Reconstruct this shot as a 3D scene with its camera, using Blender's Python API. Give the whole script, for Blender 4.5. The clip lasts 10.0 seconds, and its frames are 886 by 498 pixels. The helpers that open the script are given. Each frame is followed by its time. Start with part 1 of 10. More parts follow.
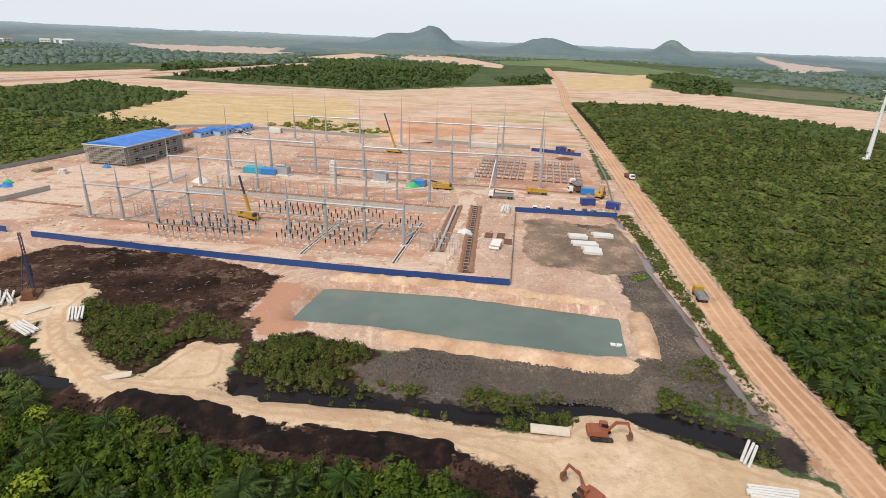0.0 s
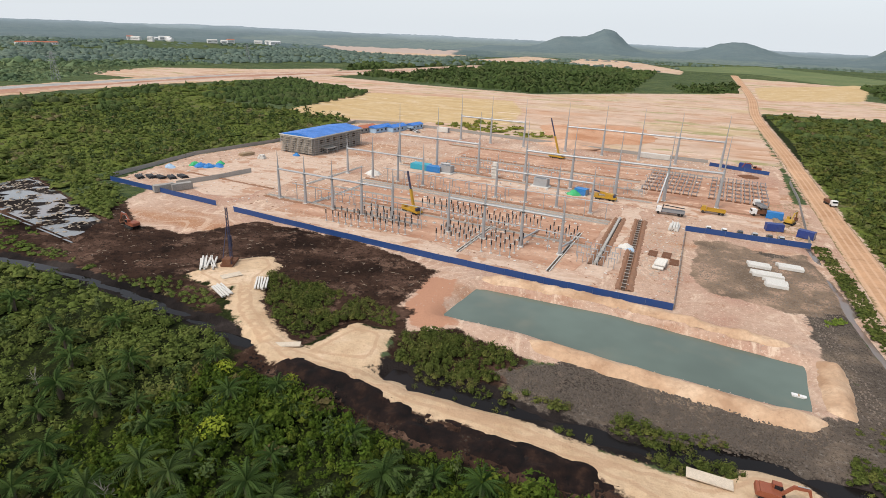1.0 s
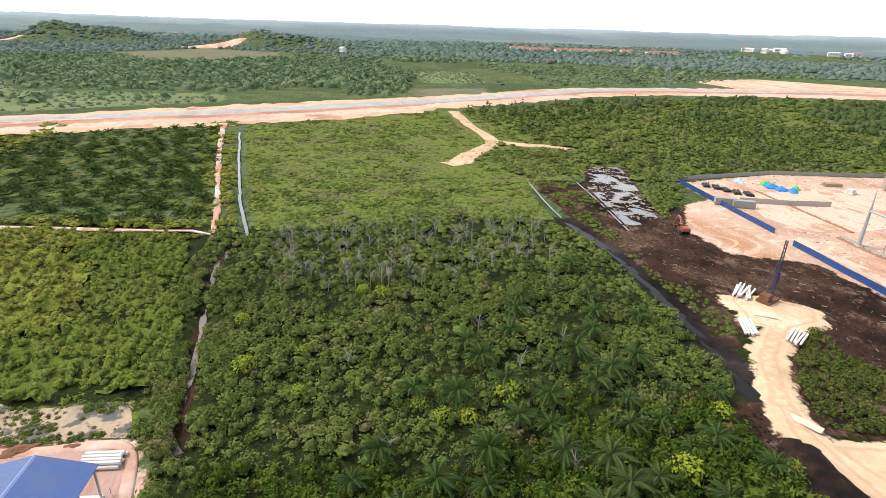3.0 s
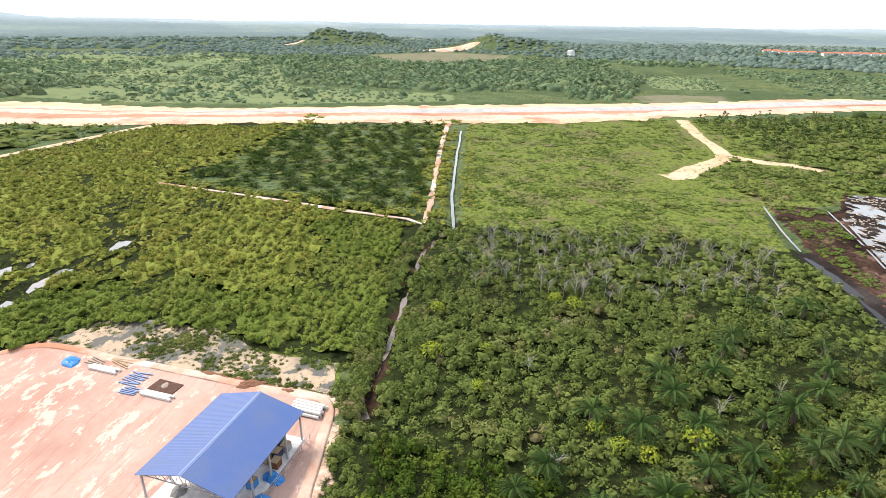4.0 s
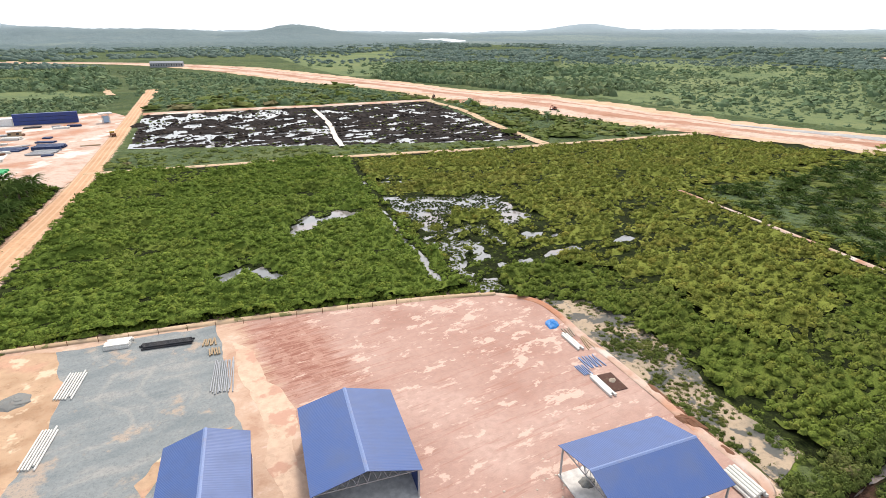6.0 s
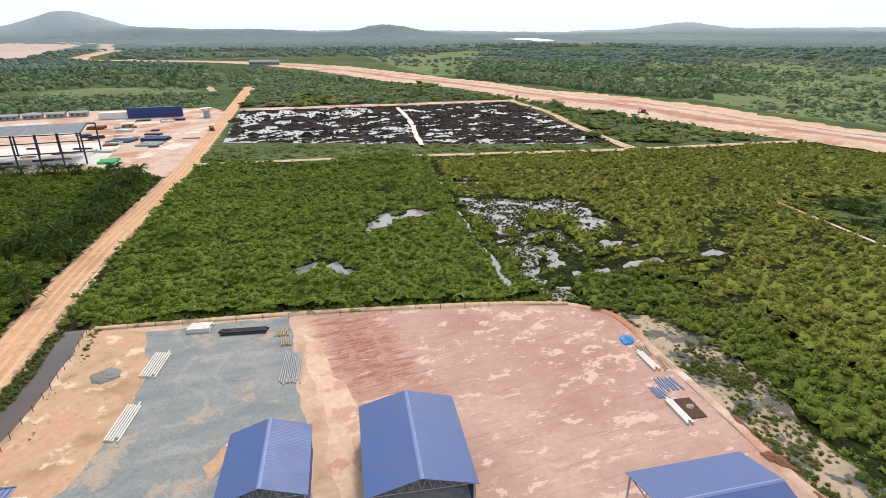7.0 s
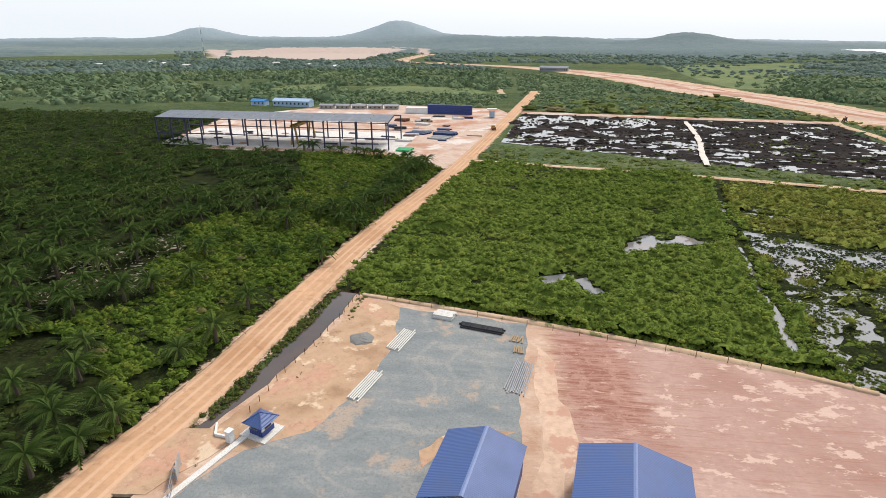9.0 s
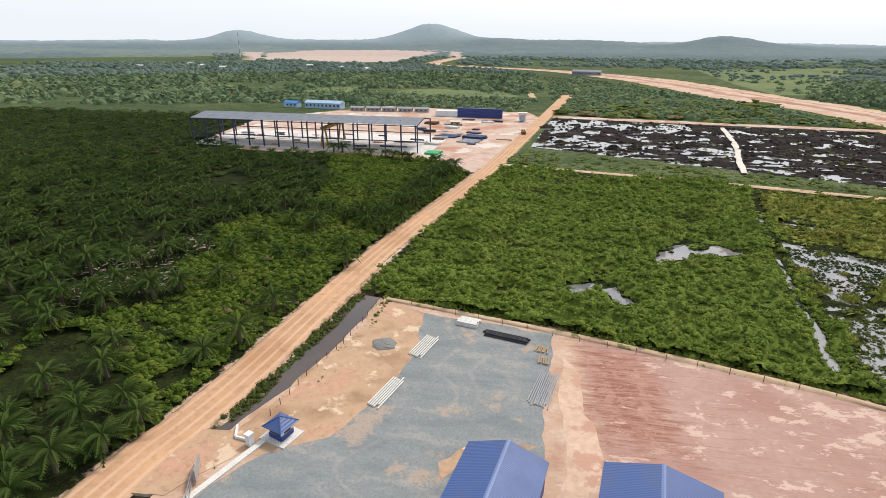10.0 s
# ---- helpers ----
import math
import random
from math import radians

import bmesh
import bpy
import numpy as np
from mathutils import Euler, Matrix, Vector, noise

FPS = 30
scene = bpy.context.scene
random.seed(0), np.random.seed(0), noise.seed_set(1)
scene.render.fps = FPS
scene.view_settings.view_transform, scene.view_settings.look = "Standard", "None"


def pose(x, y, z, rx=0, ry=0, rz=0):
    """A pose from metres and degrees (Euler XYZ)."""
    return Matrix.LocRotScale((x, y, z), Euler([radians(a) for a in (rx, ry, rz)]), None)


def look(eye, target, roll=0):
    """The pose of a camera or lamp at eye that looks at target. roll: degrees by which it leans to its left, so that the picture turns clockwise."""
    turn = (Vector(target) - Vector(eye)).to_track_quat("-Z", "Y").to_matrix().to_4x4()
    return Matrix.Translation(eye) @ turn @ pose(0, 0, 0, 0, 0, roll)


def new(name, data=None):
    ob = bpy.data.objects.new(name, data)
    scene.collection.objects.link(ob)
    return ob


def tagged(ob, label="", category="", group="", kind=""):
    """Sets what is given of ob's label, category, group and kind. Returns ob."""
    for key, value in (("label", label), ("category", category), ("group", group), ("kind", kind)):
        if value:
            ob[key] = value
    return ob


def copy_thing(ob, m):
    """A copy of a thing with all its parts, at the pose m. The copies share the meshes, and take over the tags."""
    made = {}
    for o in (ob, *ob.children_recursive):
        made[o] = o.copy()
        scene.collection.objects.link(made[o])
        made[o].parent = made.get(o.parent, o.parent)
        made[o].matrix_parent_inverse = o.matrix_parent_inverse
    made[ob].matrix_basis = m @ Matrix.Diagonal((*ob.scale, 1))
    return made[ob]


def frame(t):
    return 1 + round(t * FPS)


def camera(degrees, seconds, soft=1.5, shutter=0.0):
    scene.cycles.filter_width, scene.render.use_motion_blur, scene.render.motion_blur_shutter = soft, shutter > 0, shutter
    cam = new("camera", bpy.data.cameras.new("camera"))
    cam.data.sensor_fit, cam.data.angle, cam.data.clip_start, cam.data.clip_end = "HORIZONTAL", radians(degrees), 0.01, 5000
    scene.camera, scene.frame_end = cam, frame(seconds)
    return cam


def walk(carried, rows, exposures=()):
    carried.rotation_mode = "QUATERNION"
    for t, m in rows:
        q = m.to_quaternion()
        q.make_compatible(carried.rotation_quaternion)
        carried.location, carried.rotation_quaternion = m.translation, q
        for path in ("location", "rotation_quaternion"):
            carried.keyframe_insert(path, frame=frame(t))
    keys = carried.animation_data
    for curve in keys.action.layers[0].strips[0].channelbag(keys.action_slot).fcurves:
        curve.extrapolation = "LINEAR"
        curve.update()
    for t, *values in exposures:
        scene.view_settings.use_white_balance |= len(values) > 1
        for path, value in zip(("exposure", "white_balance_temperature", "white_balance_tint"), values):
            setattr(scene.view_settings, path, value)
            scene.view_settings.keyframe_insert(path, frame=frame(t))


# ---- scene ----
from mathutils.geometry import tessellate_polygon

cam = camera(78.3, 10.0, soft=0.85)
PATH = [
    (0.0, (0.00, 0.00, 60.20), (0.83, -21.01, 2.02)),
    (0.5, (-0.96, 0.58, 60.19), (7.39, -21.12, 2.15)),
    (1.0, (-2.25, 1.02, 60.16), (17.44, -21.28, 2.27)),
    (1.5, (-4.05, 1.52, 60.15), (30.20, -21.58, 2.30)),
    (2.0, (-5.75, 2.35, 60.00), (44.38, -21.80, 2.24)),
    (2.5, (-6.88, 3.05, 59.80), (58.55, -22.01, 2.11)),
    (3.0, (-7.68, 3.48, 59.74), (73.21, -22.24, 1.90)),
    (3.2, (-7.90, 3.62, 59.76), (78.38, -22.31, 1.80)),
    (4.3, (-8.90, 4.70, 60.12), (102.31, -22.40, 0.75)),
    (4.5, (-9.22, 4.74, 60.14), (106.95, -22.31, 0.67)),
    (5.0, (-10.13, 4.45, 60.16), (120.44, -22.25, 0.42)),
    (5.5, (-11.03, 4.00, 60.23), (133.94, -22.15, 0.24)),
    (6.0, (-12.07, 3.67, 60.30), (148.78, -21.96, 0.00)),
    (6.2, (-12.50, 3.48, 60.30), (152.52, -21.90, -0.04)),
    (7.3, (-14.38, 1.35, 60.32), (159.71, -21.95, -0.18)),
    (7.5, (-14.55, 0.72, 60.26), (162.55, -21.86, -0.11)),
    (8.0, (-14.81, -0.86, 59.95), (170.31, -21.63, 0.03)),
    (8.5, (-15.02, -2.31, 59.66), (177.92, -21.46, 0.07)),
    (9.0, (-15.27, -3.52, 59.52), (185.56, -21.26, 0.12)),
    (9.5, (-15.44, -4.52, 59.52), (187.81, -21.15, 0.20)),
    (10.0, (-15.50, -5.38, 59.55), (188.65, -20.98, 0.30)),
]
walk(cam, [(t, pose(*p, 0, 0, a[0]) @ pose(0, 0, 0, 90 + a[1], 0, 0) @ pose(0, 0, 0, 0, 0, a[2])) for t, p, a in PATH],
     exposures=[(0.0, 0.07), (1.5, 0.0), (2.2, 0.12), (3.0, 0.64), (4.3, 1.05), (5.0, 0.86), (5.5, 0.74), (6.2, 0.53), (7.4, 0.27), (8.5, 0.26), (10.0, 0.22)])

# ---- world and sun: thin bright overcast, a weak veiled sun from the south-west ----
SUN_AZ, SUN_EL = 212.0, 52.0          # clockwise from +y, degrees
world = bpy.data.worlds.new("world")
scene.world = world
world.use_nodes = True
wn, wl = world.node_tree.nodes, world.node_tree.links
wn.clear()
w_sky = wn.new("ShaderNodeTexSky")
w_sky.sky_type = "NISHITA"
w_sky.sun_disc = False
w_sky.sun_elevation, w_sky.sun_rotation = radians(SUN_EL), radians(SUN_AZ)
w_sky.air_density, w_sky.dust_density, w_sky.ozone_density = 1.0, 6.0, 1.0
# pale haze: bright at the horizon, a greyer blue overhead, with faint cloud
w_co, w_sep = wn.new("ShaderNodeTexCoord"), wn.new("ShaderNodeSeparateXYZ")
wl.new(w_co.outputs["Generated"], w_sep.inputs[0])
w_map, w_cloud = wn.new("ShaderNodeMapping"), wn.new("ShaderNodeTexNoise")
w_map.inputs["Scale"].default_value = (1.5, 1.5, 9.0)
w_cloud.inputs["Scale"].default_value, w_cloud.inputs["Detail"].default_value = 1.6, 5.0
wl.new(w_co.outputs["Generated"], w_map.inputs["Vector"])
wl.new(w_map.outputs["Vector"], w_cloud.inputs["Vector"])
w_ramp = wn.new("ShaderNodeValToRGB")
w_ramp.color_ramp.elements[0].position, w_ramp.color_ramp.elements[1].position = 0.0, 0.48
w_ramp.color_ramp.elements[0].color, w_ramp.color_ramp.elements[1].color = (0.88, 0.94, 1.0, 1), (0.56, 0.60, 0.65, 1)
wl.new(w_sep.outputs["Z"], w_ramp.inputs["Fac"])
w_veil, w_light = wn.new("ShaderNodeMix"), wn.new("ShaderNodeMapRange")
w_veil.data_type = "RGBA"
w_light.inputs["From Min"].default_value, w_light.inputs["From Max"].default_value, w_light.inputs["To Max"].default_value = 0.45, 0.75, 0.38
wl.new(w_cloud.outputs["Fac"], w_light.inputs["Value"])
wl.new(w_light.outputs[0], w_veil.inputs[0])
wl.new(w_ramp.outputs["Color"], w_veil.inputs[6])
w_veil.inputs[7].default_value = (0.89, 0.94, 0.985, 1)
w_bg1, w_bg2, w_add = wn.new("ShaderNodeBackground"), wn.new("ShaderNodeBackground"), wn.new("ShaderNodeAddShader")
w_bg1.inputs["Strength"].default_value = 0.06
w_bg2.inputs["Strength"].default_value = 0.82
wl.new(w_sky.outputs["Color"], w_bg1.inputs["Color"])
wl.new(w_veil.outputs[2], w_bg2.inputs["Color"])
wl.new(w_bg1.outputs[0], w_add.inputs[0])
wl.new(w_bg2.outputs[0], w_add.inputs[1])
wl.new(w_add.outputs[0], wn.new("ShaderNodeOutputWorld").inputs["Surface"])

sun_data = bpy.data.lights.new("sun", "SUN")
sun_data.energy, sun_data.angle, sun_data.color = 2.4, radians(11), (1.0, 0.94, 0.86)
sun_way = Vector((math.sin(radians(SUN_AZ)) * math.cos(radians(SUN_EL)), math.cos(radians(SUN_AZ)) * math.cos(radians(SUN_EL)), math.sin(radians(SUN_EL))))
sun = new("sun", sun_data)
sun.matrix_world = look(sun_way * 200, (0, 0, 0))


# ---- materials ----
class Nodes:
    """A small builder for node materials."""

    def __init__(self, name):
        self.mat = bpy.data.materials.new(name)
        self.mat.use_nodes = True
        self.tree = self.mat.node_tree
        self.tree.nodes.clear()
        self.out = self.add("ShaderNodeOutputMaterial")
        self.bsdf = self.add("ShaderNodeBsdfPrincipled")
        self.tree.links.new(self.bsdf.outputs[0], self.out.inputs["Surface"])
        self.pos = self.add("ShaderNodeNewGeometry")

    def add(self, kind):
        return self.tree.nodes.new(kind)

    def link(self, a, b):
        self.tree.links.new(a, b)

    def put(self, socket, v):
        if isinstance(v, (int, float)):
            socket.default_value = v
        elif isinstance(v, tuple):
            socket.default_value = (*v, 1.0) if len(v) == 3 and len(socket.default_value) == 4 else v
        else:
            self.link(v, socket)

    def noise(self, scale, detail=4.0, rough=0.55, stretch=None, local=False):
        n = self.add("ShaderNodeTexNoise")
        n.inputs["Scale"].default_value, n.inputs["Detail"].default_value, n.inputs["Roughness"].default_value = scale, detail, rough
        src = self.add("ShaderNodeTexCoord").outputs["Object"] if local else self.pos.outputs["Position"]
        if stretch:
            m = self.add("ShaderNodeMapping")
            m.inputs["Rotation"].default_value = (0, 0, radians(stretch[3]) if len(stretch) > 3 else 0)
            m.inputs["Scale"].default_value = stretch[:3]
            self.link(src, m.inputs["Vector"])
            src = m.outputs["Vector"]
        self.link(src, n.inputs["Vector"])
        return n.outputs["Fac"]

    def math(self, op, a, b=0.0, c=0.0):
        n = self.add("ShaderNodeMath")
        n.operation = op
        for i, v in enumerate((a, b, c)):
            self.put(n.inputs[i], v)
        return n.outputs[0]

    def step(self, v, lo, hi, a=0.0, b=1.0):
        n = self.add("ShaderNodeMapRange")
        n.interpolation_type = "SMOOTHSTEP"
        for i, x in zip(("Value", "From Min", "From Max", "To Min", "To Max"), (v, lo, hi, a, b)):
            self.put(n.inputs[i], x)
        return n.outputs["Result"]

    def mix(self, f, a, b, how="MIX"):
        n = self.add("ShaderNodeMix")
        n.data_type, n.blend_type = "RGBA", how
        self.put(n.inputs[0], f)
        self.put(n.inputs[6], a)
        self.put(n.inputs[7], b)
        return n.outputs[2]

    def attr(self, name):
        n = self.add("ShaderNodeAttribute")
        n.attribute_name = name
        return n.outputs["Fac"]

    def bump(self, height, strength=0.5, dist=0.1):
        n = self.add("ShaderNodeBump")
        n.inputs["Strength"].default_value, n.inputs["Distance"].default_value = strength, dist
        self.link(height, n.inputs["Height"])
        self.link(n.outputs[0], self.bsdf.inputs["Normal"])

    def done(self, color, rough=0.8, metal=0.0, spec=0.3):
        self.put(self.bsdf.inputs["Base Color"], color)
        self.put(self.bsdf.inputs["Roughness"], rough)
        self.put(self.bsdf.inputs["Metallic"], metal)
        self.bsdf.inputs["Specular IOR Level"].default_value = spec
        return self.mat


def three(n, f, a, b, c, lo=0.35, hi=0.65):
    """Colours a, b, c along a noise value."""
    mid = (lo + hi) / 2
    return n.mix(n.step(f, mid, hi), n.mix(n.step(f, lo, mid), a, b), c)


def plain(name, color, rough=0.6, metal=0.0, wear=0.25, scale=1.5, spec=0.3, dirt=(0.25, 0.19, 0.14)):
    """A painted or raw surface with grain and some dirt of its own."""
    n = Nodes(name)
    big, fine = n.noise(scale * 0.4, 4, local=True), n.noise(scale * 9, 3, local=True)
    dark = tuple(c * 0.72 for c in color)
    col = n.mix(n.step(fine, 0.3, 0.7), color, dark)
    col = n.mix(n.math("MULTIPLY", n.step(big, 0.5, 0.75), wear), col, dirt)
    return n.done(col, n.step(big, 0.3, 0.7, rough - 0.08, rough + 0.1), metal, spec)


def earth_colors(n, a, b, c, big=0.03, fine=0.6, stretch=None):
    f1, f2 = n.noise(big, 6, 0.6, stretch), n.noise(fine, 4, 0.6)
    col = three(n, f1, a, b, c)
    return n.mix(n.step(f2, 0.35, 0.7, 0.0, 0.35), col, tuple(v * 0.62 for v in b))


def ground_material():
    n = Nodes("ground_soil")
    edge = n.math("ADD", n.math("MULTIPLY", n.math("SUBTRACT", n.noise(0.22, 5, 0.65), 0.5), 7.0),
                  n.math("MULTIPLY", n.math("SUBTRACT", n.noise(1.3, 3, 0.6), 0.5), 2.0))
    # veg: lightened so that far land carries the paleness of haze
    veg = three(n, n.noise(0.012, 5, 0.6), (0.075, 0.105, 0.058), (0.10, 0.132, 0.07), (0.135, 0.15, 0.08))
    veg = n.mix(n.step(n.noise(0.0035, 5, 0.6, (1.0, 2.2, 1.0, 20)), 0.5, 0.6, 0.0, 0.75), veg, (0.13, 0.15, 0.065))
    veg = n.mix(n.step(n.noise(0.0055, 6, 0.65), 0.5, 0.57, 0.0, 0.8), veg, (0.045, 0.07, 0.042))
    veg = n.mix(n.step(n.noise(0.055, 5, 0.75), 0.42, 0.62), veg, (0.035, 0.056, 0.030))
    veg = n.mix(n.step(n.noise(0.11, 5, 0.8), 0.5, 0.58, 0.0, 0.6), veg, (0.12, 0.14, 0.055))
    veg = n.mix(n.step(n.noise(0.35, 4, 0.7), 0.45, 0.7), veg, (0.018, 0.030, 0.010))
    veg = n.mix(n.step(n.noise(1.4, 5, 0.8), 0.5, 0.62, 0.0, 0.7), veg, (0.10, 0.135, 0.022))
    veg = n.mix(n.step(n.noise(2.1, 4, 0.8), 0.5, 0.66, 0.0, 0.8), veg, (0.012, 0.02, 0.006))
    grass = three(n, n.noise(0.03, 5, 0.6), (0.105, 0.14, 0.026), (0.13, 0.165, 0.030), (0.13, 0.125, 0.05))
    grass = n.mix(n.step(n.noise(0.5, 5, 0.8), 0.47, 0.56, 0.0, 0.8), grass, (0.036, 0.048, 0.014))
    grass = n.mix(n.step(n.noise(0.22, 5, 0.8), 0.54, 0.6, 0.0, 0.7), grass, (0.135, 0.15, 0.045))
    grass = n.mix(n.step(n.noise(1.8, 4, 0.8), 0.5, 0.62, 0.0, 0.7), grass, (0.15, 0.165, 0.05))
    grass = n.mix(n.step(n.noise(2.7, 4, 0.85), 0.52, 0.62, 0.0, 0.7), grass, (0.026, 0.034, 0.012))
    grass = n.mix(n.step(n.noise(0.08, 5, 0.7), 0.53, 0.64, 0.0, 0.7), grass, (0.12, 0.095, 0.06))
    clay = earth_colors(n, (0.40, 0.24, 0.178), (0.47, 0.325, 0.245), (0.56, 0.415, 0.325), 0.025)
    clay = n.mix(n.step(n.noise(0.012, 5, 0.6, (1.0, 4.0, 1.0, -9)), 0.5, 0.68), clay, (0.36, 0.19, 0.11))
    clay = n.mix(n.step(n.noise(0.07, 6, 0.7, (3.5, 1.0, 1.0, 9)), 0.55, 0.68, 0.0, 0.8), clay, (0.66, 0.52, 0.40))
    clay = n.mix(n.step(n.noise(0.16, 5, 0.7), 0.56, 0.66, 0.0, 0.55), clay, (0.30, 0.16, 0.10))
    sand = earth_colors(n, (0.48, 0.33, 0.205), (0.56, 0.41, 0.27), (0.64, 0.49, 0.35), 0.06)
    peat = earth_colors(n, (0.016, 0.010, 0.008), (0.042, 0.024, 0.017), (0.092, 0.054, 0.039), 0.06, 0.9)
    peat = n.mix(n.step(n.noise(0.11, 6, 0.75), 0.53, 0.62, 0.0, 0.8), peat, (0.14, 0.086, 0.062))
    peat = n.mix(n.step(n.noise(0.6, 5, 0.8), 0.5, 0.62, 0.0, 0.75), peat, (0.010, 0.007, 0.006))
    rub = earth_colors(n, (0.06, 0.049, 0.041), (0.105, 0.085, 0.069), (0.20, 0.152, 0.112), 0.06, 1.6)
    rub = n.mix(n.step(n.noise(1.1, 5, 0.85), 0.52, 0.64, 0.0, 0.6), rub, (0.22, 0.195, 0.17))
    rub = n.mix(n.step(n.noise(1.9, 4, 0.85), 0.52, 0.62, 0.0, 0.75), rub, (0.022, 0.018, 0.016))
    mud = earth_colors(n, (0.15, 0.112, 0.082), (0.22, 0.16, 0.115), (0.40, 0.275, 0.20), 0.09, 1.4)
    mud = n.mix(n.step(n.noise(0.18, 6, 0.75), 0.52, 0.62, 0.0, 0.7), mud, (0.36, 0.245, 0.175))
    mud = n.mix(n.step(n.noise(1.3, 5, 0.85), 0.52, 0.62, 0.0, 0.6), mud, (0.08, 0.062, 0.052))
    field = earth_colors(n, (0.50, 0.32, 0.22), (0.54, 0.40, 0.31), (0.49, 0.37, 0.23), 0.006, 0.05, (1.0, 2.4, 1.0, 8))
    field = n.mix(n.step(n.noise(0.02, 6, 0.7, (1.0, 4.0, 1.0, 8)), 0.52, 0.62, 0.0, 0.75), field, (0.38, 0.215, 0.125))
    field = n.mix(n.step(n.noise(0.009, 5, 0.7, (1.0, 3.0, 1.0, 8)), 0.57, 0.63, 0.0, 0.7), field, (0.24, 0.25, 0.09))
    field = n.mix(n.step(n.noise(0.03, 6, 0.75, (1.0, 3.2, 1.0, 8)), 0.56, 0.64, 0.0, 0.6), field, (0.66, 0.53, 0.43))
    field = n.mix(n.step(n.noise(0.12, 6, 0.8, (1.0, 3.0, 1.0, 8)), 0.54, 0.66, 0.0, 0.5), field, (0.34, 0.21, 0.12))
    # under: dark peat soil below plants, darkened further for shade in the gaps
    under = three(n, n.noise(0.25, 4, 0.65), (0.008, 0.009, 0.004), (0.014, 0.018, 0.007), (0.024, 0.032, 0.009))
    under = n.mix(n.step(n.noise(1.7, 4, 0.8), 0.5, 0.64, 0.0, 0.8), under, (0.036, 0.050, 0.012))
    black = earth_colors(n, (0.009, 0.008, 0.008), (0.022, 0.018, 0.017), (0.046, 0.038, 0.035), 0.06, 0.9)
    ruts = n.math("ABSOLUTE", n.math("ADD", n.math("ADD", n.attr("s_sand"), 2.3), n.math("MULTIPLY", n.math("SUBTRACT", n.noise(0.15, 2), 0.5), 1.6)))
    sand = n.mix(n.step(ruts, 0.2, 0.55, 0.55, 0.0), sand, (0.42, 0.27, 0.17))
    sand = n.mix(n.step(n.noise(0.5, 5, 0.75), 0.52, 0.68, 0.0, 0.6), sand, (0.40, 0.26, 0.16))
    tyre = n.math("ABSOLUTE", n.math("SINE", n.math("MULTIPLY", n.noise(0.018, 2, 0.4), 95.0)))
    clay = n.mix(n.math("MULTIPLY", n.step(tyre, 0.9, 0.98, 0.0, 0.35), n.step(n.noise(0.05, 3), 0.45, 0.6)), clay, (0.68, 0.54, 0.42))
    clay = n.mix(n.step(n.noise(0.9, 5, 0.8), 0.54, 0.66, 0.0, 0.5), clay, (0.27, 0.155, 0.10))
    clay = n.mix(n.step(n.noise(1.5, 5, 0.8), 0.55, 0.64, 0.0, 0.6), clay, (0.70, 0.57, 0.46))
    clay = n.mix(n.step(n.noise(0.33, 6, 0.8), 0.56, 0.64, 0.0, 0.5), clay, (0.33, 0.175, 0.115))
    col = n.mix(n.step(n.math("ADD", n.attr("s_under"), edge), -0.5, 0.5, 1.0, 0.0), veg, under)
    # meadow, and s_pink below, are greyed for distance haze
    meadow = three(n, n.noise(0.008, 6, 0.7), (0.105, 0.14, 0.068), (0.135, 0.165, 0.075), (0.165, 0.185, 0.085))
    meadow = n.mix(n.step(n.noise(0.07, 5, 0.8), 0.5, 0.62, 0.0, 0.7), meadow, (0.082, 0.115, 0.06))
    fallow = three(n, n.noise(0.02, 6, 0.7), (0.10, 0.105, 0.06), (0.145, 0.135, 0.09), (0.11, 0.125, 0.06))
    ochre = earth_colors(n, (0.46, 0.325, 0.16), (0.51, 0.37, 0.20), (0.56, 0.43, 0.28), 0.03, 0.2, (1.0, 3.0, 1.0, 8))
    ochre = n.mix(n.step(n.noise(0.025, 5, 0.7, (1.0, 3.5, 1.0, 8)), 0.6, 0.66, 0.0, 0.8), ochre, (0.66, 0.54, 0.45))
    for name, c in (("s_open", meadow), ("s_fallow", fallow), ("s_pink", (0.43, 0.345, 0.30)), ("s_grass", grass), ("s_field", field), ("s_ochre", ochre), ("s_clay", clay), ("s_red", (0.40, 0.215, 0.14)), ("s_peat", peat), ("s_black", black), ("s_rubble", rub), ("s_mud", mud), ("s_sand", sand)):
        k = n.step(n.math("ADD", n.attr(name), n.math("MULTIPLY", edge, 3.0 if name in ("s_field", "s_ochre", "s_open", "s_fallow", "s_pink") else 1.0)), -0.5, 0.5, 1.0, 0.0)
        col = n.mix(k, col, c)
    n.bump(n.noise(0.9, 6, 0.7), 0.7, 0.5)
    return n.done(col, 0.95, 0.0, 0.03)


def sheet_earth(name, a, b, c, big, fine, stretch=None, spots=None):
    n = Nodes(name)
    col = earth_colors(n, a, b, c, big, fine, stretch)
    if spots:
        col = n.mix(n.step(n.noise(spots[1], 4, 0.6, spots[3] if len(spots) > 3 else None), spots[2], spots[2] + 0.06), col, spots[0])
    col = n.mix(n.step(n.noise(0.45, 6, 0.8), 0.52, 0.66, 0.0, 0.4), col, tuple(v * 0.62 for v in a))
    n.bump(n.noise(1.6, 6, 0.7), 0.5, 0.15)
    return n.done(col, 0.92, 0.0, 0.15)


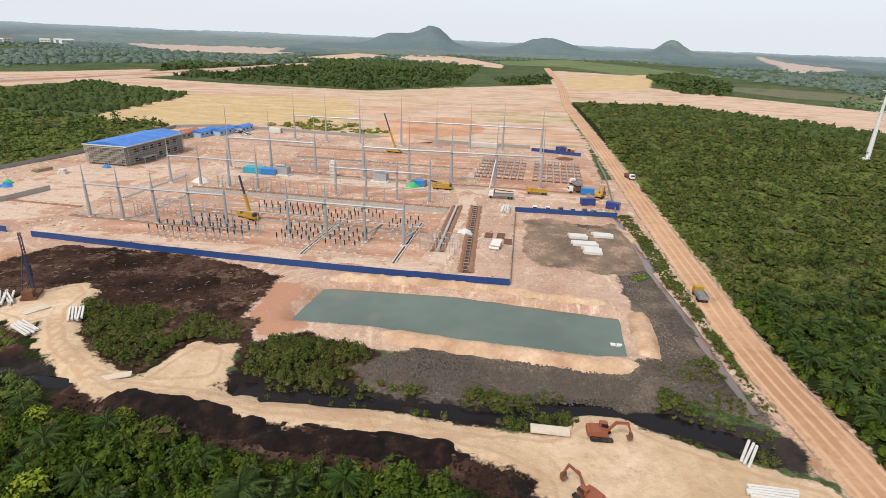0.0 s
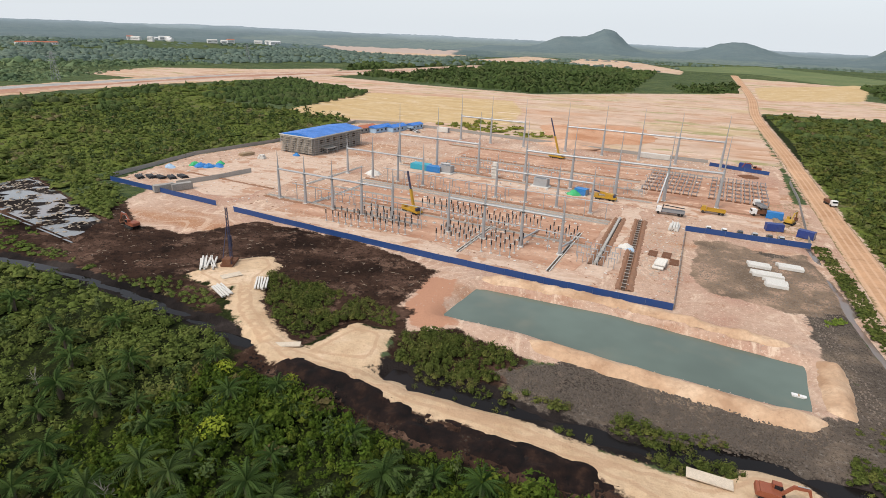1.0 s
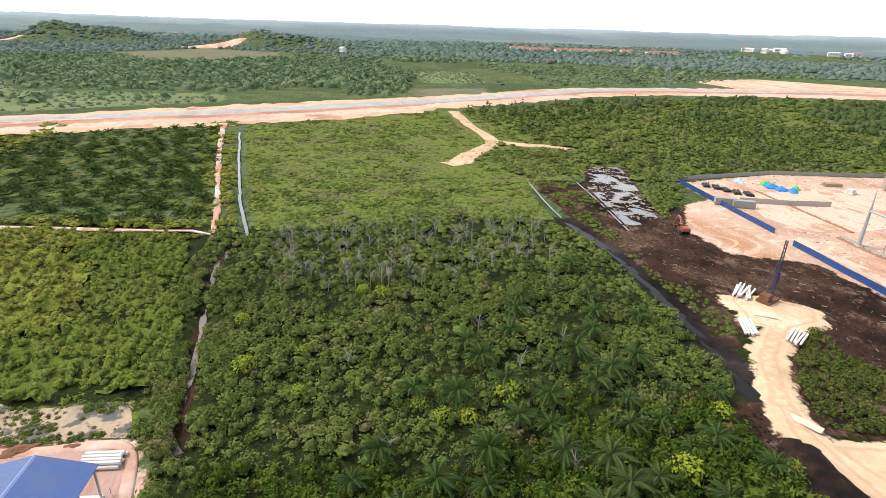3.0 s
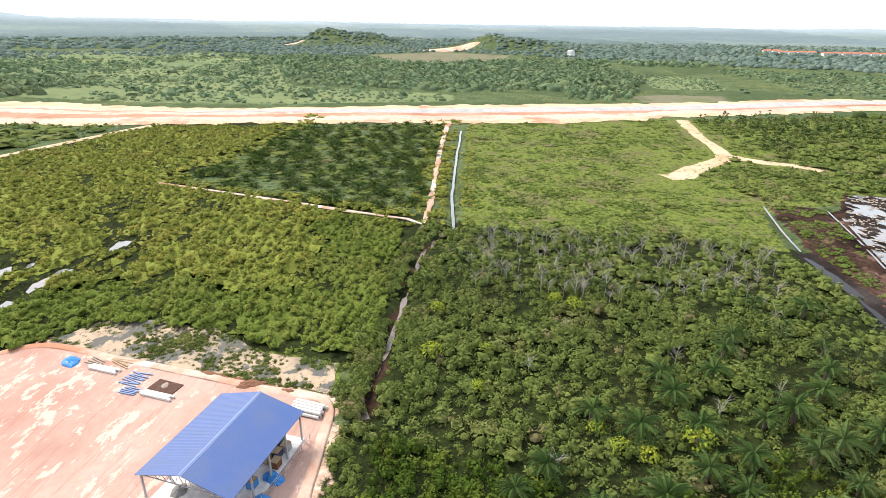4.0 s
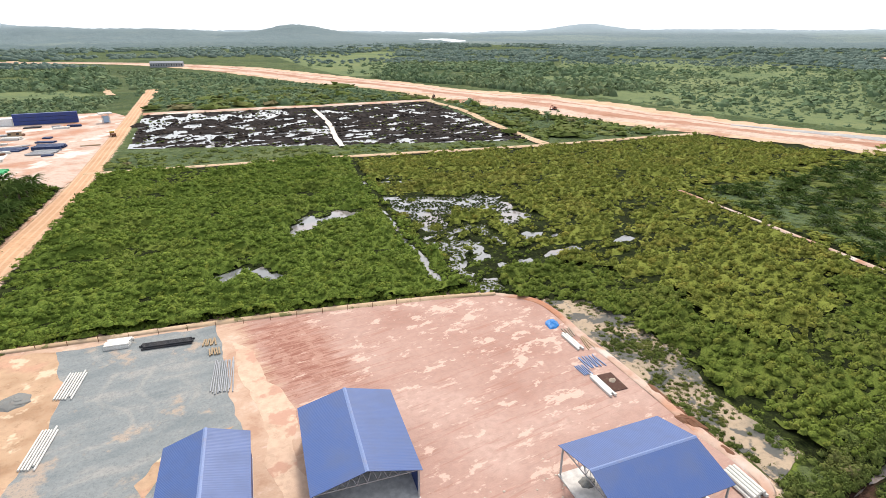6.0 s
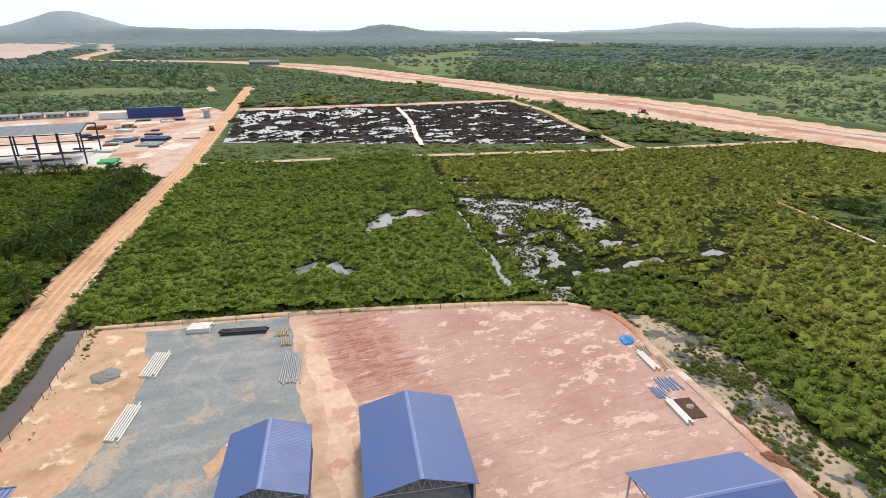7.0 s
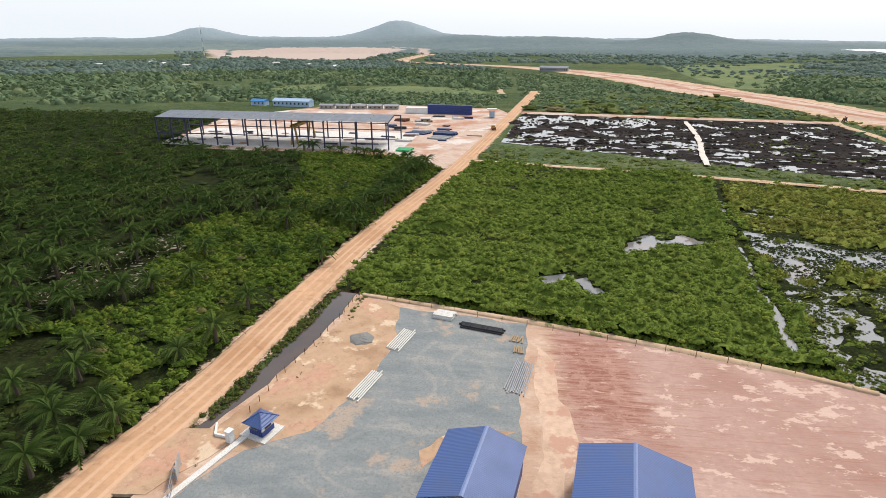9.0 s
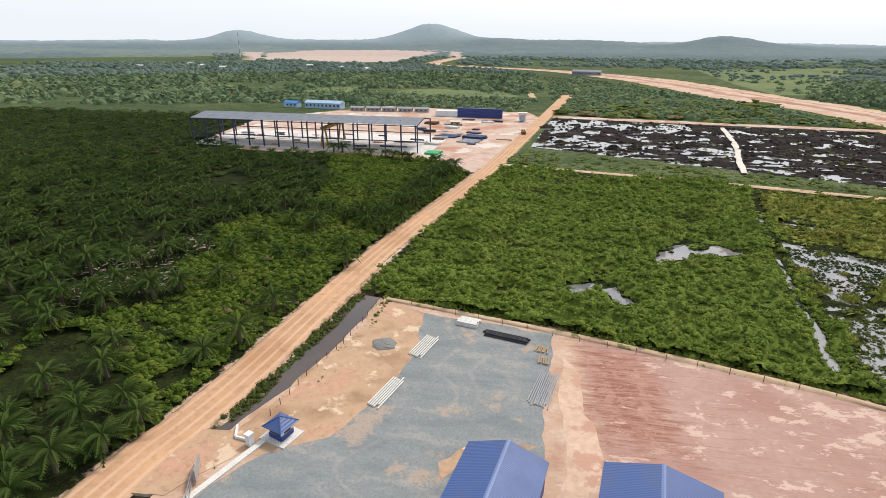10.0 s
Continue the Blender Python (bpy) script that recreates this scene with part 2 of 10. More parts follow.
def yard_material():
    """Pink levelled clay with pale dry streaks and a freshly tracked red corner."""
    n = Nodes("yard_earth")
    col = earth_colors(n, (0.335, 0.195, 0.155), (0.385, 0.245, 0.20), (0.44, 0.30, 0.25), 0.05, 0.8)
    col = n.mix(n.step(n.noise(0.5, 5, 0.75, (0.12, 1.6, 1.0, 6)), 0.54, 0.62, 0.0, 0.38), col, (0.28, 0.13, 0.095))
    pale = n.math("ADD", n.noise(0.24, 5, 0.7, (0.75, 1.3, 1.0, 4)), n.math("MULTIPLY", n.math("SUBTRACT", n.noise(0.035, 3), 0.5), 0.35))
    col = n.mix(n.step(pale, 0.572, 0.61, 0.0, 0.8), col, (0.54, 0.39, 0.32))
    xyz = n.add("ShaderNodeSeparateXYZ")
    n.link(n.pos.outputs["Position"], xyz.inputs[0])
    dx = n.math("DIVIDE", n.math("ABSOLUTE", n.math("ADD", xyz.outputs[0], 36.0)), 8.0)
    dy = n.math("DIVIDE", n.math("ABSOLUTE", n.math("ADD", xyz.outputs[1], 92.0)), 17.0)
    far = n.math("MAXIMUM", dx, dy)
    streak = n.noise(0.9, 5, 0.7, (0.10, 1.0, 1.0, 4))
    side = n.math("ADD", xyz.outputs[0], n.math("MULTIPLY", n.math("SUBTRACT", n.noise(0.25, 5, 0.7), 0.5), 8.0))
    strip = three(n, n.noise(0.16, 6, 0.7), (0.37, 0.225, 0.15), (0.45, 0.31, 0.22), (0.53, 0.40, 0.31))
    col = n.mix(n.step(side, -31.0, -28.0, 0.0, 0.85), col, strip)
    red = n.math("ADD", far, n.math("MULTIPLY", n.math("SUBTRACT", streak, 0.5), 2.4))
    rut = n.mix(n.step(n.noise(1.9, 5, 0.75, (0.10, 1.0, 1.0, 4)), 0.40, 0.62), (0.225, 0.095, 0.068), (0.355, 0.195, 0.15))
    rut = n.mix(n.step(n.noise(0.35, 5, 0.75), 0.50, 0.60, 0.0, 0.6), rut, (0.40, 0.24, 0.185))
    col = n.mix(n.step(red, 0.45, 1.25, 0.95, 0.0), col, rut)
    col = n.mix(n.step(n.noise(0.32, 5, 0.75, (0.5, 1.5, 1.0, 4)), 0.60, 0.66, 0.0, 0.7), col, (0.53, 0.385, 0.315))
    n.bump(n.noise(1.6, 6, 0.7, (0.3, 1.0, 1.0, 4)), 0.6, 0.2)
    return n.done(col, 0.92, 0.0, 0.15)


def gravel_material():
    n = Nodes("blue_grey_gravel")
    col = earth_colors(n, (0.175, 0.195, 0.20), (0.215, 0.23, 0.23), (0.28, 0.275, 0.26), 0.09, 2.2, (1.0, 3.0, 1.0, 62))
    tan = n.math("ADD", n.noise(0.10, 6, 0.7), n.math("MULTIPLY", n.math("SUBTRACT", n.noise(0.025, 2), 0.5), 0.4))
    col = n.mix(n.step(tan, 0.54, 0.63, 0.0, 0.75), col, (0.38, 0.29, 0.22))
    tyre = n.math("ABSOLUTE", n.math("SINE", n.math("MULTIPLY", n.noise(0.02, 2, 0.4), 70.0)))
    col = n.mix(n.math("MULTIPLY", n.step(tyre, 0.93, 0.99, 0.0, 0.2), n.step(n.noise(0.06, 4, 0.7), 0.45, 0.62)), col, (0.40, 0.36, 0.31))
    col = n.mix(n.step(n.noise(3.0, 3, 0.8), 0.5, 0.65, 0.0, 0.45), col, (0.11, 0.12, 0.125))
    n.bump(n.noise(5.0, 4, 0.7), 0.5, 0.06)
    return n.done(col, 0.92, 0.0, 0.15)


def road_material(name, a, b, pale):
    """Laterite road with pale wheel tracks along it; 'across' runs from -1 to 1."""
    n = Nodes(name)
    x = n.attr("across")
    wob = n.math("ADD", x, n.math("MULTIPLY", n.math("SUBTRACT", n.noise(0.02, 2), 0.5), 0.3))
    track = n.math("ABSOLUTE", n.math("SINE", n.math("MULTIPLY", wob, 6.6)))
    col = earth_colors(n, a, b, tuple(v * 1.15 for v in b), 0.04, 0.9)
    col = n.mix(n.math("MULTIPLY", n.step(track, 0.80, 0.97, 0.0, 0.6), n.step(n.noise(0.05, 4), 0.25, 0.6, 0.35, 1.0)), col, pale)
    edge = n.math("ADD", n.math("ABSOLUTE", x), n.math("MULTIPLY", n.math("SUBTRACT", n.noise(0.35, 5, 0.7), 0.5), 0.7))
    col = n.mix(n.step(edge, 0.70, 0.9, 0.0, 0.7), col, tuple(v * 0.85 for v in pale))
    col = n.mix(n.step(edge, 0.86, 1.0, 0.0, 0.85), col, (0.16, 0.125, 0.055))
    col = n.mix(n.step(n.noise(0.3, 6, 0.75), 0.54, 0.66, 0.0, 0.5), col, tuple(v * 0.7 for v in a))
    n.bump(n.noise(2.0, 5, 0.7), 0.5, 0.1)
    return n.done(col, 0.93, 0.0, 0.15)


def highway_material():
    """Graded earth in long strips: tan verge, pale fill, red cut, worn into each other; 'across' runs from -1 to 1."""
    n = Nodes("graded_highway_earth")
    wob = n.math("ADD", n.attr("across"), n.math("MULTIPLY", n.math("SUBTRACT", n.noise(0.012, 5, 0.65), 0.5), 0.9))
    wob = n.math("ADD", wob, n.math("MULTIPLY", n.math("SUBTRACT", n.noise(0.09, 4, 0.6), 0.5), 0.2))
    pale = earth_colors(n, (0.44, 0.30, 0.23), (0.50, 0.375, 0.30), (0.55, 0.42, 0.33), 0.02, 0.3)
    red = earth_colors(n, (0.30, 0.15, 0.095), (0.37, 0.20, 0.135), (0.42, 0.25, 0.18), 0.03, 0.3)
    tan = earth_colors(n, (0.46, 0.31, 0.19), (0.52, 0.375, 0.25), (0.42, 0.27, 0.17), 0.03, 0.4)
    col = n.mix(n.step(wob, -0.62, -0.52), tan, pale)
    col = n.mix(n.math("MULTIPLY", n.step(wob, 0.02, 0.10), n.step(wob, 0.42, 0.34)), col, red)
    col = n.mix(n.math("MULTIPLY", n.step(wob, -0.42, -0.36), n.step(wob, -0.24, -0.3)), col, red)
    col = n.mix(n.step(wob, 0.74, 0.80), col, tan)
    col = n.mix(n.step(n.noise(0.016, 6, 0.7), 0.55, 0.62, 0.0, 0.8), col, red)
    col = n.mix(n.step(n.noise(0.3, 6, 0.8), 0.54, 0.66, 0.0, 0.5), col, (0.26, 0.145, 0.10))
    n.bump(n.noise(0.25, 6, 0.7), 0.7, 0.8)
    return n.done(col, 0.93, 0.0, 0.1)


def water_material(name, color, rough=0.06, ripple=0.02, spec=0.5):
    n = Nodes(name)
    col = n.mix(n.step(n.noise(0.03, 4), 0.35, 0.65), color, tuple(v * 1.35 for v in color))
    # lighter brown patches in slow noise, painted for brown water and cloud reflection
    col = n.mix(n.step(n.noise(0.045, 4), 0.5, 0.68, 0.0, 0.55), col, (color[0] * 1.9, color[1] * 1.45, color[2] * 1.3))
    n.bump(n.noise(1.2, 3), ripple, 0.05)
    return n.done(col, rough, 0.0, spec)


def leaf_material(name, a, b, c, big=0.05, dead=None, vary=0.5, grain=0.7, gloss=0.06):
    n = Nodes(name)
    rnd = n.pos.outputs["Random Per Island"]
    # blue raised against red and green, for the haze over foliage
    a, b, c = ((q[0] * 0.8, q[1] * 0.8, q[2] * 1.06) for q in (a, b, c))
    col = three(n, n.noise(big, 4, 0.6), a, b, c)
    tone = n.attr("tone")
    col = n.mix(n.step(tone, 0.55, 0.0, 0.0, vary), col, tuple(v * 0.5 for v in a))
    col = n.mix(n.step(tone, 0.62, 1.0, 0.0, vary), col, (c[0] * 1.7, c[1] * 1.5, c[2] * 1.3))
    col = n.mix(n.step(rnd, 0.0, 1.0, 0.0, 0.5), col, tuple(v * 1.6 for v in b))
    # grain: dark noise painted as gaps between leaves, then paler flecks
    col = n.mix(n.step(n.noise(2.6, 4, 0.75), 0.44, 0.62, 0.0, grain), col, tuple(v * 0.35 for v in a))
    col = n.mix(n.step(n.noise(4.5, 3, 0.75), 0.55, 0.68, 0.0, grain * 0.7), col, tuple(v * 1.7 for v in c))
    if dead:
        col = n.mix(n.step(n.math("FRACT", n.math("MULTIPLY", tone, 37.0)), 0.975, 0.985, 0.0, 0.6), col, dead)
    n.done(col, 0.85 if gloss < 0.1 else 0.6, 0.0, gloss)
    tr = n.add("ShaderNodeBsdfTranslucent")
    n.put(tr.inputs["Color"], col)
    mx = n.add("ShaderNodeMixShader")
    mx.inputs[0].default_value = 0.2
    n.link(n.bsdf.outputs[0], mx.inputs[1])
    n.link(tr.outputs[0], mx.inputs[2])
    n.link(mx.outputs[0], n.out.inputs["Surface"])
    return n.mat


def ribbed(name, color, pitch=0.25, axis=0, rough=0.45, metal=0.0, relief=0.35):
    """Ribbed sheet metal: fine ribs as relief along one object axis."""
    n = Nodes(name)
    co = n.add("ShaderNodeSeparateXYZ")
    n.link(n.add("ShaderNodeTexCoord").outputs["Object"], co.inputs[0])
    rib = n.math("SINE", n.math("MULTIPLY", co.outputs[axis], 2 * math.pi / pitch))
    big = n.noise(0.25, 4, 0.6, local=True)
    col = n.mix(n.step(big, 0.35, 0.7), color, tuple(v * 0.8 + 0.02 for v in color))
    n.bump(rib, relief, pitch * 0.25)
    return n.done(col, n.step(big, 0.3, 0.7, rough - 0.07, rough + 0.1), metal, 0.4)


M_GROUND = ground_material()
M_YARD = yard_material()
M_PALE = sheet_earth("wet_pale_sand", (0.48, 0.33, 0.235), (0.54, 0.38, 0.28), (0.58, 0.42, 0.31), 0.12, 0.7, None, ((0.44, 0.26, 0.19), 0.2, 0.56))
M_WHITESAND = sheet_earth("white_sand", (0.58, 0.52, 0.46), (0.64, 0.58, 0.52), (0.55, 0.47, 0.40), 0.1, 0.8)
M_TANYARD = sheet_earth("tan_sand", (0.31, 0.19, 0.115), (0.44, 0.295, 0.19), (0.47, 0.27, 0.185), 0.10, 0.8, None, ((0.54, 0.41, 0.29), 0.16, 0.56))
M_REEDSAND = sheet_earth("reed_sand", (0.26, 0.21, 0.155), (0.37, 0.285, 0.20), (0.13, 0.12, 0.10), 0.05, 0.9, None, ((0.10, 0.098, 0.088), 0.2, 0.48))
M_GRAVEL = gravel_material()
M_ROAD = road_material("laterite_road", (0.39, 0.215, 0.115), (0.46, 0.275, 0.16), (0.58, 0.39, 0.265))
M_BERM = sheet_earth("dug_sandy_clay", (0.38, 0.235, 0.145), (0.49, 0.33, 0.215), (0.58, 0.42, 0.29), 0.15, 1.3)
M_PEATBANK = sheet_earth("dug_peat", (0.005, 0.004, 0.004), (0.012, 0.007, 0.006), (0.030, 0.016, 0.011), 0.4, 2.0)
M_TRACK = sheet_earth("pale_track", (0.40, 0.27, 0.16), (0.48, 0.34, 0.22), (0.53, 0.39, 0.27), 0.05, 0.6, None, ((0.16, 0.15, 0.06), 0.3, 0.57))
M_HIGHWAY = highway_material()
M_HIGHGREY = sheet_earth("crushed_stone_base", (0.28, 0.275, 0.27), (0.34, 0.33, 0.32), (0.42, 0.38, 0.34), 0.03, 0.5, (1.0, 3.0, 1.0, 75))
M_SOUTHEARTH = sheet_earth("trodden_red_earth", (0.40, 0.20, 0.125), (0.50, 0.38, 0.31), (0.36, 0.16, 0.09), 0.03, 0.4, None, ((0.56, 0.50, 0.45), 0.04, 0.55, None))
M_HIGHRED = sheet_earth("orange_earth_bank", (0.40, 0.19, 0.10), (0.50, 0.28, 0.17), (0.58, 0.38, 0.26), 0.03, 0.5)
M_PONDWATER = water_material("pond_water", (0.082, 0.108, 0.088), 0.07)
M_DARKWATER = water_material("peat_water", (0.008, 0.007, 0.007), 0.05, 0.02, 0.12)
# M_SWAMPWATER: grey base colour stands in for part of the sky's reflection
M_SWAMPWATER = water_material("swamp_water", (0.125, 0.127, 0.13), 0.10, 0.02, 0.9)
M_DRAINWATER = water_material("brown_drain_water", (0.058, 0.045, 0.039), 0.08)
M_MUDWATER = water_material("muddy_drain_water", (0.13, 0.105, 0.09), 0.12)
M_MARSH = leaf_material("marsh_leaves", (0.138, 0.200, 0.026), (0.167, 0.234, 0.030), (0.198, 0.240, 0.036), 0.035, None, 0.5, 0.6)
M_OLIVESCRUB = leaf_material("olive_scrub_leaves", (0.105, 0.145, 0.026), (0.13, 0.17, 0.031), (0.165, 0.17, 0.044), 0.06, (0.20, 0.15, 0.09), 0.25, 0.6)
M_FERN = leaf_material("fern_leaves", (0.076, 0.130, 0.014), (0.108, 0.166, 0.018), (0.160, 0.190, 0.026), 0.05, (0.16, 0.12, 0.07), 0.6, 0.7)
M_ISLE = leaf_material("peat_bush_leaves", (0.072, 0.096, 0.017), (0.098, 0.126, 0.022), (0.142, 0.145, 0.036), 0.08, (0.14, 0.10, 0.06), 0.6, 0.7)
# M_UNDER: leaf colour darkened for palm shade, also used for dark swamp tufts
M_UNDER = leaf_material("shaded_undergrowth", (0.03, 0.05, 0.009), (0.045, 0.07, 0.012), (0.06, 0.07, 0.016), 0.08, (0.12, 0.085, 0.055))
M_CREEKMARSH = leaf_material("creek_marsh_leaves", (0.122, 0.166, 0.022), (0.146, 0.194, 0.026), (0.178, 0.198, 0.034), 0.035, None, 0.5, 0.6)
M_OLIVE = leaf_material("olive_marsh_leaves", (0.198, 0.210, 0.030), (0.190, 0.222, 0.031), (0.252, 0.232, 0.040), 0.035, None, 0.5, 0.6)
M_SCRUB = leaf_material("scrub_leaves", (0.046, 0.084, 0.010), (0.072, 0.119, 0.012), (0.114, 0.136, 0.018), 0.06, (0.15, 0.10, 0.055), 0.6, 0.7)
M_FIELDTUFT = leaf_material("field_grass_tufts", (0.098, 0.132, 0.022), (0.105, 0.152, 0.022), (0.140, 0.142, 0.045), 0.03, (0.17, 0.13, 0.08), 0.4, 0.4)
# far leaf colours lightened and made bluer: distance haze put into the colour
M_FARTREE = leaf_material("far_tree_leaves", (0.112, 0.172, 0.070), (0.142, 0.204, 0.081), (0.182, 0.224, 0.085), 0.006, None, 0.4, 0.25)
M_FARWOOD = leaf_material("haze_tinted_forest_leaves", (0.122, 0.174, 0.110), (0.142, 0.196, 0.122), (0.160, 0.206, 0.124), 0.004, None, 0.35, 0.3)
M_TREE = leaf_material("tree_leaves", (0.055, 0.09, 0.02), (0.08, 0.12, 0.028), (0.105, 0.125, 0.04), 0.02)
M_PALM = leaf_material("palm_fronds", (0.044, 0.080, 0.015), (0.068, 0.110, 0.020), (0.112, 0.150, 0.032), 0.03, None, 0.4, 0.0, 0.04)
M_YOUNGPALM = leaf_material("young_palm_fronds", (0.050, 0.097, 0.018), (0.072, 0.120, 0.025), (0.108, 0.148, 0.038), 0.08, None, 0.4, 0.1, 0.06)
M_YELLOW = leaf_material("yellow_flowering_leaves", (0.30, 0.31, 0.02), (0.25, 0.31, 0.025), (0.19, 0.26, 0.03), 0.3)
M_DEADTWIG = plain("grey_dead_twigs", (0.33, 0.30, 0.27), 0.9, 0, 0.3, 3)
M_BARK = plain("palm_bark", (0.13, 0.10, 0.075), 0.95, 0, 0.3, 3)

M_BLUEROOF = ribbed("blue_ribbed_roof", (0.043, 0.085, 0.235), 0.45, 0, 0.38)
M_BLUEROOF_Y = ribbed("blue_ribbed_roof_cross", (0.043, 0.085, 0.235), 0.3, 1, 0.45, 0.0, 0.2)
M_BRIGHTROOF = ribbed("bright_blue_roof", (0.028, 0.17, 0.56), 0.6, 0, 0.4)
M_HOARDING = ribbed("blue_hoarding_sheet", (0.014, 0.052, 0.185), 0.35, 0, 0.5, 0.0, 0.12)
M_RIDGE = plain("pale_blue_ridge_cap", (0.17, 0.23, 0.42), 0.5)
M_BLUEWALL = ribbed("dark_blue_cladding", (0.02, 0.045, 0.20), 0.4, 0, 0.5)
M_GALV = plain("galvanised_steel", (0.46, 0.48, 0.50), 0.45, 0.5, 0.1, 2)
M_STEELGREY = plain("grey_painted_steel", (0.30, 0.31, 0.33), 0.5, 0.2, 0.2, 2)
M_DARKSTEEL = plain("primer_blue_steel", (0.05, 0.055, 0.105), 0.5, 0.2, 0.15, 2)
M_ROOFMESH = plain("grey_roof_sheets", (0.17, 0.19, 0.22), 0.5, 0.2, 0.15, 0.6)
M_CONCRETE = plain("weathered_concrete", (0.42, 0.40, 0.37), 0.9, 0, 0.35, 0.8)
M_PALECON = plain("pale_concrete", (0.66, 0.64, 0.60), 0.85, 0, 0.2, 0.8)
M_FLOORCON = plain("dusty_concrete_floor", (0.66, 0.63, 0.60), 0.9, 0, 0.5, 0.12)
M_GREYWALL = plain("grey_rendered_wall", (0.33, 0.315, 0.295), 0.9, 0, 0.3, 0.6)
M_INSUL = plain("black_brown_porcelain", (0.018, 0.012, 0.012), 0.25, 0, 0.05, 2, 0.5)
M_ORANGE = plain("orange_machine_paint", (0.28, 0.085, 0.045), 0.5, 0, 0.3, 1.2)
M_YELLOW_PAINT = plain("yellow_machine_paint", (0.46, 0.27, 0.03), 0.5, 0, 0.25, 1.2)
M_RUBBER = plain("black_rubber", (0.02, 0.02, 0.02), 0.85, 0, 0.3, 2)
M_DARKGLASS = plain("dark_window_glass", (0.015, 0.02, 0.025), 0.12, 0, 0.05, 1, 0.6)
M_WHITE = plain("white_paint", (0.75, 0.75, 0.74), 0.5, 0, 0.12, 1)
M_BLACKPAINT = plain("black_car_paint", (0.02, 0.02, 0.022), 0.3, 0, 0.05, 1, 0.5)
M_SILVER = plain("silver_car_paint", (0.45, 0.46, 0.47), 0.35, 0.3, 0.05, 1, 0.5)
M_MATSAND = plain("muddy_mat", (0.62, 0.53, 0.42), 0.95, 0, 0.4, 1)
M_REDCLAY = sheet_earth("red_clay_bay", (0.35, 0.18, 0.113), (0.43, 0.25, 0.168), (0.54, 0.36, 0.26), 0.05, 0.7, (1.0, 2.5, 1.0, -9), ((0.64, 0.47, 0.36), 0.12, 0.6, (1.0, 3.0, 1.0, -9)))
M_PALECLAY = sheet_earth("pale_site_road", (0.47, 0.325, 0.24), (0.56, 0.425, 0.335), (0.50, 0.35, 0.26), 0.05, 0.7, (1.0, 4.0, 1.0, -9), ((0.40, 0.235, 0.155), 0.09, 0.54))
M_DARKRUST = plain("dark_rust_sheet", (0.07, 0.028, 0.018), 0.8, 0.1, 0.3, 1.5)
M_RUST = plain("rusty_steel", (0.17, 0.075, 0.04), 0.85, 0.1, 0.3, 1.5)
M_SPOIL = plain("dug_brown_clay", (0.27, 0.145, 0.09), 0.95, 0, 0.3, 1.5)
# dark brown bottoms of trenches and ducts; they lie at ground level
M_TRENCH = plain("dark_trench_bottom", (0.085, 0.055, 0.04), 0.9, 0, 0.3, 1.5)
M_PLANK = plain("grey_scaffold_planks", (0.44, 0.39, 0.33), 0.9, 0, 0.3, 2)
M_TIMBER = plain("weathered_timber", (0.36, 0.26, 0.16), 0.9, 0, 0.3, 2)
M_TARPBLUE = plain("blue_tarpaulin", (0.03, 0.20, 0.52), 0.45, 0, 0.15, 0.8)
M_TARPGREEN = plain("green_tarpaulin", (0.05, 0.42, 0.16), 0.5, 0, 0.15, 0.8)
M_TARPRED = plain("red_tarpaulin", (0.50, 0.06, 0.03), 0.5, 0, 0.15, 0.8)
M_TEAL = plain("teal_covers", (0.04, 0.34, 0.46), 0.5, 0, 0.2, 0.8)
M_DARKPIPE = plain("black_plastic_pipe", (0.035, 0.035, 0.04), 0.5, 0, 0.15, 1)
M_BLUEPIPE = plain("dark_blue_steel_sections", (0.02, 0.045, 0.13), 0.5, 0.1, 0.2, 1)
M_LIGHTBLUE = plain("light_blue_wall", (0.36, 0.50, 0.66), 0.7, 0, 0.2, 0.6)
M_BLUEROD = plain("muted_blue_rods", (0.17, 0.24, 0.42), 0.6, 0, 0.2, 1)
M_REDROOF = plain("terracotta_roof", (0.46, 0.16, 0.09), 0.8, 0, 0.2, 0.3)
M_STONE = plain("broken_stone", (0.46, 0.38, 0.31), 0.9, 0, 0.3, 1)
M_DARKSTONE = plain("dark_peat_clods", (0.098, 0.08, 0.066), 0.95, 0, 0.3, 1)
M_MUDSTONE = plain("grey_brown_rubble", (0.20, 0.16, 0.13), 0.95, 0, 0.3, 1)
M_GREYHEAP = plain("grey_gravel_heap", (0.20, 0.20, 0.19), 0.95, 0, 0.3, 3)
M_PEATHEAP = plain("black_peat", (0.016, 0.012, 0.011), 0.95, 0, 0.2, 1, 0.1)
M_ROOTS = plain("pale_dead_wood", (0.34, 0.28, 0.22), 0.95, 0, 0.3, 2)
M_SCARF = plain("bare_clay_slope", (0.56, 0.36, 0.25), 0.95, 0, 0.3, 0.02)


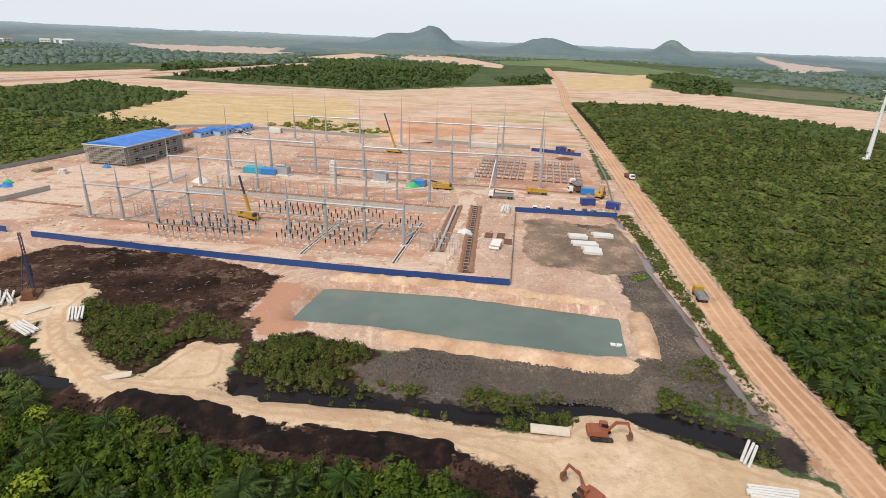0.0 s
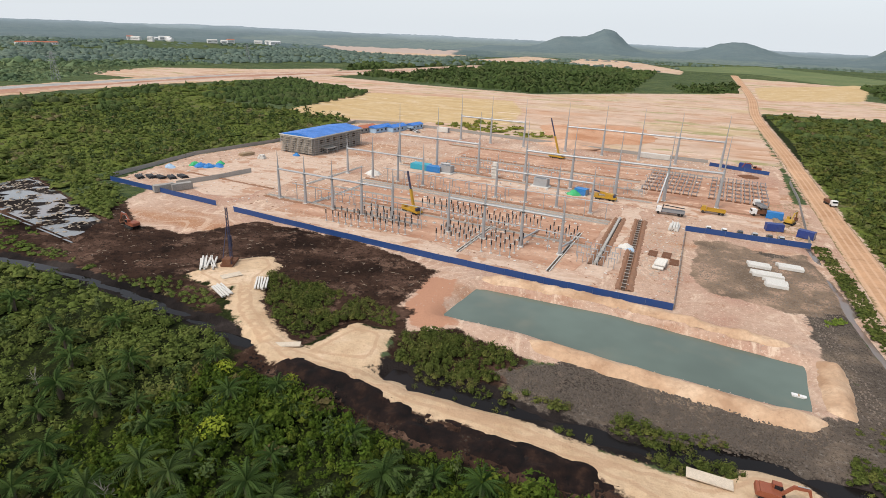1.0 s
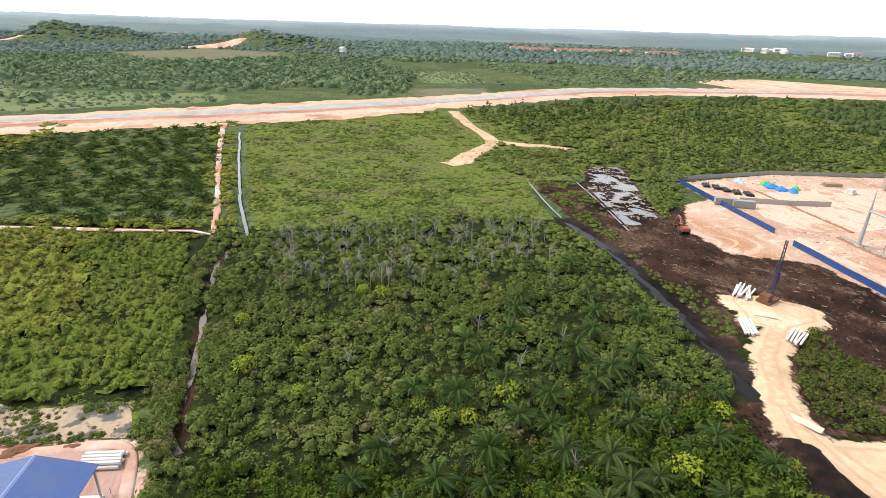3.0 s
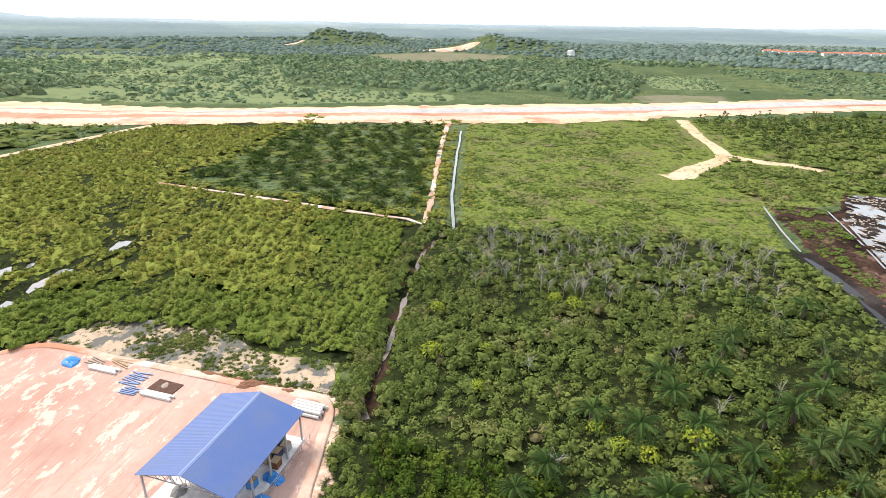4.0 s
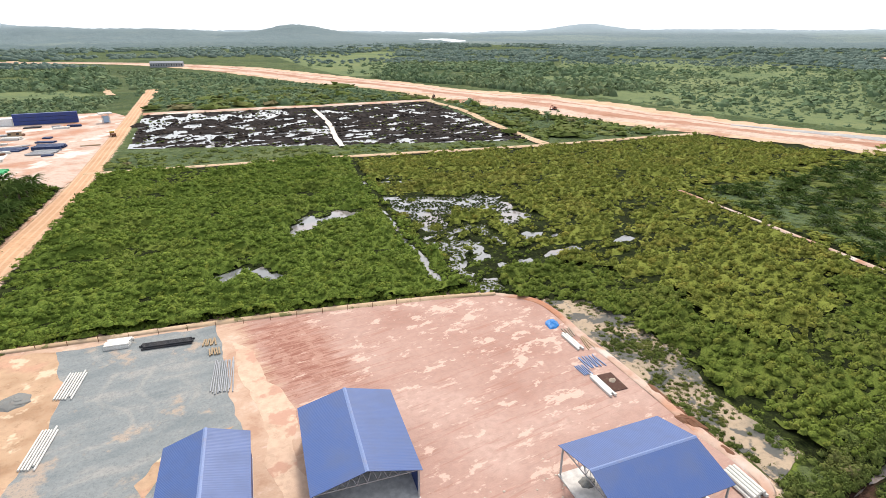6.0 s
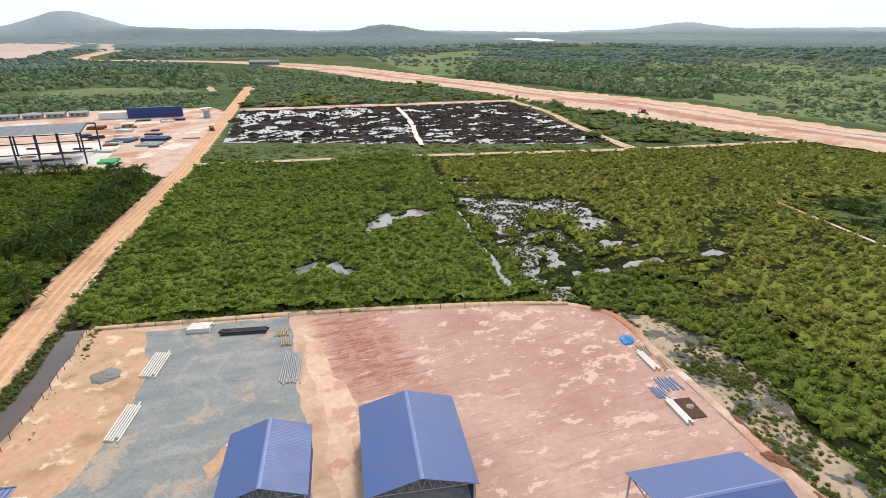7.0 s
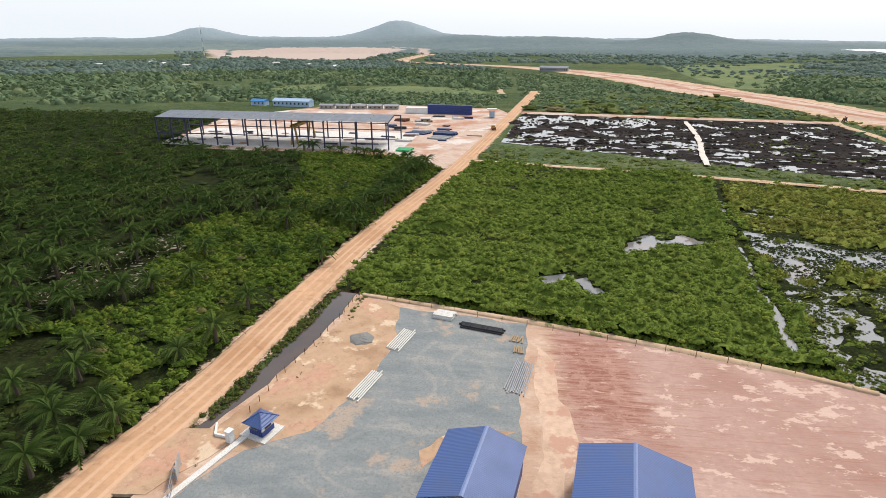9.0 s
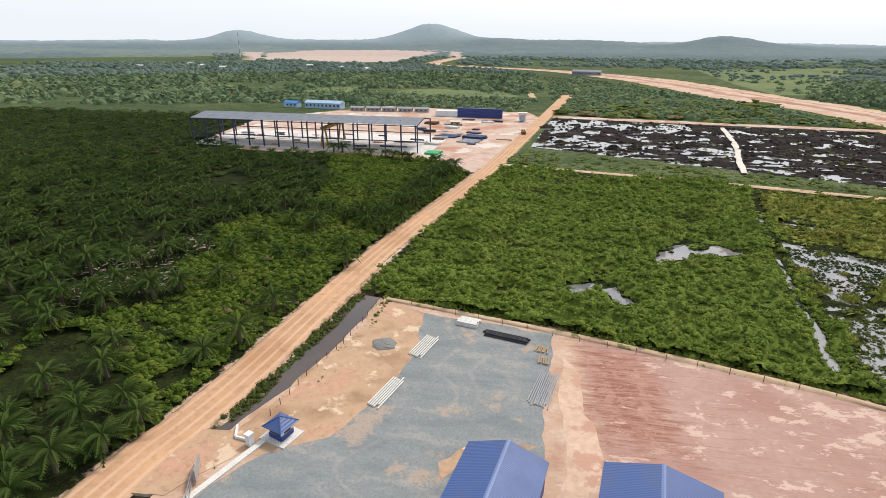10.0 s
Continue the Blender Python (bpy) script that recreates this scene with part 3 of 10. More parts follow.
# ---- mesh helpers ----
class Geo:
    """Collects vertices and faces of one mesh."""

    def __init__(self):
        self.v, self.f = [], []

    def poly(self, pts):
        i = len(self.v)
        self.v += [tuple(p) for p in pts]
        self.f.append(tuple(range(i, i + len(pts))))
        return self

    def box(self, cx, cy, cz, sx, sy, sz, rz=0.0):
        """A box centred at cx, cy with its underside at cz."""
        c, s = math.cos(radians(rz)), math.sin(radians(rz))
        i = len(self.v)
        for z in (cz, cz + sz):
            for a, b in ((-1, -1), (1, -1), (1, 1), (-1, 1)):
                x, y = a * sx / 2, b * sy / 2
                self.v.append((cx + x * c - y * s, cy + x * s + y * c, z))
        self.f += [(i + 3, i + 2, i + 1, i), (i + 4, i + 5, i + 6, i + 7)]
        self.f += [(i + k, i + (k + 1) % 4, i + 4 + (k + 1) % 4, i + 4 + k) for k in range(4)]
        return self

    def tube(self, a, b, r1, r2=None, n=8, caps=True):
        """A round bar from a to b."""
        r2 = r1 if r2 is None else r2
        a, b = Vector(a), Vector(b)
        d = (b - a).normalized()
        u = d.orthogonal().normalized()
        w = d.cross(u)
        i = len(self.v)
        for p, r in ((a, r1), (b, r2)):
            for k in range(n):
                t = 2 * math.pi * k / n
                self.v.append(tuple(p + u * (math.cos(t) * r) + w * (math.sin(t) * r)))
        self.f += [(i + k, i + (k + 1) % n, i + n + (k + 1) % n, i + n + k) for k in range(n)]
        if caps:
            self.f += [tuple(range(i + n - 1, i - 1, -1)), tuple(range(i + n, i + 2 * n))]
        return self

    def bar(self, a, b, wx, wz):
        """A square bar from a to b."""
        a, b = Vector(a), Vector(b)
        d = (b - a).normalized()
        u = d.cross(Vector((0, 0, 1)))
        u = u.normalized() if u.length > 1e-4 else Vector((1, 0, 0))
        w = u.cross(d)
        i = len(self.v)
        for p in (a, b):
            for s, t in ((-1, -1), (1, -1), (1, 1), (-1, 1)):
                self.v.append(tuple(p + u * (s * wx / 2) + w * (t * wz / 2)))
        self.f += [(i + 3, i + 2, i + 1, i), (i + 4, i + 5, i + 6, i + 7)]
        self.f += [(i + k, i + (k + 1) % 4, i + 4 + (k + 1) % 4, i + 4 + k) for k in range(4)]
        return self

    def prism(self, pts, lo, hi):
        """An upright prism over a plan outline (counter-clockwise)."""
        n, i = len(pts), len(self.v)
        self.v += [(x, y, lo) for x, y in pts] + [(x, y, hi) for x, y in pts]
        self.f += [tuple(range(i + n - 1, i - 1, -1)), tuple(range(i + n, i + 2 * n))]
        self.f += [(i + k, i + (k + 1) % n, i + n + (k + 1) % n, i + n + k) for k in range(n)]
        return self

    def side(self, pts, y0, y1):
        """A profile of (x, z) points drawn along y."""
        n, i = len(pts), len(self.v)
        self.v += [(x, y0, z) for x, z in pts] + [(x, y1, z) for x, z in pts]
        self.f += [tuple(range(i, i + n)), tuple(range(i + 2 * n - 1, i + n - 1, -1))]
        self.f += [(i + (k + 1) % n, i + k, i + n + k, i + n + (k + 1) % n) for k in range(n)]
        return self

    def mesh(self, name, mat):
        me = bpy.data.meshes.new(name)
        me.from_pydata(self.v, [], self.f)
        me.materials.append(mat)
        return me


def part(name, geo, mat, parent, label=""):
    """Links a Geo or mesh as one mesh object under a thing or a part."""
    me = geo.mesh(name, mat) if isinstance(geo, Geo) else geo
    ob = new(name, me)
    ob.parent = parent
    return tagged(ob, label)


def thing(name, label, category, m=None, group="", kind=""):
    """An Empty at a thing's base, to parent its parts."""
    ob = new(name)
    ob.empty_display_size = 0.5
    if m is not None:
        ob.matrix_world = m
    return tagged(ob, label, category, group, kind)


def solid(name, geo, mat, label, category, m=None, group="", kind=""):
    """A thing that is one mesh."""
    me = geo.mesh(name, mat) if isinstance(geo, Geo) else geo
    ob = new(name, me)
    if m is not None:
        ob.matrix_world = m
    return tagged(ob, label, category, group, kind)


def array_mesh(name, v, f, mat):
    """A mesh from arrays of vertices and of faces that all have the same number of corners."""
    me = bpy.data.meshes.new(name)
    k = f.shape[1]
    me.vertices.add(len(v))
    me.vertices.foreach_set("co", np.ascontiguousarray(v, dtype=np.float32).ravel())
    me.loops.add(f.size)
    me.loops.foreach_set("vertex_index", np.ascontiguousarray(f, dtype=np.int32).ravel())
    me.polygons.add(len(f))
    me.polygons.foreach_set("loop_start", np.arange(0, f.size, k, dtype=np.int32))
    me.materials.append(mat)
    me.update(calc_edges=True)
    return me


def add_attr(me, name, values):
    me.attributes.new(name, "FLOAT", "POINT").data.foreach_set("value", np.ascontiguousarray(values, dtype=np.float32))


# ---- plan helpers ----
def vnoise(x, y, seed=0):
    """Smooth lattice noise between 0 and 1, over arrays."""
    xi, yi = np.floor(x).astype(np.int64), np.floor(y).astype(np.int64)
    fx, fy = x - xi, y - yi
    fx, fy = fx * fx * (3 - 2 * fx), fy * fy * (3 - 2 * fy)

    def h(i, j):
        n = (i * 374761393 + j * 668265263 + seed * 974711) & 0xFFFFFFFF
        n = ((n ^ (n >> 13)) * 1274126177) & 0xFFFFFFFF
        return ((n ^ (n >> 16)) & 0xFFFF) / 65535.0

    return (h(xi, yi) * (1 - fx) + h(xi + 1, yi) * fx) * (1 - fy) + (h(xi, yi + 1) * (1 - fx) + h(xi + 1, yi + 1) * fx) * fy


def fbm(x, y, size, seed=0, octaves=4):
    total, amp, k = 0.0, 1.0, 0.0
    for o in range(octaves):
        total = total + amp * vnoise(x / size * 2 ** o, y / size * 2 ** o, seed + o * 17)
        k += amp
        amp *= 0.5
    return total / k


def line_dist(x, y, pts):
    """Distance from points to a polyline."""
    best = np.full(np.shape(x), 1e9)
    for (ax, ay), (bx, by) in zip(pts[:-1], pts[1:]):
        dx, dy = bx - ax, by - ay
        t = np.clip(((x - ax) * dx + (y - ay) * dy) / (dx * dx + dy * dy + 1e-9), 0, 1)
        best = np.minimum(best, np.hypot(x - ax - t * dx, y - ay - t * dy))
    return best


def inside(x, y, poly):
    res = np.zeros(np.shape(x), bool)
    for (ax, ay), (bx, by) in zip(poly, poly[1:] + poly[:1]):
        if ay != by:
            res ^= ((ay > y) != (by > y)) & (x < (bx - ax) * (y - ay) / (by - ay) + ax)
    return res


def sdist(x, y, poly):
    """Signed distance to a polygon, negative inside."""
    d = line_dist(x, y, poly + poly[:1])
    return np.where(inside(x, y, poly), -d, d)


def smooth(v, lo, hi):
    t = np.clip((v - lo) / (hi - lo), 0, 1)
    return t * t * (3 - 2 * t)


def spline(pts, step=2.0):
    """A smooth curve through plan points, with a point every step metres."""
    p = np.array(pts, float)
    q = np.vstack([2 * p[0] - p[1], p, 2 * p[-1] - p[-2]])
    out = []
    for i in range(1, len(q) - 2):
        n = max(1, int(np.hypot(*(q[i + 1] - q[i])) / step))
        t = np.linspace(0, 1, n, endpoint=False)[:, None]
        a, b, c, d = q[i - 1], q[i], q[i + 1], q[i + 2]
        out.append(0.5 * (2 * b + (c - a) * t + (2 * a - 5 * b + 4 * c - d) * t ** 2 + (3 * b - a - 3 * c + d) * t ** 3))
    out.append(p[-1:])
    return np.vstack(out)


def ribbon(name, pts, widths, z, mat, label, category, ragged=0.4, step=2.0, rise=0.0, seed=1):
    """A road-like strip with a worn edge; widths go along with pts."""
    c = spline(pts, step)
    if len(widths) == len(pts):
        far = np.concatenate([[0], np.cumsum(np.hypot(*np.diff(np.array(pts, float), axis=0).T))])
        w = np.interp(np.concatenate([[0], np.cumsum(np.hypot(*np.diff(c, axis=0).T))]), far, widths)
    else:
        w = np.interp(np.linspace(0, 1, len(c)), np.linspace(0, 1, len(widths)), widths)
    d = np.gradient(c, axis=0)
    d /= np.linalg.norm(d, axis=1)[:, None]
    nrm = np.stack([d[:, 1], -d[:, 0]], 1)
    s = np.arange(len(c)) * step
    rows = np.linspace(-1, 1, 9)
    v, ac = [], []
    for r in rows:
        side = w / 2 * r
        if abs(r) == 1:
            side = side + r * ragged * 2 * (fbm(s, s * 0 + r * 50, 6.0, seed) - 0.5) * 2
        p = c + nrm * side[:, None]
        v.append(np.column_stack([p, np.full(len(c), z) + rise * (1 - r * r) - (0.25 if abs(r) == 1 else 0)]))
        ac.append(np.full(len(c), r))
    n, k = len(c), len(rows)
    v = np.vstack(v)
    i, j = np.meshgrid(np.arange(n - 1), np.arange(k - 1))
    a = (j * n + i).ravel()
    f = np.column_stack([a, a + n, a + n + 1, a + 1])[:, ::-1]
    me = array_mesh(name, v, f, mat)
    add_attr(me, "across", np.concatenate(ac))
    return tagged(new(name, me), label, category, "", "structure")


def rough_outline(poly, amp=1.2, step=1.5, seed=3):
    """A polygon's outline with a worn, uneven edge."""
    out = []
    for (ax, ay), (bx, by) in zip(poly, poly[1:] + poly[:1]):
        n = max(1, int(math.hypot(bx - ax, by - ay) / step))
        for k in range(n):
            out.append((ax + (bx - ax) * k / n, ay + (by - ay) * k / n))
    p = np.array(out)
    p[:, 0] += (fbm(p[:, 0], p[:, 1], 9.0, seed) - 0.5) * 2 * amp
    p[:, 1] += (fbm(p[:, 0], p[:, 1], 9.0, seed + 5) - 0.5) * 2 * amp
    return p


def sheet(name, poly, z, mat, label, category, amp=1.2, step=1.5, seed=3, lip=0.3):
    """A flat patch of ground with an uneven edge that dips into the soil."""
    p = rough_outline(poly, amp, step, seed)
    pts = [Vector((x, y, z)) for x, y in p]
    tris = tessellate_polygon([pts])
    n = len(p)
    area = 0.5 * sum(p[i][0] * p[(i + 1) % n][1] - p[(i + 1) % n][0] * p[i][1] for i in range(n))
    v = [tuple(q) for q in pts] + [(x, y, z - lip) for x, y in p]
    f = []
    for t in tris:
        a, b, c = (p[i] for i in t)
        up = (b[0] - a[0]) * (c[1] - a[1]) - (b[1] - a[1]) * (c[0] - a[0]) > 0
        f.append(tuple(t) if up else tuple(reversed(t)))
    for i in range(n):
        j = (i + 1) % n
        f.append((i, i + n, j + n, j) if area > 0 else (j, j + n, i + n, i))
    me = bpy.data.meshes.new(name)
    me.from_pydata(v, [], f)
    me.materials.append(mat)
    return tagged(new(name, me), label, category, "", "structure")


# ---- the plan, in metres ----
SITE = [(-199, 167), (16, 132), (24, 199), (62, 197), (84, 345), (47, 336), (-7, 342), (-82, 358), (-154, 373), (-185, 363), (-190, 270), (-205, 222)]
FRONT = [(-175, 166), (-128, 156), (13, 137), (20, 203), (64, 203), (66, 168), (60, 150), (50, 142), (48, 122), (44, 98), (36, 93), (12, 96), (-11, 98),
         (-25, 101), (-30, 107), (-28, 101), (-43, 100), (-49, 118), (-46, 131), (-76, 144), (-114, 147), (-125, 128), (-147, 127), (-167, 138)]
FIELD = [(-259, 394), (-267, 564), (-436, 660), (-500, 640), (-470, 760), (-267, 705), (-104, 680), (-2, 775), (132, 880), (224, 1378), (396, 1259), (297, 909), (482, 639),
         (600, 540), (560, 430), (352, 457), (254, 631), (128, 634), (97, 468), (86, 342), (40, 330), (-57, 350), (-134, 366), (-186, 358), (-223, 372)]
PEAT = [(-150, 99), (-172, 147), (-147, 127), (-125, 128), (-114, 146), (-76, 143), (-46, 131), (-48, 111), (-60, 112), (-87, 113), (-100, 118), (-106, 103), (-120, 97)]
SAND_PAD = [(-104, 104), (-101, 116), (-91, 123), (-85, 117), (-84, 104), (-90, 99)]
SAND_SIDE = [(-58, 80), (-52, 97), (-43, 96), (-40, 82)]
SAND_EAST = [(2, 68), (8, 74), (17, 73), (24, 79), (31, 78), (38, 73), (46, 69), (58, 64), (62, 40), (14, 40), (14, 62)]
SAND_TRACK = [(-88, 108), (-84, 101), (-79, 94), (-70, 87), (-58, 80), (-44, 79), (-30, 76), (-17, 75), (-3, 72), (12, 69)]
RUBBLE = [(-17, 90), (-7, 97), (12, 95), (36, 92), (44, 97), (50, 122), (52, 140), (60, 150), (59, 165), (57, 185), (30, 186), (24, 160), (28, 150), (48, 144), (47, 123), (44, 100),
          (54, 96), (52, 87), (30, 81), (11, 82), (-11, 84)]
POND = [(-36, 109), (-32, 127), (1, 125), (41, 116.5), (38, 99.5), (32, 99), (1, 104), (-17, 107.5)]
CREEK = [(-164, 94), (-139, 95), (-110, 91), (-84, 86), (-68, 82)]
CREEK_S = [(-172, -11), (-150, -16), (-129, -17), (-105, -16), (-79, -15)]
DITCH_S = [(-64, 79), (-52, 75.5), (-42, 74), (-30, 70), (-18, 69), (-4, 67.5), (8, 65), (14, 58), (15, 40)]
DITCH_N = [(-38, 83), (-28, 81.5), (-14, 80.5), (2, 79), (14, 78.5), (24, 81.5), (34, 80), (44, 76), (54, 72)]
DITCH_E = [(62, 200), (60, 161), (58, 140), (57.5, 119), (56.5, 95), (56.2, 82)]
WHITE_DITCH = [(-342, -20), (-322, -19), (-261, -16), (-209, -13), (-170, -9)]
DITCH_B = [(-212, 102), (-184, 96.5), (-167, 94)]
PINK = [(-186, 1705), (-194, 2380), (6, 2239), (131, 1611), (106, 1396), (-53, 1621)]
MID = [(-462, 1514), (-400, 2303), (-237, 2091), (-294, 1476)]
LEFT = [(-1077, 1939), (-1126, 2457), (-651, 2629), (-553, 1811), (-800, 1748)]
DITCH_A = [(-209, 123), (-180, 117), (-151, 110)]
ROAD_E = [(64, 20), (64.5, 74), (64.5, 92), (66, 114), (69, 139), (74, 185), (82, 258), (95, 376), (118, 600), (160, 880), (232, 1500)]
ROAD_S = [(52, 20), (40.6, -57), (37.6, -71), (34.8, -86), (30.8, -117), (23.6, -167), (2.4, -271), (-37, -529), (-60, -680)]
YARD = [(17, -123), (-28, -112), (-67, -100), (-84, -93), (-92, -83), (-86, -48), (-82, -22), (-72, -20), (-61, -19), (-20, -12), (34, -20), (33, -60), (29, -72), (21, -96)]
GRAVEL = [(6, -116), (-24, -111), (-21, -75), (-19, -50), (-14, -22), (28, -22), (27, -58), (22, -67), (13, -72), (8, -80), (4, -102)]
PALE = [(-24, -103), (-27, -96), (-28.5, -82), (-31, -75), (-28, -66), (-26, -50), (-22, -50), (-22.5, -64), (-25, -70), (-24, -84)]
REED = [(-90, -84), (-104, -78), (-103, -53), (-96, -42), (-93, -23), (-84, -22), (-87, -47)]
DRAIN_S = [(19.2, -124), (21, -114), (23, -101), (24.8, -89), (26, -80), (27.6, -73), (32, -65), (36, -52), (42, -20)]
GREEN1 = [(27, -127), (14, -200), (3, -278), (-113, -254), (-100, -208), (-87, -153), (-88, -100), (-66, -97), (-28, -109), (14, -120)]
OLIVE = [(-103, -208), (-113, -250), (-215, -224), (-330, -200), (-375, -120), (-205, -132), (-178, -26), (-130, -20), (-97, -19), (-95, -36), (-101, -52), (-101, -77), (-89, -86), (-80, -97), (-88, -153)]
SCRUB_W = [(-66, 78), (-46, 70.5), (-22, 64.5), (2, 60.5), (9, 47), (-5, 12), (-40, -12), (-80, -12), (-130, -14), (-172, -6), (-176, 60), (-162, 90), (-110, 90), (-84, 85.5)]
FIELD_W = [(-400, -18), (-410, 120), (-300, 112), (-250, 95), (-214, 100), (-165, 90), (-174, 60), (-172, -6), (-330, -16)]
SCRUB_NW = [(-412, 138), (-285, 147), (-232, 156), (-214, 172), (-206, 222), (-196, 270), (-190, 366), (-260, 392), (-340, 410), (-436, 560), (-470, 470), (-455, 260)]
SCRUB_E = [(68, 40), (67, 114), (74, 185), (88, 290), (112, 430), (130, 620), (250, 622), (350, 452), (560, 420), (560, 100), (200, 20)]
BUSH_ISLE = [(-85, 113), (-62, 111), (-44, 106), (-43, 99), (-53, 99), (-60, 85), (-68, 90), (-77, 99)]
BUSH_ISLE_B = [(-40, 95), (-31, 101), (-15, 95), (-17, 86), (-28, 83), (-38, 85)]
BETWEEN = [(-214, 104), (-165, 96), (-142, 97), (-150, 112), (-160, 116), (-209, 127)]
BUSH_WEST = [(-140, 101), (-118, 97), (-106, 101), (-92, 99), (-84, 90), (-110, 94), (-140, 97)]
SWAMP_W = [(-96, -190), (-106, -216), (-122, -203), (-140, -166), (-146, -136), (-148, -98), (-127, -98), (-108, -99), (-90, -91), (-82, -97), (-84, -124), (-90, -155)]
SWAMP_N = [(-232, 142), (-229, 157), (-190, 140), (-157, 126), (-155, 112), (-200, 124)]
POND_S = [(-19, -338), (-36, -470), (-150, -452), (-262, -434), (-222, -246), (-124, -286)]
POOL_A = [(-55, -160), (-61, -171), (-66, -175), (-68, -171), (-76, -174), (-82, -170), (-78, -166), (-73, -168), (-66, -166), (-61, -160), (-56, -157)]
POOL_B = [(-24, -136), (-28, -140), (-35, -140), (-34, -135), (-29, -133)]
POOL_C = [(-37, -141), (-41, -140), (-43, -129), (-39, -130)]
STREAM = [(-103, -214), (-100, -207), (-96, -186), (-91, -168), (-87, -150), (-83, -135), (-82, -128), (-81, -120), (-79, -115), (-77, -106)]
PALM_W = [(-372, -112), (-205, -122), (-182, -26), (-188, -16), (-386, -34)]
PALM_SE = [(46, -20), (41, -57), (35, -86), (31, -117), (24, -167), (6, -255), (20, -300), (190, -440), (560, -440), (560, -120), (180, -20)]
PALM_DENSE = [(560, -440), (190, -440), (98, -306), (84, -273), (76, -240), (70, -214), (66, -186), (80, -180), (84, -162), (76, -146), (82, -132), (71, -118), (79, -104), (88, -92), (96, -70), (120, -40), (180, -20), (560, -120)]
PALM_ROADSIDE = [(41, -76), (50, -78), (60, -90), (70, -92), (72, -74), (66, -58), (54, -36), (46, -36), (42, -56)]
PALM_NW = [(-431, 549), (-436, 660), (-267, 560), (-262, 420), (-340, 415)]
BELT = [(-442, 813), (-560, 1150), (-300, 1600), (60, 1420), (-2, 790), (-108, 700), (-261, 740)]
HIGHWAY = [(253, -2075), (246, -1526), (128, -1390), (0, -1300), (-100, -1190), (-200, -990), (-236, -844), (-268, -689), (-298, -596), (-312, -505), (-336, -400), (-347, -330), (-350, -270), (-361, -200), (-378, -143),
           (-401, -60), (-417, 0), (-443, 80), (-461, 120), (-490, 200), (-531, 300), (-540, 400), (-525, 540), (-500, 700), (-420, 900), (-330, 1300)]
HIGHWAY_WIDTHS = [40, 40, 40, 44, 60, 90, 96, 92, 80, 66, 106, 104, 88, 72, 70, 78, 90, 88, 72, 70, 72, 74, 88, 130, 80, 60]
# land beyond the yards: belts of trees, open meadows, brown fallow
TREE_BELT_S = [(-339, -731), (-391, -660), (-458, -589), (-470, -501), (-514, -454), (-436, -376), (-412, -399), (-390, -430), (-385, -487), (-362, -579), (-318, -651)]
SCATTER_S = [(-713, -1409), (-1144, -1456), (-1048, -961), (-614, -549), (-497, -643), (-368, -756)]
MEADOWS = [[(-381, -1363), (-804, -1594), (-545, -1041), (-359, -738), (-309, -736), (-318, -911)], [(-532, -637), (-681, -613), (-550, -488), (-501, -536)],
           [(267, -645), (258, -728), (214, -760), (179, -609), (210, -565)], [(164, -692), (113, -738), (21, -715), (-10, -655), (18, -630), (110, -640)],
           [(-864, -911), (-1160, -730), (-1020, -425), (-552, -206), (-525, -41), (-478, -36), (-433, -159), (-416, -256), (-419, -373), (-448, -479)],
           [(-806, 173), (-779, 274), (-627, 236), (-623, 164)], [(93, 1915), (415, 2245), (560, 1792), (612, 1329), (376, 1234), (296, 1588), (141, 1604)]]
FALLOW = [[(-1131, -270), (-1319, -148), (-1245, 13), (-968, -9), (-916, -147)], [(428, 1008), (567, 974), (658, 890), (560, 753), (464, 792), (425, 913)], [(-547, 122), (-571, 155), (-572, 215), (-533, 204), (-512, 159), (-502, 127)]]
FOREST_SE = [(742, -1427), (718, -1634), (438, -1433), (170, -1380), (51, -1240), (-20, -1122), (-34, -719), (19, -654), (120, -744), (192, -717), (148, -541), (235, -536), (420, -480), (800, -700)]
FOREST_W = [(-1074, -448), (-1279, -357), (-906, -162), (-1008, -10), (-1235, 211), (-597, 112), (-577, 45), (-546, -43), (-558, -149), (-579, -216)]
FOREST_NW = [(-1843, 247), (-1777, 558), (-1333, 920), (-1092, 1662), (-658, 1005), (-721, 738), (-992, 533), (-1005, 402), (-972, 125)]
FOREST_C = [(-949, 122), (-833, 179), (-688, 164), (-515, 115), (-510, 58)]
SCRUB_MID = [(-42, -1000), (-110, -991), (-216, -689), (-255, -560), (-262, -451), (-151, -474), (-42, -508)]
SCRUB_FARW = [(-940, 332), (-890, 664), (-721, 738), (-600, 439), (-594, 235)]
CLUMP_N = [(391, 1204), (543, 1420), (540, 1250), (491, 1037), (374, 782), (318, 820)]
CLUMP_FIELD = [(68, 962), (174, 1099), (153, 902), (77, 854)]
BARE_FAR = [[(1102, -2336), (1035, -2648), (694, -2911), (368, -2459), (407, -2098), (369, -1615), (566, -1482), (758, -1606)], [(1307, -2517), (1211, -2502), (779, -1610), (806, -1550)], [(-669, 551), (-704, 693), (-653, 738), (-571, 804), (-515, 644), (-552, 543)],
            [(-602, 736), (-567, 817), (-496, 937), (-438, 713), (-489, 594)], [(-1233, 2111), (-1147, 2421), (-717, 2203), (-774, 2700), (-577, 1715), (-765, 1642)]]
SCARS = [[(-1345, -235), (-1325, -130), (-1400, -72), (-1470, -48), (-1480, -92), (-1415, -150)], [(-1440, -650), (-1415, -580), (-1500, -530), (-1565, -540), (-1515, -600)]]
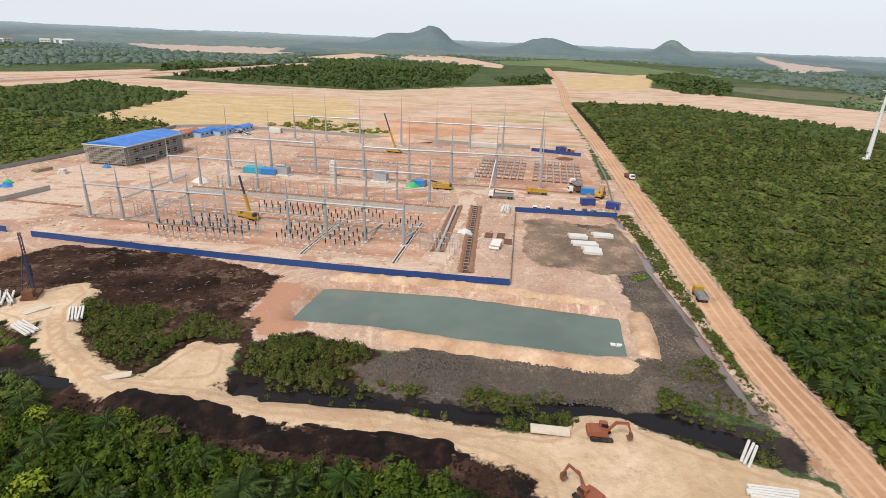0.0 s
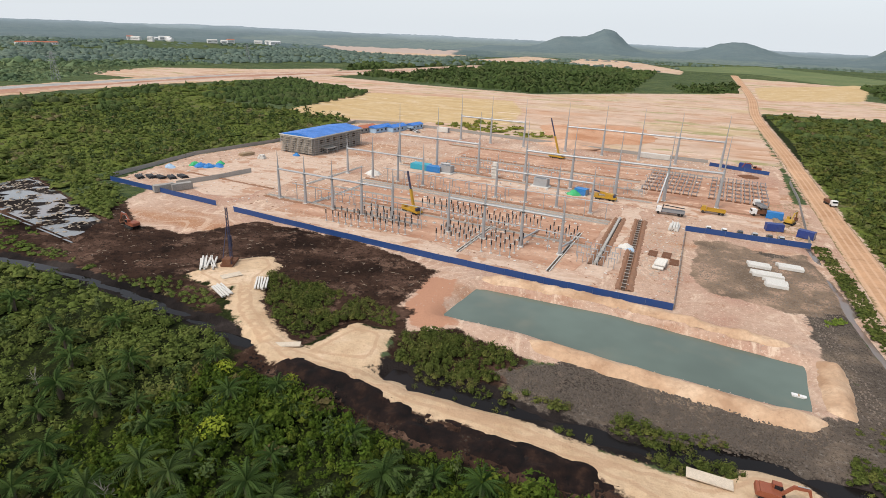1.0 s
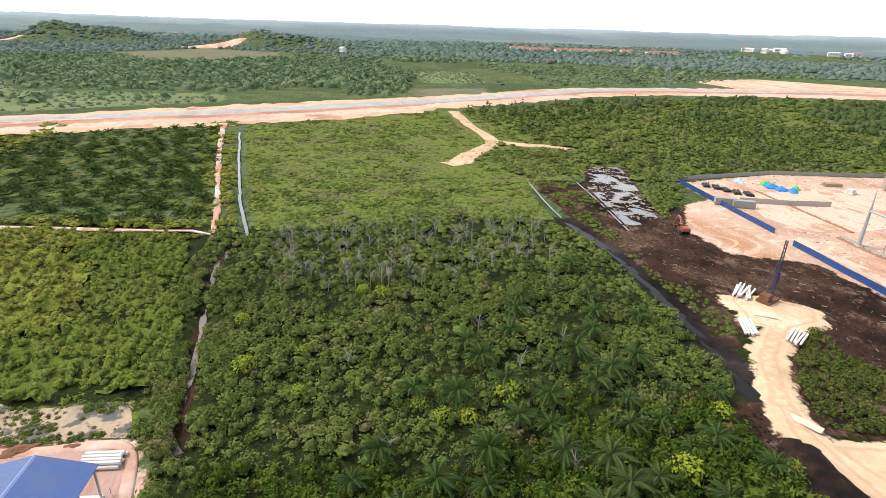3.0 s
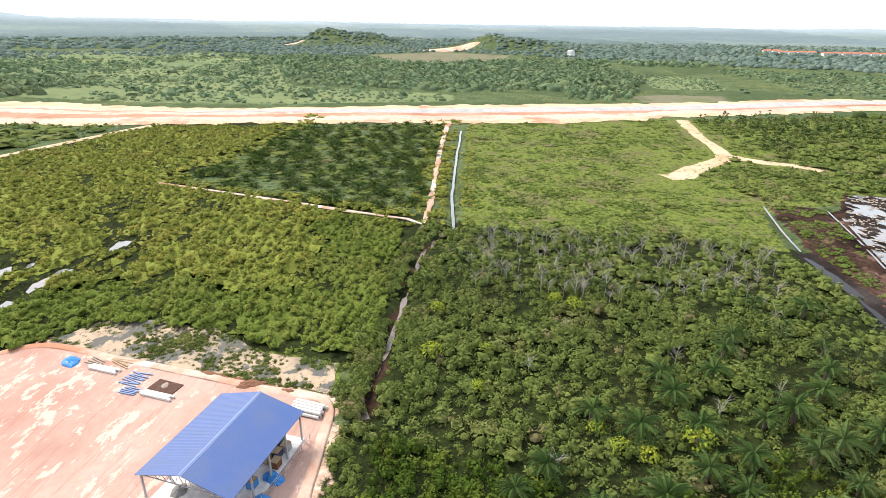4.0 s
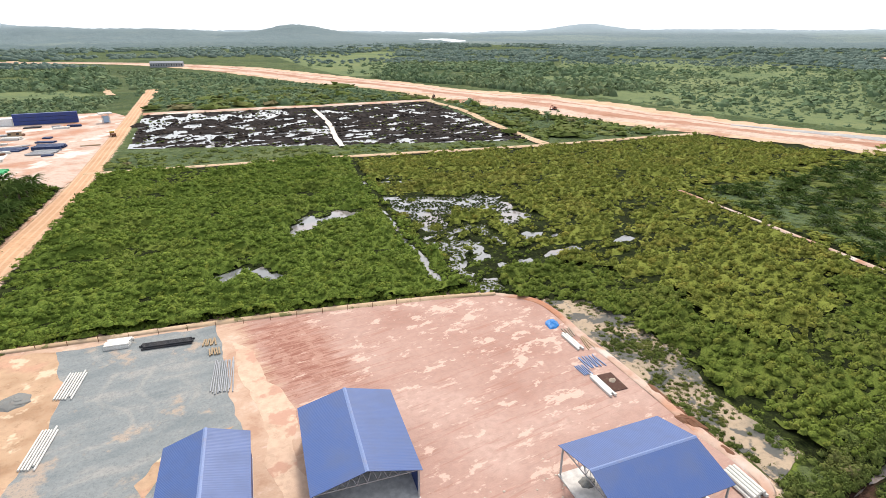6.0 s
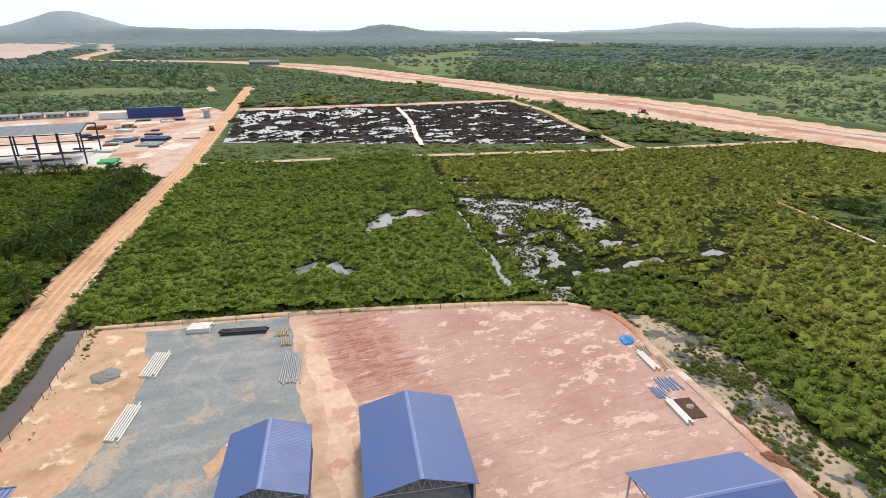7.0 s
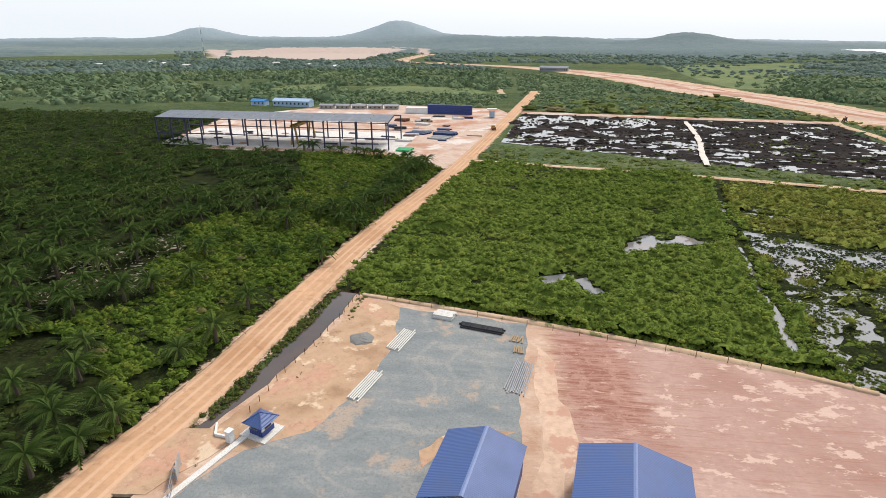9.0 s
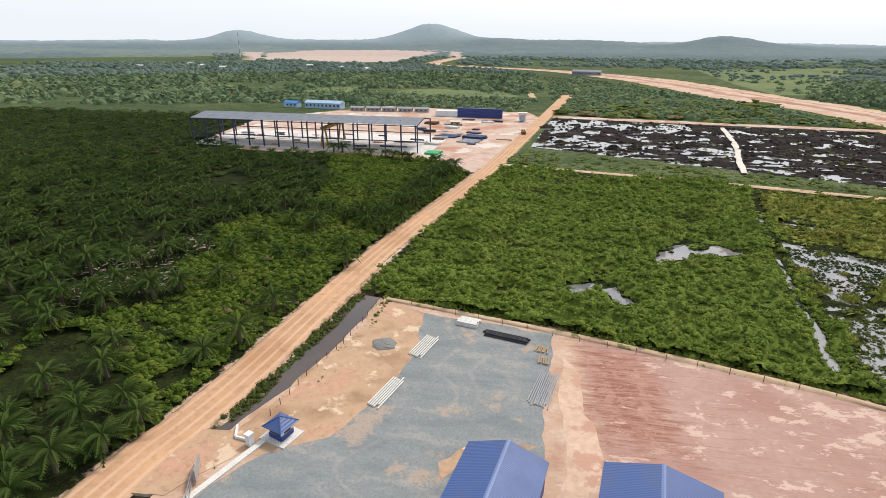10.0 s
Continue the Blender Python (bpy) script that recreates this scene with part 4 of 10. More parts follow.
OPEN_SWAMP = [(-96, -184), (-113, -174), (-122, -167), (-132, -167), (-136, -160), (-134, -157), (-135, -147), (-132, -142), (-134, -138), (-130, -130), (-127, -132), (-118, -129), (-118, -134), (-125, -143), (-122, -147), (-116, -150), (-107, -150), (-98, -135), (-91, -136), (-87, -131), (-93, -147), (-92, -157), (-92, -171)]
LOW_SWAMP = [(-85, -130), (-86, -121), (-83, -109), (-84, -102), (-84, -95), (-89, -94), (-91, -99), (-87, -103), (-88, -112), (-96, -115), (-101, -117), (-110, -118), (-110, -124), (-114, -138), (-95, -138), (-90, -132)]
PUDDLES = [(-120, -120, 2.8), (-106, -104, 1.8), (-115, -105, 2.2), (-122, -104, 2.6), (-142, -102, 2.8), (-96, -113, 2.6), (-97, -106, 1.5), (-126, -116, 1.6), (-113, -207, 1.5), (-115, -198, 2.4), (-107, -202, 2.0)]

SOUTHPAD = [(190, -345), (150, -300), (36, -290), (10, -262), (2, -290), (-8, -316), (-27, -470), (-14, -505), (120, -530), (200, -430)]


def pool_field(x, y):
    """How far a place lies outside the small marsh pools and the stream."""
    d = np.minimum.reduce([sdist(x, y, POOL_A) + 0.3, sdist(x, y, POOL_B) + 1.0, sdist(x, y, POOL_C) + 1.0]) + (fbm(x, y, 4.5, 12, 3) - 0.5) * 5
    return np.minimum(d, line_dist(x, y, STREAM) - 0.3 + (fbm(x, y, 5.0, 13, 3) - 0.5) * 1.4)


def swamp_field(x, y):
    """Below nought where the west swamp is open water: one broad pool, then broken wet ground."""
    broad = sdist(x, y, OPEN_SWAMP) + (fbm(x, y, 2.6, 44, 3) - 0.43) * 9
    low = (fbm(x, y * 0.8, 2.4, 41, 3) - 0.47) * 10 + np.clip(sdist(x, y, LOW_SWAMP) + 1.0, 0, 30) * 0.9
    for cx, cy, r in PUDDLES:
        low = np.minimum(low, np.hypot((x - cx) * 0.8, (y - cy) * 1.2) - r + (fbm(x, y, 2.0, 45, 2) - 0.5) * 4)
    return np.minimum(broad, low)


def far_rise(x, y):
    """The two quarried wooded hills to the west."""
    z = 0.0
    for cx, cy, sx, sy, top in ((-1590, -500, 85, 60, 36), (-1650, -390, 120, 90, 30), (-1500, -40, 80, 60, 34), (-1450, 60, 95, 70, 27), (-1370, 170, 90, 70, 11), (-1500, -150, 110, 70, 8)):
        z = z + top * np.exp(-((x - cx) / sx) ** 2 - ((y - cy) / sy) ** 2)
    return z


def ground_fields(x, y):
    """Height and the signed distances of the kinds of soil."""
    z = (fbm(x, y, 60.0, 11) - 0.5) * 0.8
    far = np.hypot(x, y)
    z = z + smooth(far, 700, 2500) * (fbm(x, y, 700.0, 31) - 0.45) * 14
    # ground lifted below the far houses so the camera sees them over trees
    z = z + 9 * np.exp(-(np.minimum(line_dist(x, y, [(-1450, 600), (-1385, 720), (-1355, 1070)]), line_dist(x, y, [(-1640, 1585), (-1650, 1800), (-1445, 1750), (-1350, 2006)])) / 110) ** 2)
    s = {}
    track = line_dist(x, y, [tuple(p) for p in spline(SAND_TRACK, 6.0)]) - 3.6
    s["sand"] = np.minimum.reduce([track, sdist(x, y, SAND_PAD), sdist(x, y, SAND_SIDE), sdist(x, y, SAND_EAST)])
    front = sdist(x, y, FRONT) - 1.5
    s["clay"] = np.minimum.reduce([sdist(x, y, SITE), front, sdist(x, y, YARD) - 1.5, line_dist(x, y, ROAD_E) - 5.4, sdist(x, y, [(57, 66), (64, 66), (66, 114), (74, 185), (82, 262), (70, 255), (61, 200), (57, 140)]), line_dist(x, y, ROAD_S) - 5.0])
    s["peat"] = np.minimum.reduce([sdist(x, y, PEAT) - 1.5, line_dist(x, y, DITCH_S) - 4.6, line_dist(x, y, DITCH_N) - 3.6, line_dist(x, y, CREEK) - 3.0,
                                   sdist(x, y, POND_S), sdist(x, y, SWAMP_N) - 2, line_dist(x, y, DRAIN_S) - 2.6, line_dist(x, y, CREEK_S) - 0.9,
                                   sdist(x, y, BUSH_ISLE) - 2, sdist(x, y, BUSH_ISLE_B) - 2, sdist(x, y, BUSH_WEST) - 1, sdist(x, y, BETWEEN)])
    s["ochre"] = np.minimum(sdist(x, y, [(-259, 396), (-269, 564), (-120, 580), (-95, 500), (-90, 415), (-194, 383)]), sdist(x, y, [(205, 1065), (443, 1319), (291, 880), (165, 809)])) - 6
    s["black"] = np.minimum.reduce([sdist(x, y, POND_S), sdist(x, y, SWAMP_N), line_dist(x, y, DITCH_S) - 0.6 + 3 * (fbm(x, y, 7.0, 58, 2) - 0.5), line_dist(x, y, DITCH_N) - 4.8, line_dist(x, y, CREEK) - 3.2])
    s["mud"] = sdist(x, y, [(26, 190), (25, 172), (22, 158), (26, 147), (48, 141), (59, 148), (60, 165), (59, 190), (48, 182), (38, 193)])
    s["red"] = sdist(x, y, [(-45, 106), (-46, 128), (-38, 128), (-36, 111), (-30, 104), (-40, 100)])
    # ground below plants that takes the shade-darkened soil colour
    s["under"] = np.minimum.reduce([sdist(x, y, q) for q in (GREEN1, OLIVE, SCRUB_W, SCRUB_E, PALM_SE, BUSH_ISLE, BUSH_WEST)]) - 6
    s["rubble"] = np.minimum(sdist(x, y, RUBBLE) - 1.5, sdist(x, y, [(47, 83), (57, 78), (57.5, 119), (58, 152), (52, 150), (50, 122), (45, 98)]))
    s["grass"] = np.minimum.reduce([sdist(x, y, SCRUB_NW), sdist(x, y, [(-416, 110), (-300, 100), (-250, 70), (-205, 100), (-228, 160), (-285, 152), (-416, 142)]), sdist(x, y, [(67, 120), (74, 185), (88, 290), (112, 430), (130, 620), (250, 622), (350, 452), (560, 420), (560, 135), (200, 120)]), sdist(x, y, FIELD_W), sdist(x, y, REED)])
    s["pink"] = np.minimum(sdist(x, y, BARE_FAR[0]), sdist(x, y, BARE_FAR[1]))
    s["field"] = np.minimum.reduce([sdist(x, y, PINK), sdist(x, y, MID), sdist(x, y, LEFT), sdist(x, y, [(-657, 545), (-673, 612), (-633, 693), (-566, 695), (-593, 579)]), sdist(x, y, FIELD), sdist(x, y, [(-263, 2218), (87, 1794), (118, 1505), (-29, 1485)]), sdist(x, y, [(1664, 3309), (1303, 1946), (1010, 1760)]), *[sdist(x, y, q) for q in BARE_FAR[2:]]])
    flat = np.minimum.reduce([s["clay"] - 2, sdist(x, y, YARD) - 3, sdist(x, y, SOUTHPAD) - 2, s["field"], line_dist(x, y, HIGHWAY) - 46])
    z = z * smooth(flat, 0, 12)
    z = np.where(flat < 0, z * 0 - 0.05, z)
    z = z + far_rise(x, y)
    s["clay"] = np.minimum.reduce([s["clay"], *[sdist(x, y, q) for q in SCARS]])
    s["open"] = np.minimum.reduce([sdist(x, y, q) for q in MEADOWS])
    s["fallow"] = np.minimum.reduce([sdist(x, y, q) for q in FALLOW])
    z = z + 0.75 * smooth(-s["sand"], -1.5, 1.8) + (fbm(x, y, 3.0, 51) - 0.5) * 0.35 * smooth(-s["sand"], -2, 2)
    # spoil heaps and roots on the peat
    z = z + smooth(-s["peat"], -1, 3) * (fbm(x, y, 5.0, 71) - 0.5) * 1.1 * (1 - smooth(-sdist(x, y, POND_S), -2, 2))
    z = z + smooth(-s["rubble"], -1, 2) * (fbm(x, y, 4.0, 81) - 0.5) * 0.7
    bank = line_dist(x, y, DITCH_S)
    z = z + (1 - smooth(bank, 1.0, 5.0)) * (0.35 + 1.5 * (fbm(x, y, 3.5, 57, 3) - 0.42))
    # the pond with its berm
    pd = sdist(x, y, POND)
    z = z + 0.9 * smooth(pd, 0.2, 2.6) * (1 - smooth(pd, 4.0, 8.5)) * smooth(-front, -3, 1) + (fbm(x, y, 4.0, 91) - 0.5) * 0.5 * smooth(-pd, -8, -1) * smooth(pd, 0, 1)
    z = np.where(pd < 2.2, np.minimum(z, -2.2 + 2.9 * smooth(pd, -2.2, 2.2)), z)
    for pts, w, depth in ((CREEK, 0.6, 1.6), (DITCH_N, 1.6, 1.5), (DITCH_E, 0.5, 1.2), (DRAIN_S, 2.6, 1.6), (CREEK_S, 0.3, 1.4), (WHITE_DITCH, 0.4, 1.3), (DITCH_A, 0.5, 1.2), (DITCH_B, 0.5, 1.2)):
        d = line_dist(x, y, pts) + (fbm(x, y, 8.0, 5) - 0.5) * (0.4 if pts is WHITE_DITCH else 5.5 if pts is DITCH_N else 1.6)
        z = np.where(d < w + 2.2, np.minimum(z, -depth + (depth + 0.5) * smooth(d, w * 0.3, w + 2.2)), z)
    # swamps: low islands rise out of shallow water
    pf = pool_field(x, y)
    z = np.where(pf < 6, np.maximum(-0.45 + 0.75 * smooth(pf, -0.4, 1.6), -0.5), z)
    sf, d = swamp_field(x, y), sdist(x, y, SWAMP_W)
    z = np.where(d < 3, z * smooth(d, -1, 3) + (1 - smooth(d, -1, 3)) * np.clip(sf * 0.22, -0.5, 0.45), z)
    for poly, size, lift in ((SWAMP_N, 3.2, 0.51), (POND_S, 10.0, 0.41)):
        d = sdist(x, y, poly)
        isle = fbm(x, y if poly is not POND_S else y * 4.5, size, 41, 4)
        if poly is POND_S:
            isle = isle - 0.05 * smooth(x, -160, -120) - 0.05 * smooth(x, -95, -45)
        z = np.where(d < 3, z * smooth(d, -1, 3) + (1 - smooth(d, -1, 3)) * np.clip((isle - lift) * 3.2, -0.6, 0.7), z)
    return z, s


def axis(lo, hi, step, reach):
    a = np.arange(lo, hi + step, step)
    out, d = [], step
    p = hi
    while p < reach:
        d *= 1.06
        p += d
        out.append(p)
    left, d, p = [], step, lo
    while p > -reach:
        d *= 1.06
        p -= d
        left.append(p)
    return np.concatenate([left[::-1], a, out])


gx, gy = axis(-240, 100, 2.0, 5200), axis(-300, 210, 2.0, 5200)
gx, gy = np.union1d(gx, np.arange(-143, -22, 2.0) + 1.0), np.union1d(gy, np.arange(-218, -92, 2.0) + 1.0)      # finer over the marsh
X, Y = np.meshgrid(gx, gy)
Z, S = ground_fields(X.ravel(), Y.ravel())
nx, ny = len(gx), len(gy)
ii, jj = np.meshgrid(np.arange(nx - 1), np.arange(ny - 1))
a0 = (jj * nx + ii).ravel()
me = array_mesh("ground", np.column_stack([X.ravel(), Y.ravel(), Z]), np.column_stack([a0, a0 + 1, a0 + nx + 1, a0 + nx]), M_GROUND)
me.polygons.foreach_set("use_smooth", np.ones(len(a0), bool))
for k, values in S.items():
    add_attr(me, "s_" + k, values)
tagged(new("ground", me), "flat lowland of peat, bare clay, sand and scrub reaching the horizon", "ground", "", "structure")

# ---- roads and yards ----
ribbon("road_east", ROAD_E, [10, 9, 9.5, 11, 13, 20], 0.22, M_ROAD, "rutted laterite haul road with pale wheel tracks", "road", 0.2, 2.5, 0.1, 2)
ribbon("road_south", ROAD_S, [9.4, 9, 9, 9.5, 10.5, 14], 0.22, M_ROAD, "straight laterite road beside a palm plantation", "road", 0.2, 2.5, 0.1, 7)
ribbon("highway", HIGHWAY, HIGHWAY_WIDTHS, 0.5, M_HIGHWAY, "broad graded earthwork of an unfinished highway in red and pale strips", "road", 5.0, 6.0, 0.6, 9)
ribbon("highway_lane", [(-368, -212), (-393, -143), (-408, -64), (-427, 5), (-453, 88), (-478, 160), (-512, 240), (-545, 320), (-552, 400), (-538, 540), (-515, 660)], [4, 14, 20, 23, 24, 24, 24, 26, 24, 22, 10], 1.25, M_HIGHGREY, "grey crushed stone base laid on the highway earthwork", "road", 1.2, 6.0, 0.2, 12)
ribbon("dirt_track", [(2, -284), (-60, -270), (-115, -257), (-215, -229), (-300, -212), (-345, -200)], [4, 4.5, 5, 5, 6], 0.35, M_TRACK, "sandy track along a dike", "track", 0.5, 3.0, 0.1, 14)
ribbon("dirt_track", [(-221, -228), (-226, -255), (-237, -300), (-257, -371), (-264, -434), (-275, -460)], [7, 6, 6, 6, 7, 9], 0.7, M_TRACK, "sandy track beside the peat ponds", "track", 0.5, 3.0, 0.1, 15)
ribbon("dirt_track", [(-36, -478), (-150, -460), (-268, -442)], [13, 13, 12], 0.5, M_SOUTHEARTH, "red earth dike behind the peat ponds", "track", 0.5, 4.0, 0.4, 16)
ribbon("dirt_track", [(-203, -128), (-188, -70), (-176, -25), (-181, -19), (-280, -26), (-375, -31)], [1.8, 1.8, 2.2, 2.4, 3.5], 0.5, M_SOUTHEARTH, "narrow earth track round a palm block", "track", 0.5, 3.0, 0.1, 17)
ribbon("dirt_track", [(-412, 130), (-345, 122), (-297, 118), (-272, 100), (-252, 84), (-247, 76)], [8, 7, 9, 9, 13, 9], 0.3, M_TRACK, "sandy forked access track", "track", 1.2, 3.0, 0.1, 18)
ribbon("dirt_track", [(-297, 118), (-285, 132), (-278, 148), (-270, 152)], [9, 8, 7, 3], 0.34, M_TRACK, "sandy spur of the forked track", "track", 1.0, 3.0, 0.1, 19)
ribbon("dirt_track", [(-20, -640), (-5, -836), (60, -1100), (140, -1500), (250, -2300)], [7, 9, 14, 22, 30], 0.3, M_TRACK, "far earth road winding through palms", "track", 1.2, 10.0, 0.1, 20)
ribbon("yard_bank", [(16, -122.3), (-28, -111.4), (-67, -99.4), (-85, -92)], [1.8, 2.2, 2.0, 1.6], 0.16, M_TRACK, "low tan earth bank along the yard edge", "bank", 0.4, 1.5, 0.45, 33)
ribbon("yard_bank", [(-85, -92), (-91.5, -83), (-89, -65), (-86.3, -48), (-84, -35), (-82, -23), (-72, -20.5), (-60, -19.2), (-40, -15.5), (-20, -12.5)], [2.0, 2.4, 2.2, 2.4, 2.4, 2.6, 2.2, 2.2, 2, 2], 0.1, M_SOUTHEARTH, "low trodden earth edge of the yard", "bank", 0.6, 1.2, 0.22, 34)
sheet("earth_yard", YARD, 0.12, M_YARD, "levelled pink clay yard with pale dry patches", "yard", 1.0, 1.5, 21)
sheet("tan_yard", [(17, -122), (6, -117), (4, -102), (8, -80), (13, -72), (22, -67), (29, -66), (27, -76), (21, -96)], 0.136, M_TANYARD, "tan sandy strip of the yard beside the drain", "yard", 2.2, 1.5, 22, 0.1)
sheet("entrance_apron", [(29.4, -71.2), (24.4, -68.6), (26, -64.8), (29.6, -60.6), (31.5, -57.5), (36.5, -57), (36.6, -62), (35.2, -67), (33.6, -71)], 0.2, M_TANYARD, "trodden tan earth entrance over the drain", "yard", 0.8, 0.8, 24, 0.9)
sheet("gravel_yard", GRAVEL, 0.155, M_GRAVEL, "blue-grey crushed gravel yard with faint tyre tracks", "yard", 1.8, 1.2, 23, 0.1)
sheet("tan_spill", [(-20, -75.5), (-14, -76), (-9, -74), (-4, -69), (-6, -66), (-10, -71), (-15, -73.5)], 0.168, M_TANYARD, "tan earth tracked over gravel beside a shed", "yard", 2.2, 0.6, 29, 0.08)
sheet("wet_sand", REED, 0.09, M_REEDSAND, "pale wet sand with grey puddles beside the yard", "ground", 1.5, 1.0, 26, 0.2)
sheet("pale_puddle", PALE, 0.15, M_PALE, "smooth pale wet sand strip", "yard", 2.4, 0.8, 25, 0.1)

sheet("orange_ground", [(-62, 428), (-20, 452), (13, 459), (24, 410), (11, 374), (-44, 358)], 0.06, M_HIGHRED, "bare orange clay behind the rear wall", "ground", 5.0, 3.0, 27, 0.2)

# bays and roads inside the substation
def bay(u0, u1, v0, v1):
    return [(-128 + 0.988 * u + 0.155 * v, 153 - 0.155 * u + 0.988 * v) for u, v in ((u0, v0), (u1, v0), (u1, v1), (u0, v1))]


for k, (u0, u1, v0, v1) in enumerate(((10, 118, 12, 58), (24, 110, 66, 88), (20, 118, 104, 132), (124, 176, 102, 162), (20, 120, 140, 172))):
    sheet("clay_bay", bay(u0, u1, v0, v1), 0.03, M_REDCLAY, "levelled red clay bay of the substation", "ground", 2.0, 2.0, 60 + k, 0.1)
for k, (u0, u1, v0, v1) in enumerate(((-8, 126, 3.5, 9), (8, 180, 90, 98), (-62, -12, 12, 98), (120, 126, 12, 89))):
    sheet("site_road", bay(u0, u1, v0, v1), 0.045, M_PALECLAY, "pale compacted site road", "road", 3.2, 1.5, 70 + k, 0.1)


# ---- water ----
def water(name, poly, z, mat, label, amp=0.0):
    return sheet(name, poly, z, mat, label, "water", amp, 3.0, 31, 0.05)


def strip_poly(pts, w):
    c = np.array(pts, float)
    d = np.gradient(c, axis=0)
    d /= np.linalg.norm(d, axis=1)[:, None]
    n = np.stack([d[:, 1], -d[:, 0]], 1) * w
    return [tuple(p) for p in c + n] + [tuple(p) for p in (c - n)[::-1]]


def grow(poly, m):
    c = np.mean(np.array(poly), axis=0)
    return [tuple(c + (np.array(p) - c) * (1 + m / np.hypot(*(np.array(p) - c)))) for p in poly]


water("pond_water", grow(POND, 3.0), -0.75, M_PONDWATER, "still grey-green water of a dug pond")
water("creek_water", strip_poly(CREEK, 4.0), -0.95, M_DARKWATER, "black peat water in a ditch")
water("ditch_water", strip_poly(DITCH_N, 5.0), -0.7, M_DARKWATER, "black peat water in a ditch")
water("drain_water", strip_poly(DITCH_E, 3.2), -0.8, M_MUDWATER, "muddy roadside drain water")
water("drain_water", strip_poly(DRAIN_S, 4.6), -0.36, M_DRAINWATER, "brown-black drain water beside the yard")
water("creek_water", strip_poly(CREEK_S, 3.0), -1.02, M_MUDWATER, "shallow grey creek water")
water("ditch_water", strip_poly([tuple(p) for p in spline(WHITE_DITCH, 4.0)], 0.5), -0.12, M_SWAMPWATER, "sky-bright ditch water", 0.5)
water("ditch_water", strip_poly([tuple(p) for p in spline(DITCH_A, 3.0)], 0.3), -0.25, M_SWAMPWATER, "sky-bright ditch water")
water("ditch_water", strip_poly([tuple(p) for p in spline(DITCH_B, 3.0)], 0.32), -0.25, M_SWAMPWATER, "sky-bright ditch water")
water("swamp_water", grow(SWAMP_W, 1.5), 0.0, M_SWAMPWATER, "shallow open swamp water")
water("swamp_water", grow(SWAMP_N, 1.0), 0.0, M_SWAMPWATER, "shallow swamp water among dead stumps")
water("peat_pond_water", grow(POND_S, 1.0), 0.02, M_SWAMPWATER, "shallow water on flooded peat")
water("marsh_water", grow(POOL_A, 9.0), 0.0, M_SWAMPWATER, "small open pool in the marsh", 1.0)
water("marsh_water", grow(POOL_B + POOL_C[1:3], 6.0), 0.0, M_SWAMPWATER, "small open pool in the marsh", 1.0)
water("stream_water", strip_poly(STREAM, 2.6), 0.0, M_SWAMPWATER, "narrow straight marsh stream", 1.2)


def bank(name, pts, w, h, mat, label, rough=0.7, seed=1):
    """A ragged dug bank along a line: a low ridge of lumps and clods."""
    c = np.array(spline(pts, 0.7))
    d = np.gradient(c, axis=0)
    d /= np.linalg.norm(d, axis=1)[:, None]
    q = np.linspace(-1, 1, 11)
    q2 = q[None, :] * (0.75 + 0.5 * fbm(c[:, 0], c[:, 1], 4.0, seed, 3))[:, None]
    x = c[:, :1] + d[:, 1:] * q2 * w / 2
    y = c[:, 1:] - d[:, :1] * q2 * w / 2
    lump = fbm(x.ravel(), y.ravel(), 2.2, seed + 1, 4).reshape(x.shape) - 0.45
    z = ground_fields(x.ravel(), y.ravel())[0].reshape(x.shape) - 0.12 + (1 - q[None, :] ** 2) * (h * (0.6 + 0.8 * fbm(x.ravel(), y.ravel(), 6.0, seed + 2, 2).reshape(x.shape)) + rough * 2.2 * lump)
    run = np.linspace(0, 1, len(c))
    taper = smooth(run, 0.0, 0.12) * smooth(-run, -1.0, -0.88)
    z -= (1 - taper[:, None]) * (h + rough)
    k = np.arange((len(c) - 1) * 10)
    a = k // 10 * 11 + k % 10
    me = array_mesh(name, np.column_stack([x.ravel(), y.ravel(), z.ravel()]), np.column_stack([a, a + 1, a + 12, a + 11]), mat)
    return tagged(new(name, me), label, "bank", "", "structure")


bank("pond_berm", [(-37, 131.5), (-10, 130.6), (2, 129.4), (24, 125.2), (44, 120.8)], 5.5, 0.9, M_BERM, "ragged dug berm of sandy clay along a pond", 0.6, 3)
bank("pond_berm", [(45.5, 119), (44, 108), (41.5, 96)], 5.5, 0.8, M_BERM, "ragged dug berm of sandy clay along a pond", 0.5, 5)
bank("pond_berm", [(41, 94.8), (32, 94.2), (16, 96.6), (1, 99.4), (-17, 103)], 5.5, 0.8, M_BERM, "ragged dug berm of sandy clay along a pond", 0.5, 7)
bank("peat_bank", DITCH_S[:7], 6.5, 0.4, M_PEATBANK, "dug bank of wet black-brown peat", 0.6, 9)
bank("spoil_bank", [(-87.4, -50), (-86, -42), (-84.6, -34), (-83.4, -27)], 2.6, 0.5, M_RUST, "dark reddish spoil bank along the yard edge", 0.5, 15)


# ---- plants ----
def rnd_rot(n, rng):
    a = rng.random(n) * 2 * np.pi
    m = np.zeros((n, 3, 3))
    m[:, 0, 0], m[:, 0, 1], m[:, 1, 0], m[:, 1, 1], m[:, 2, 2] = np.cos(a), -np.sin(a), np.sin(a), np.cos(a), 1
    return m


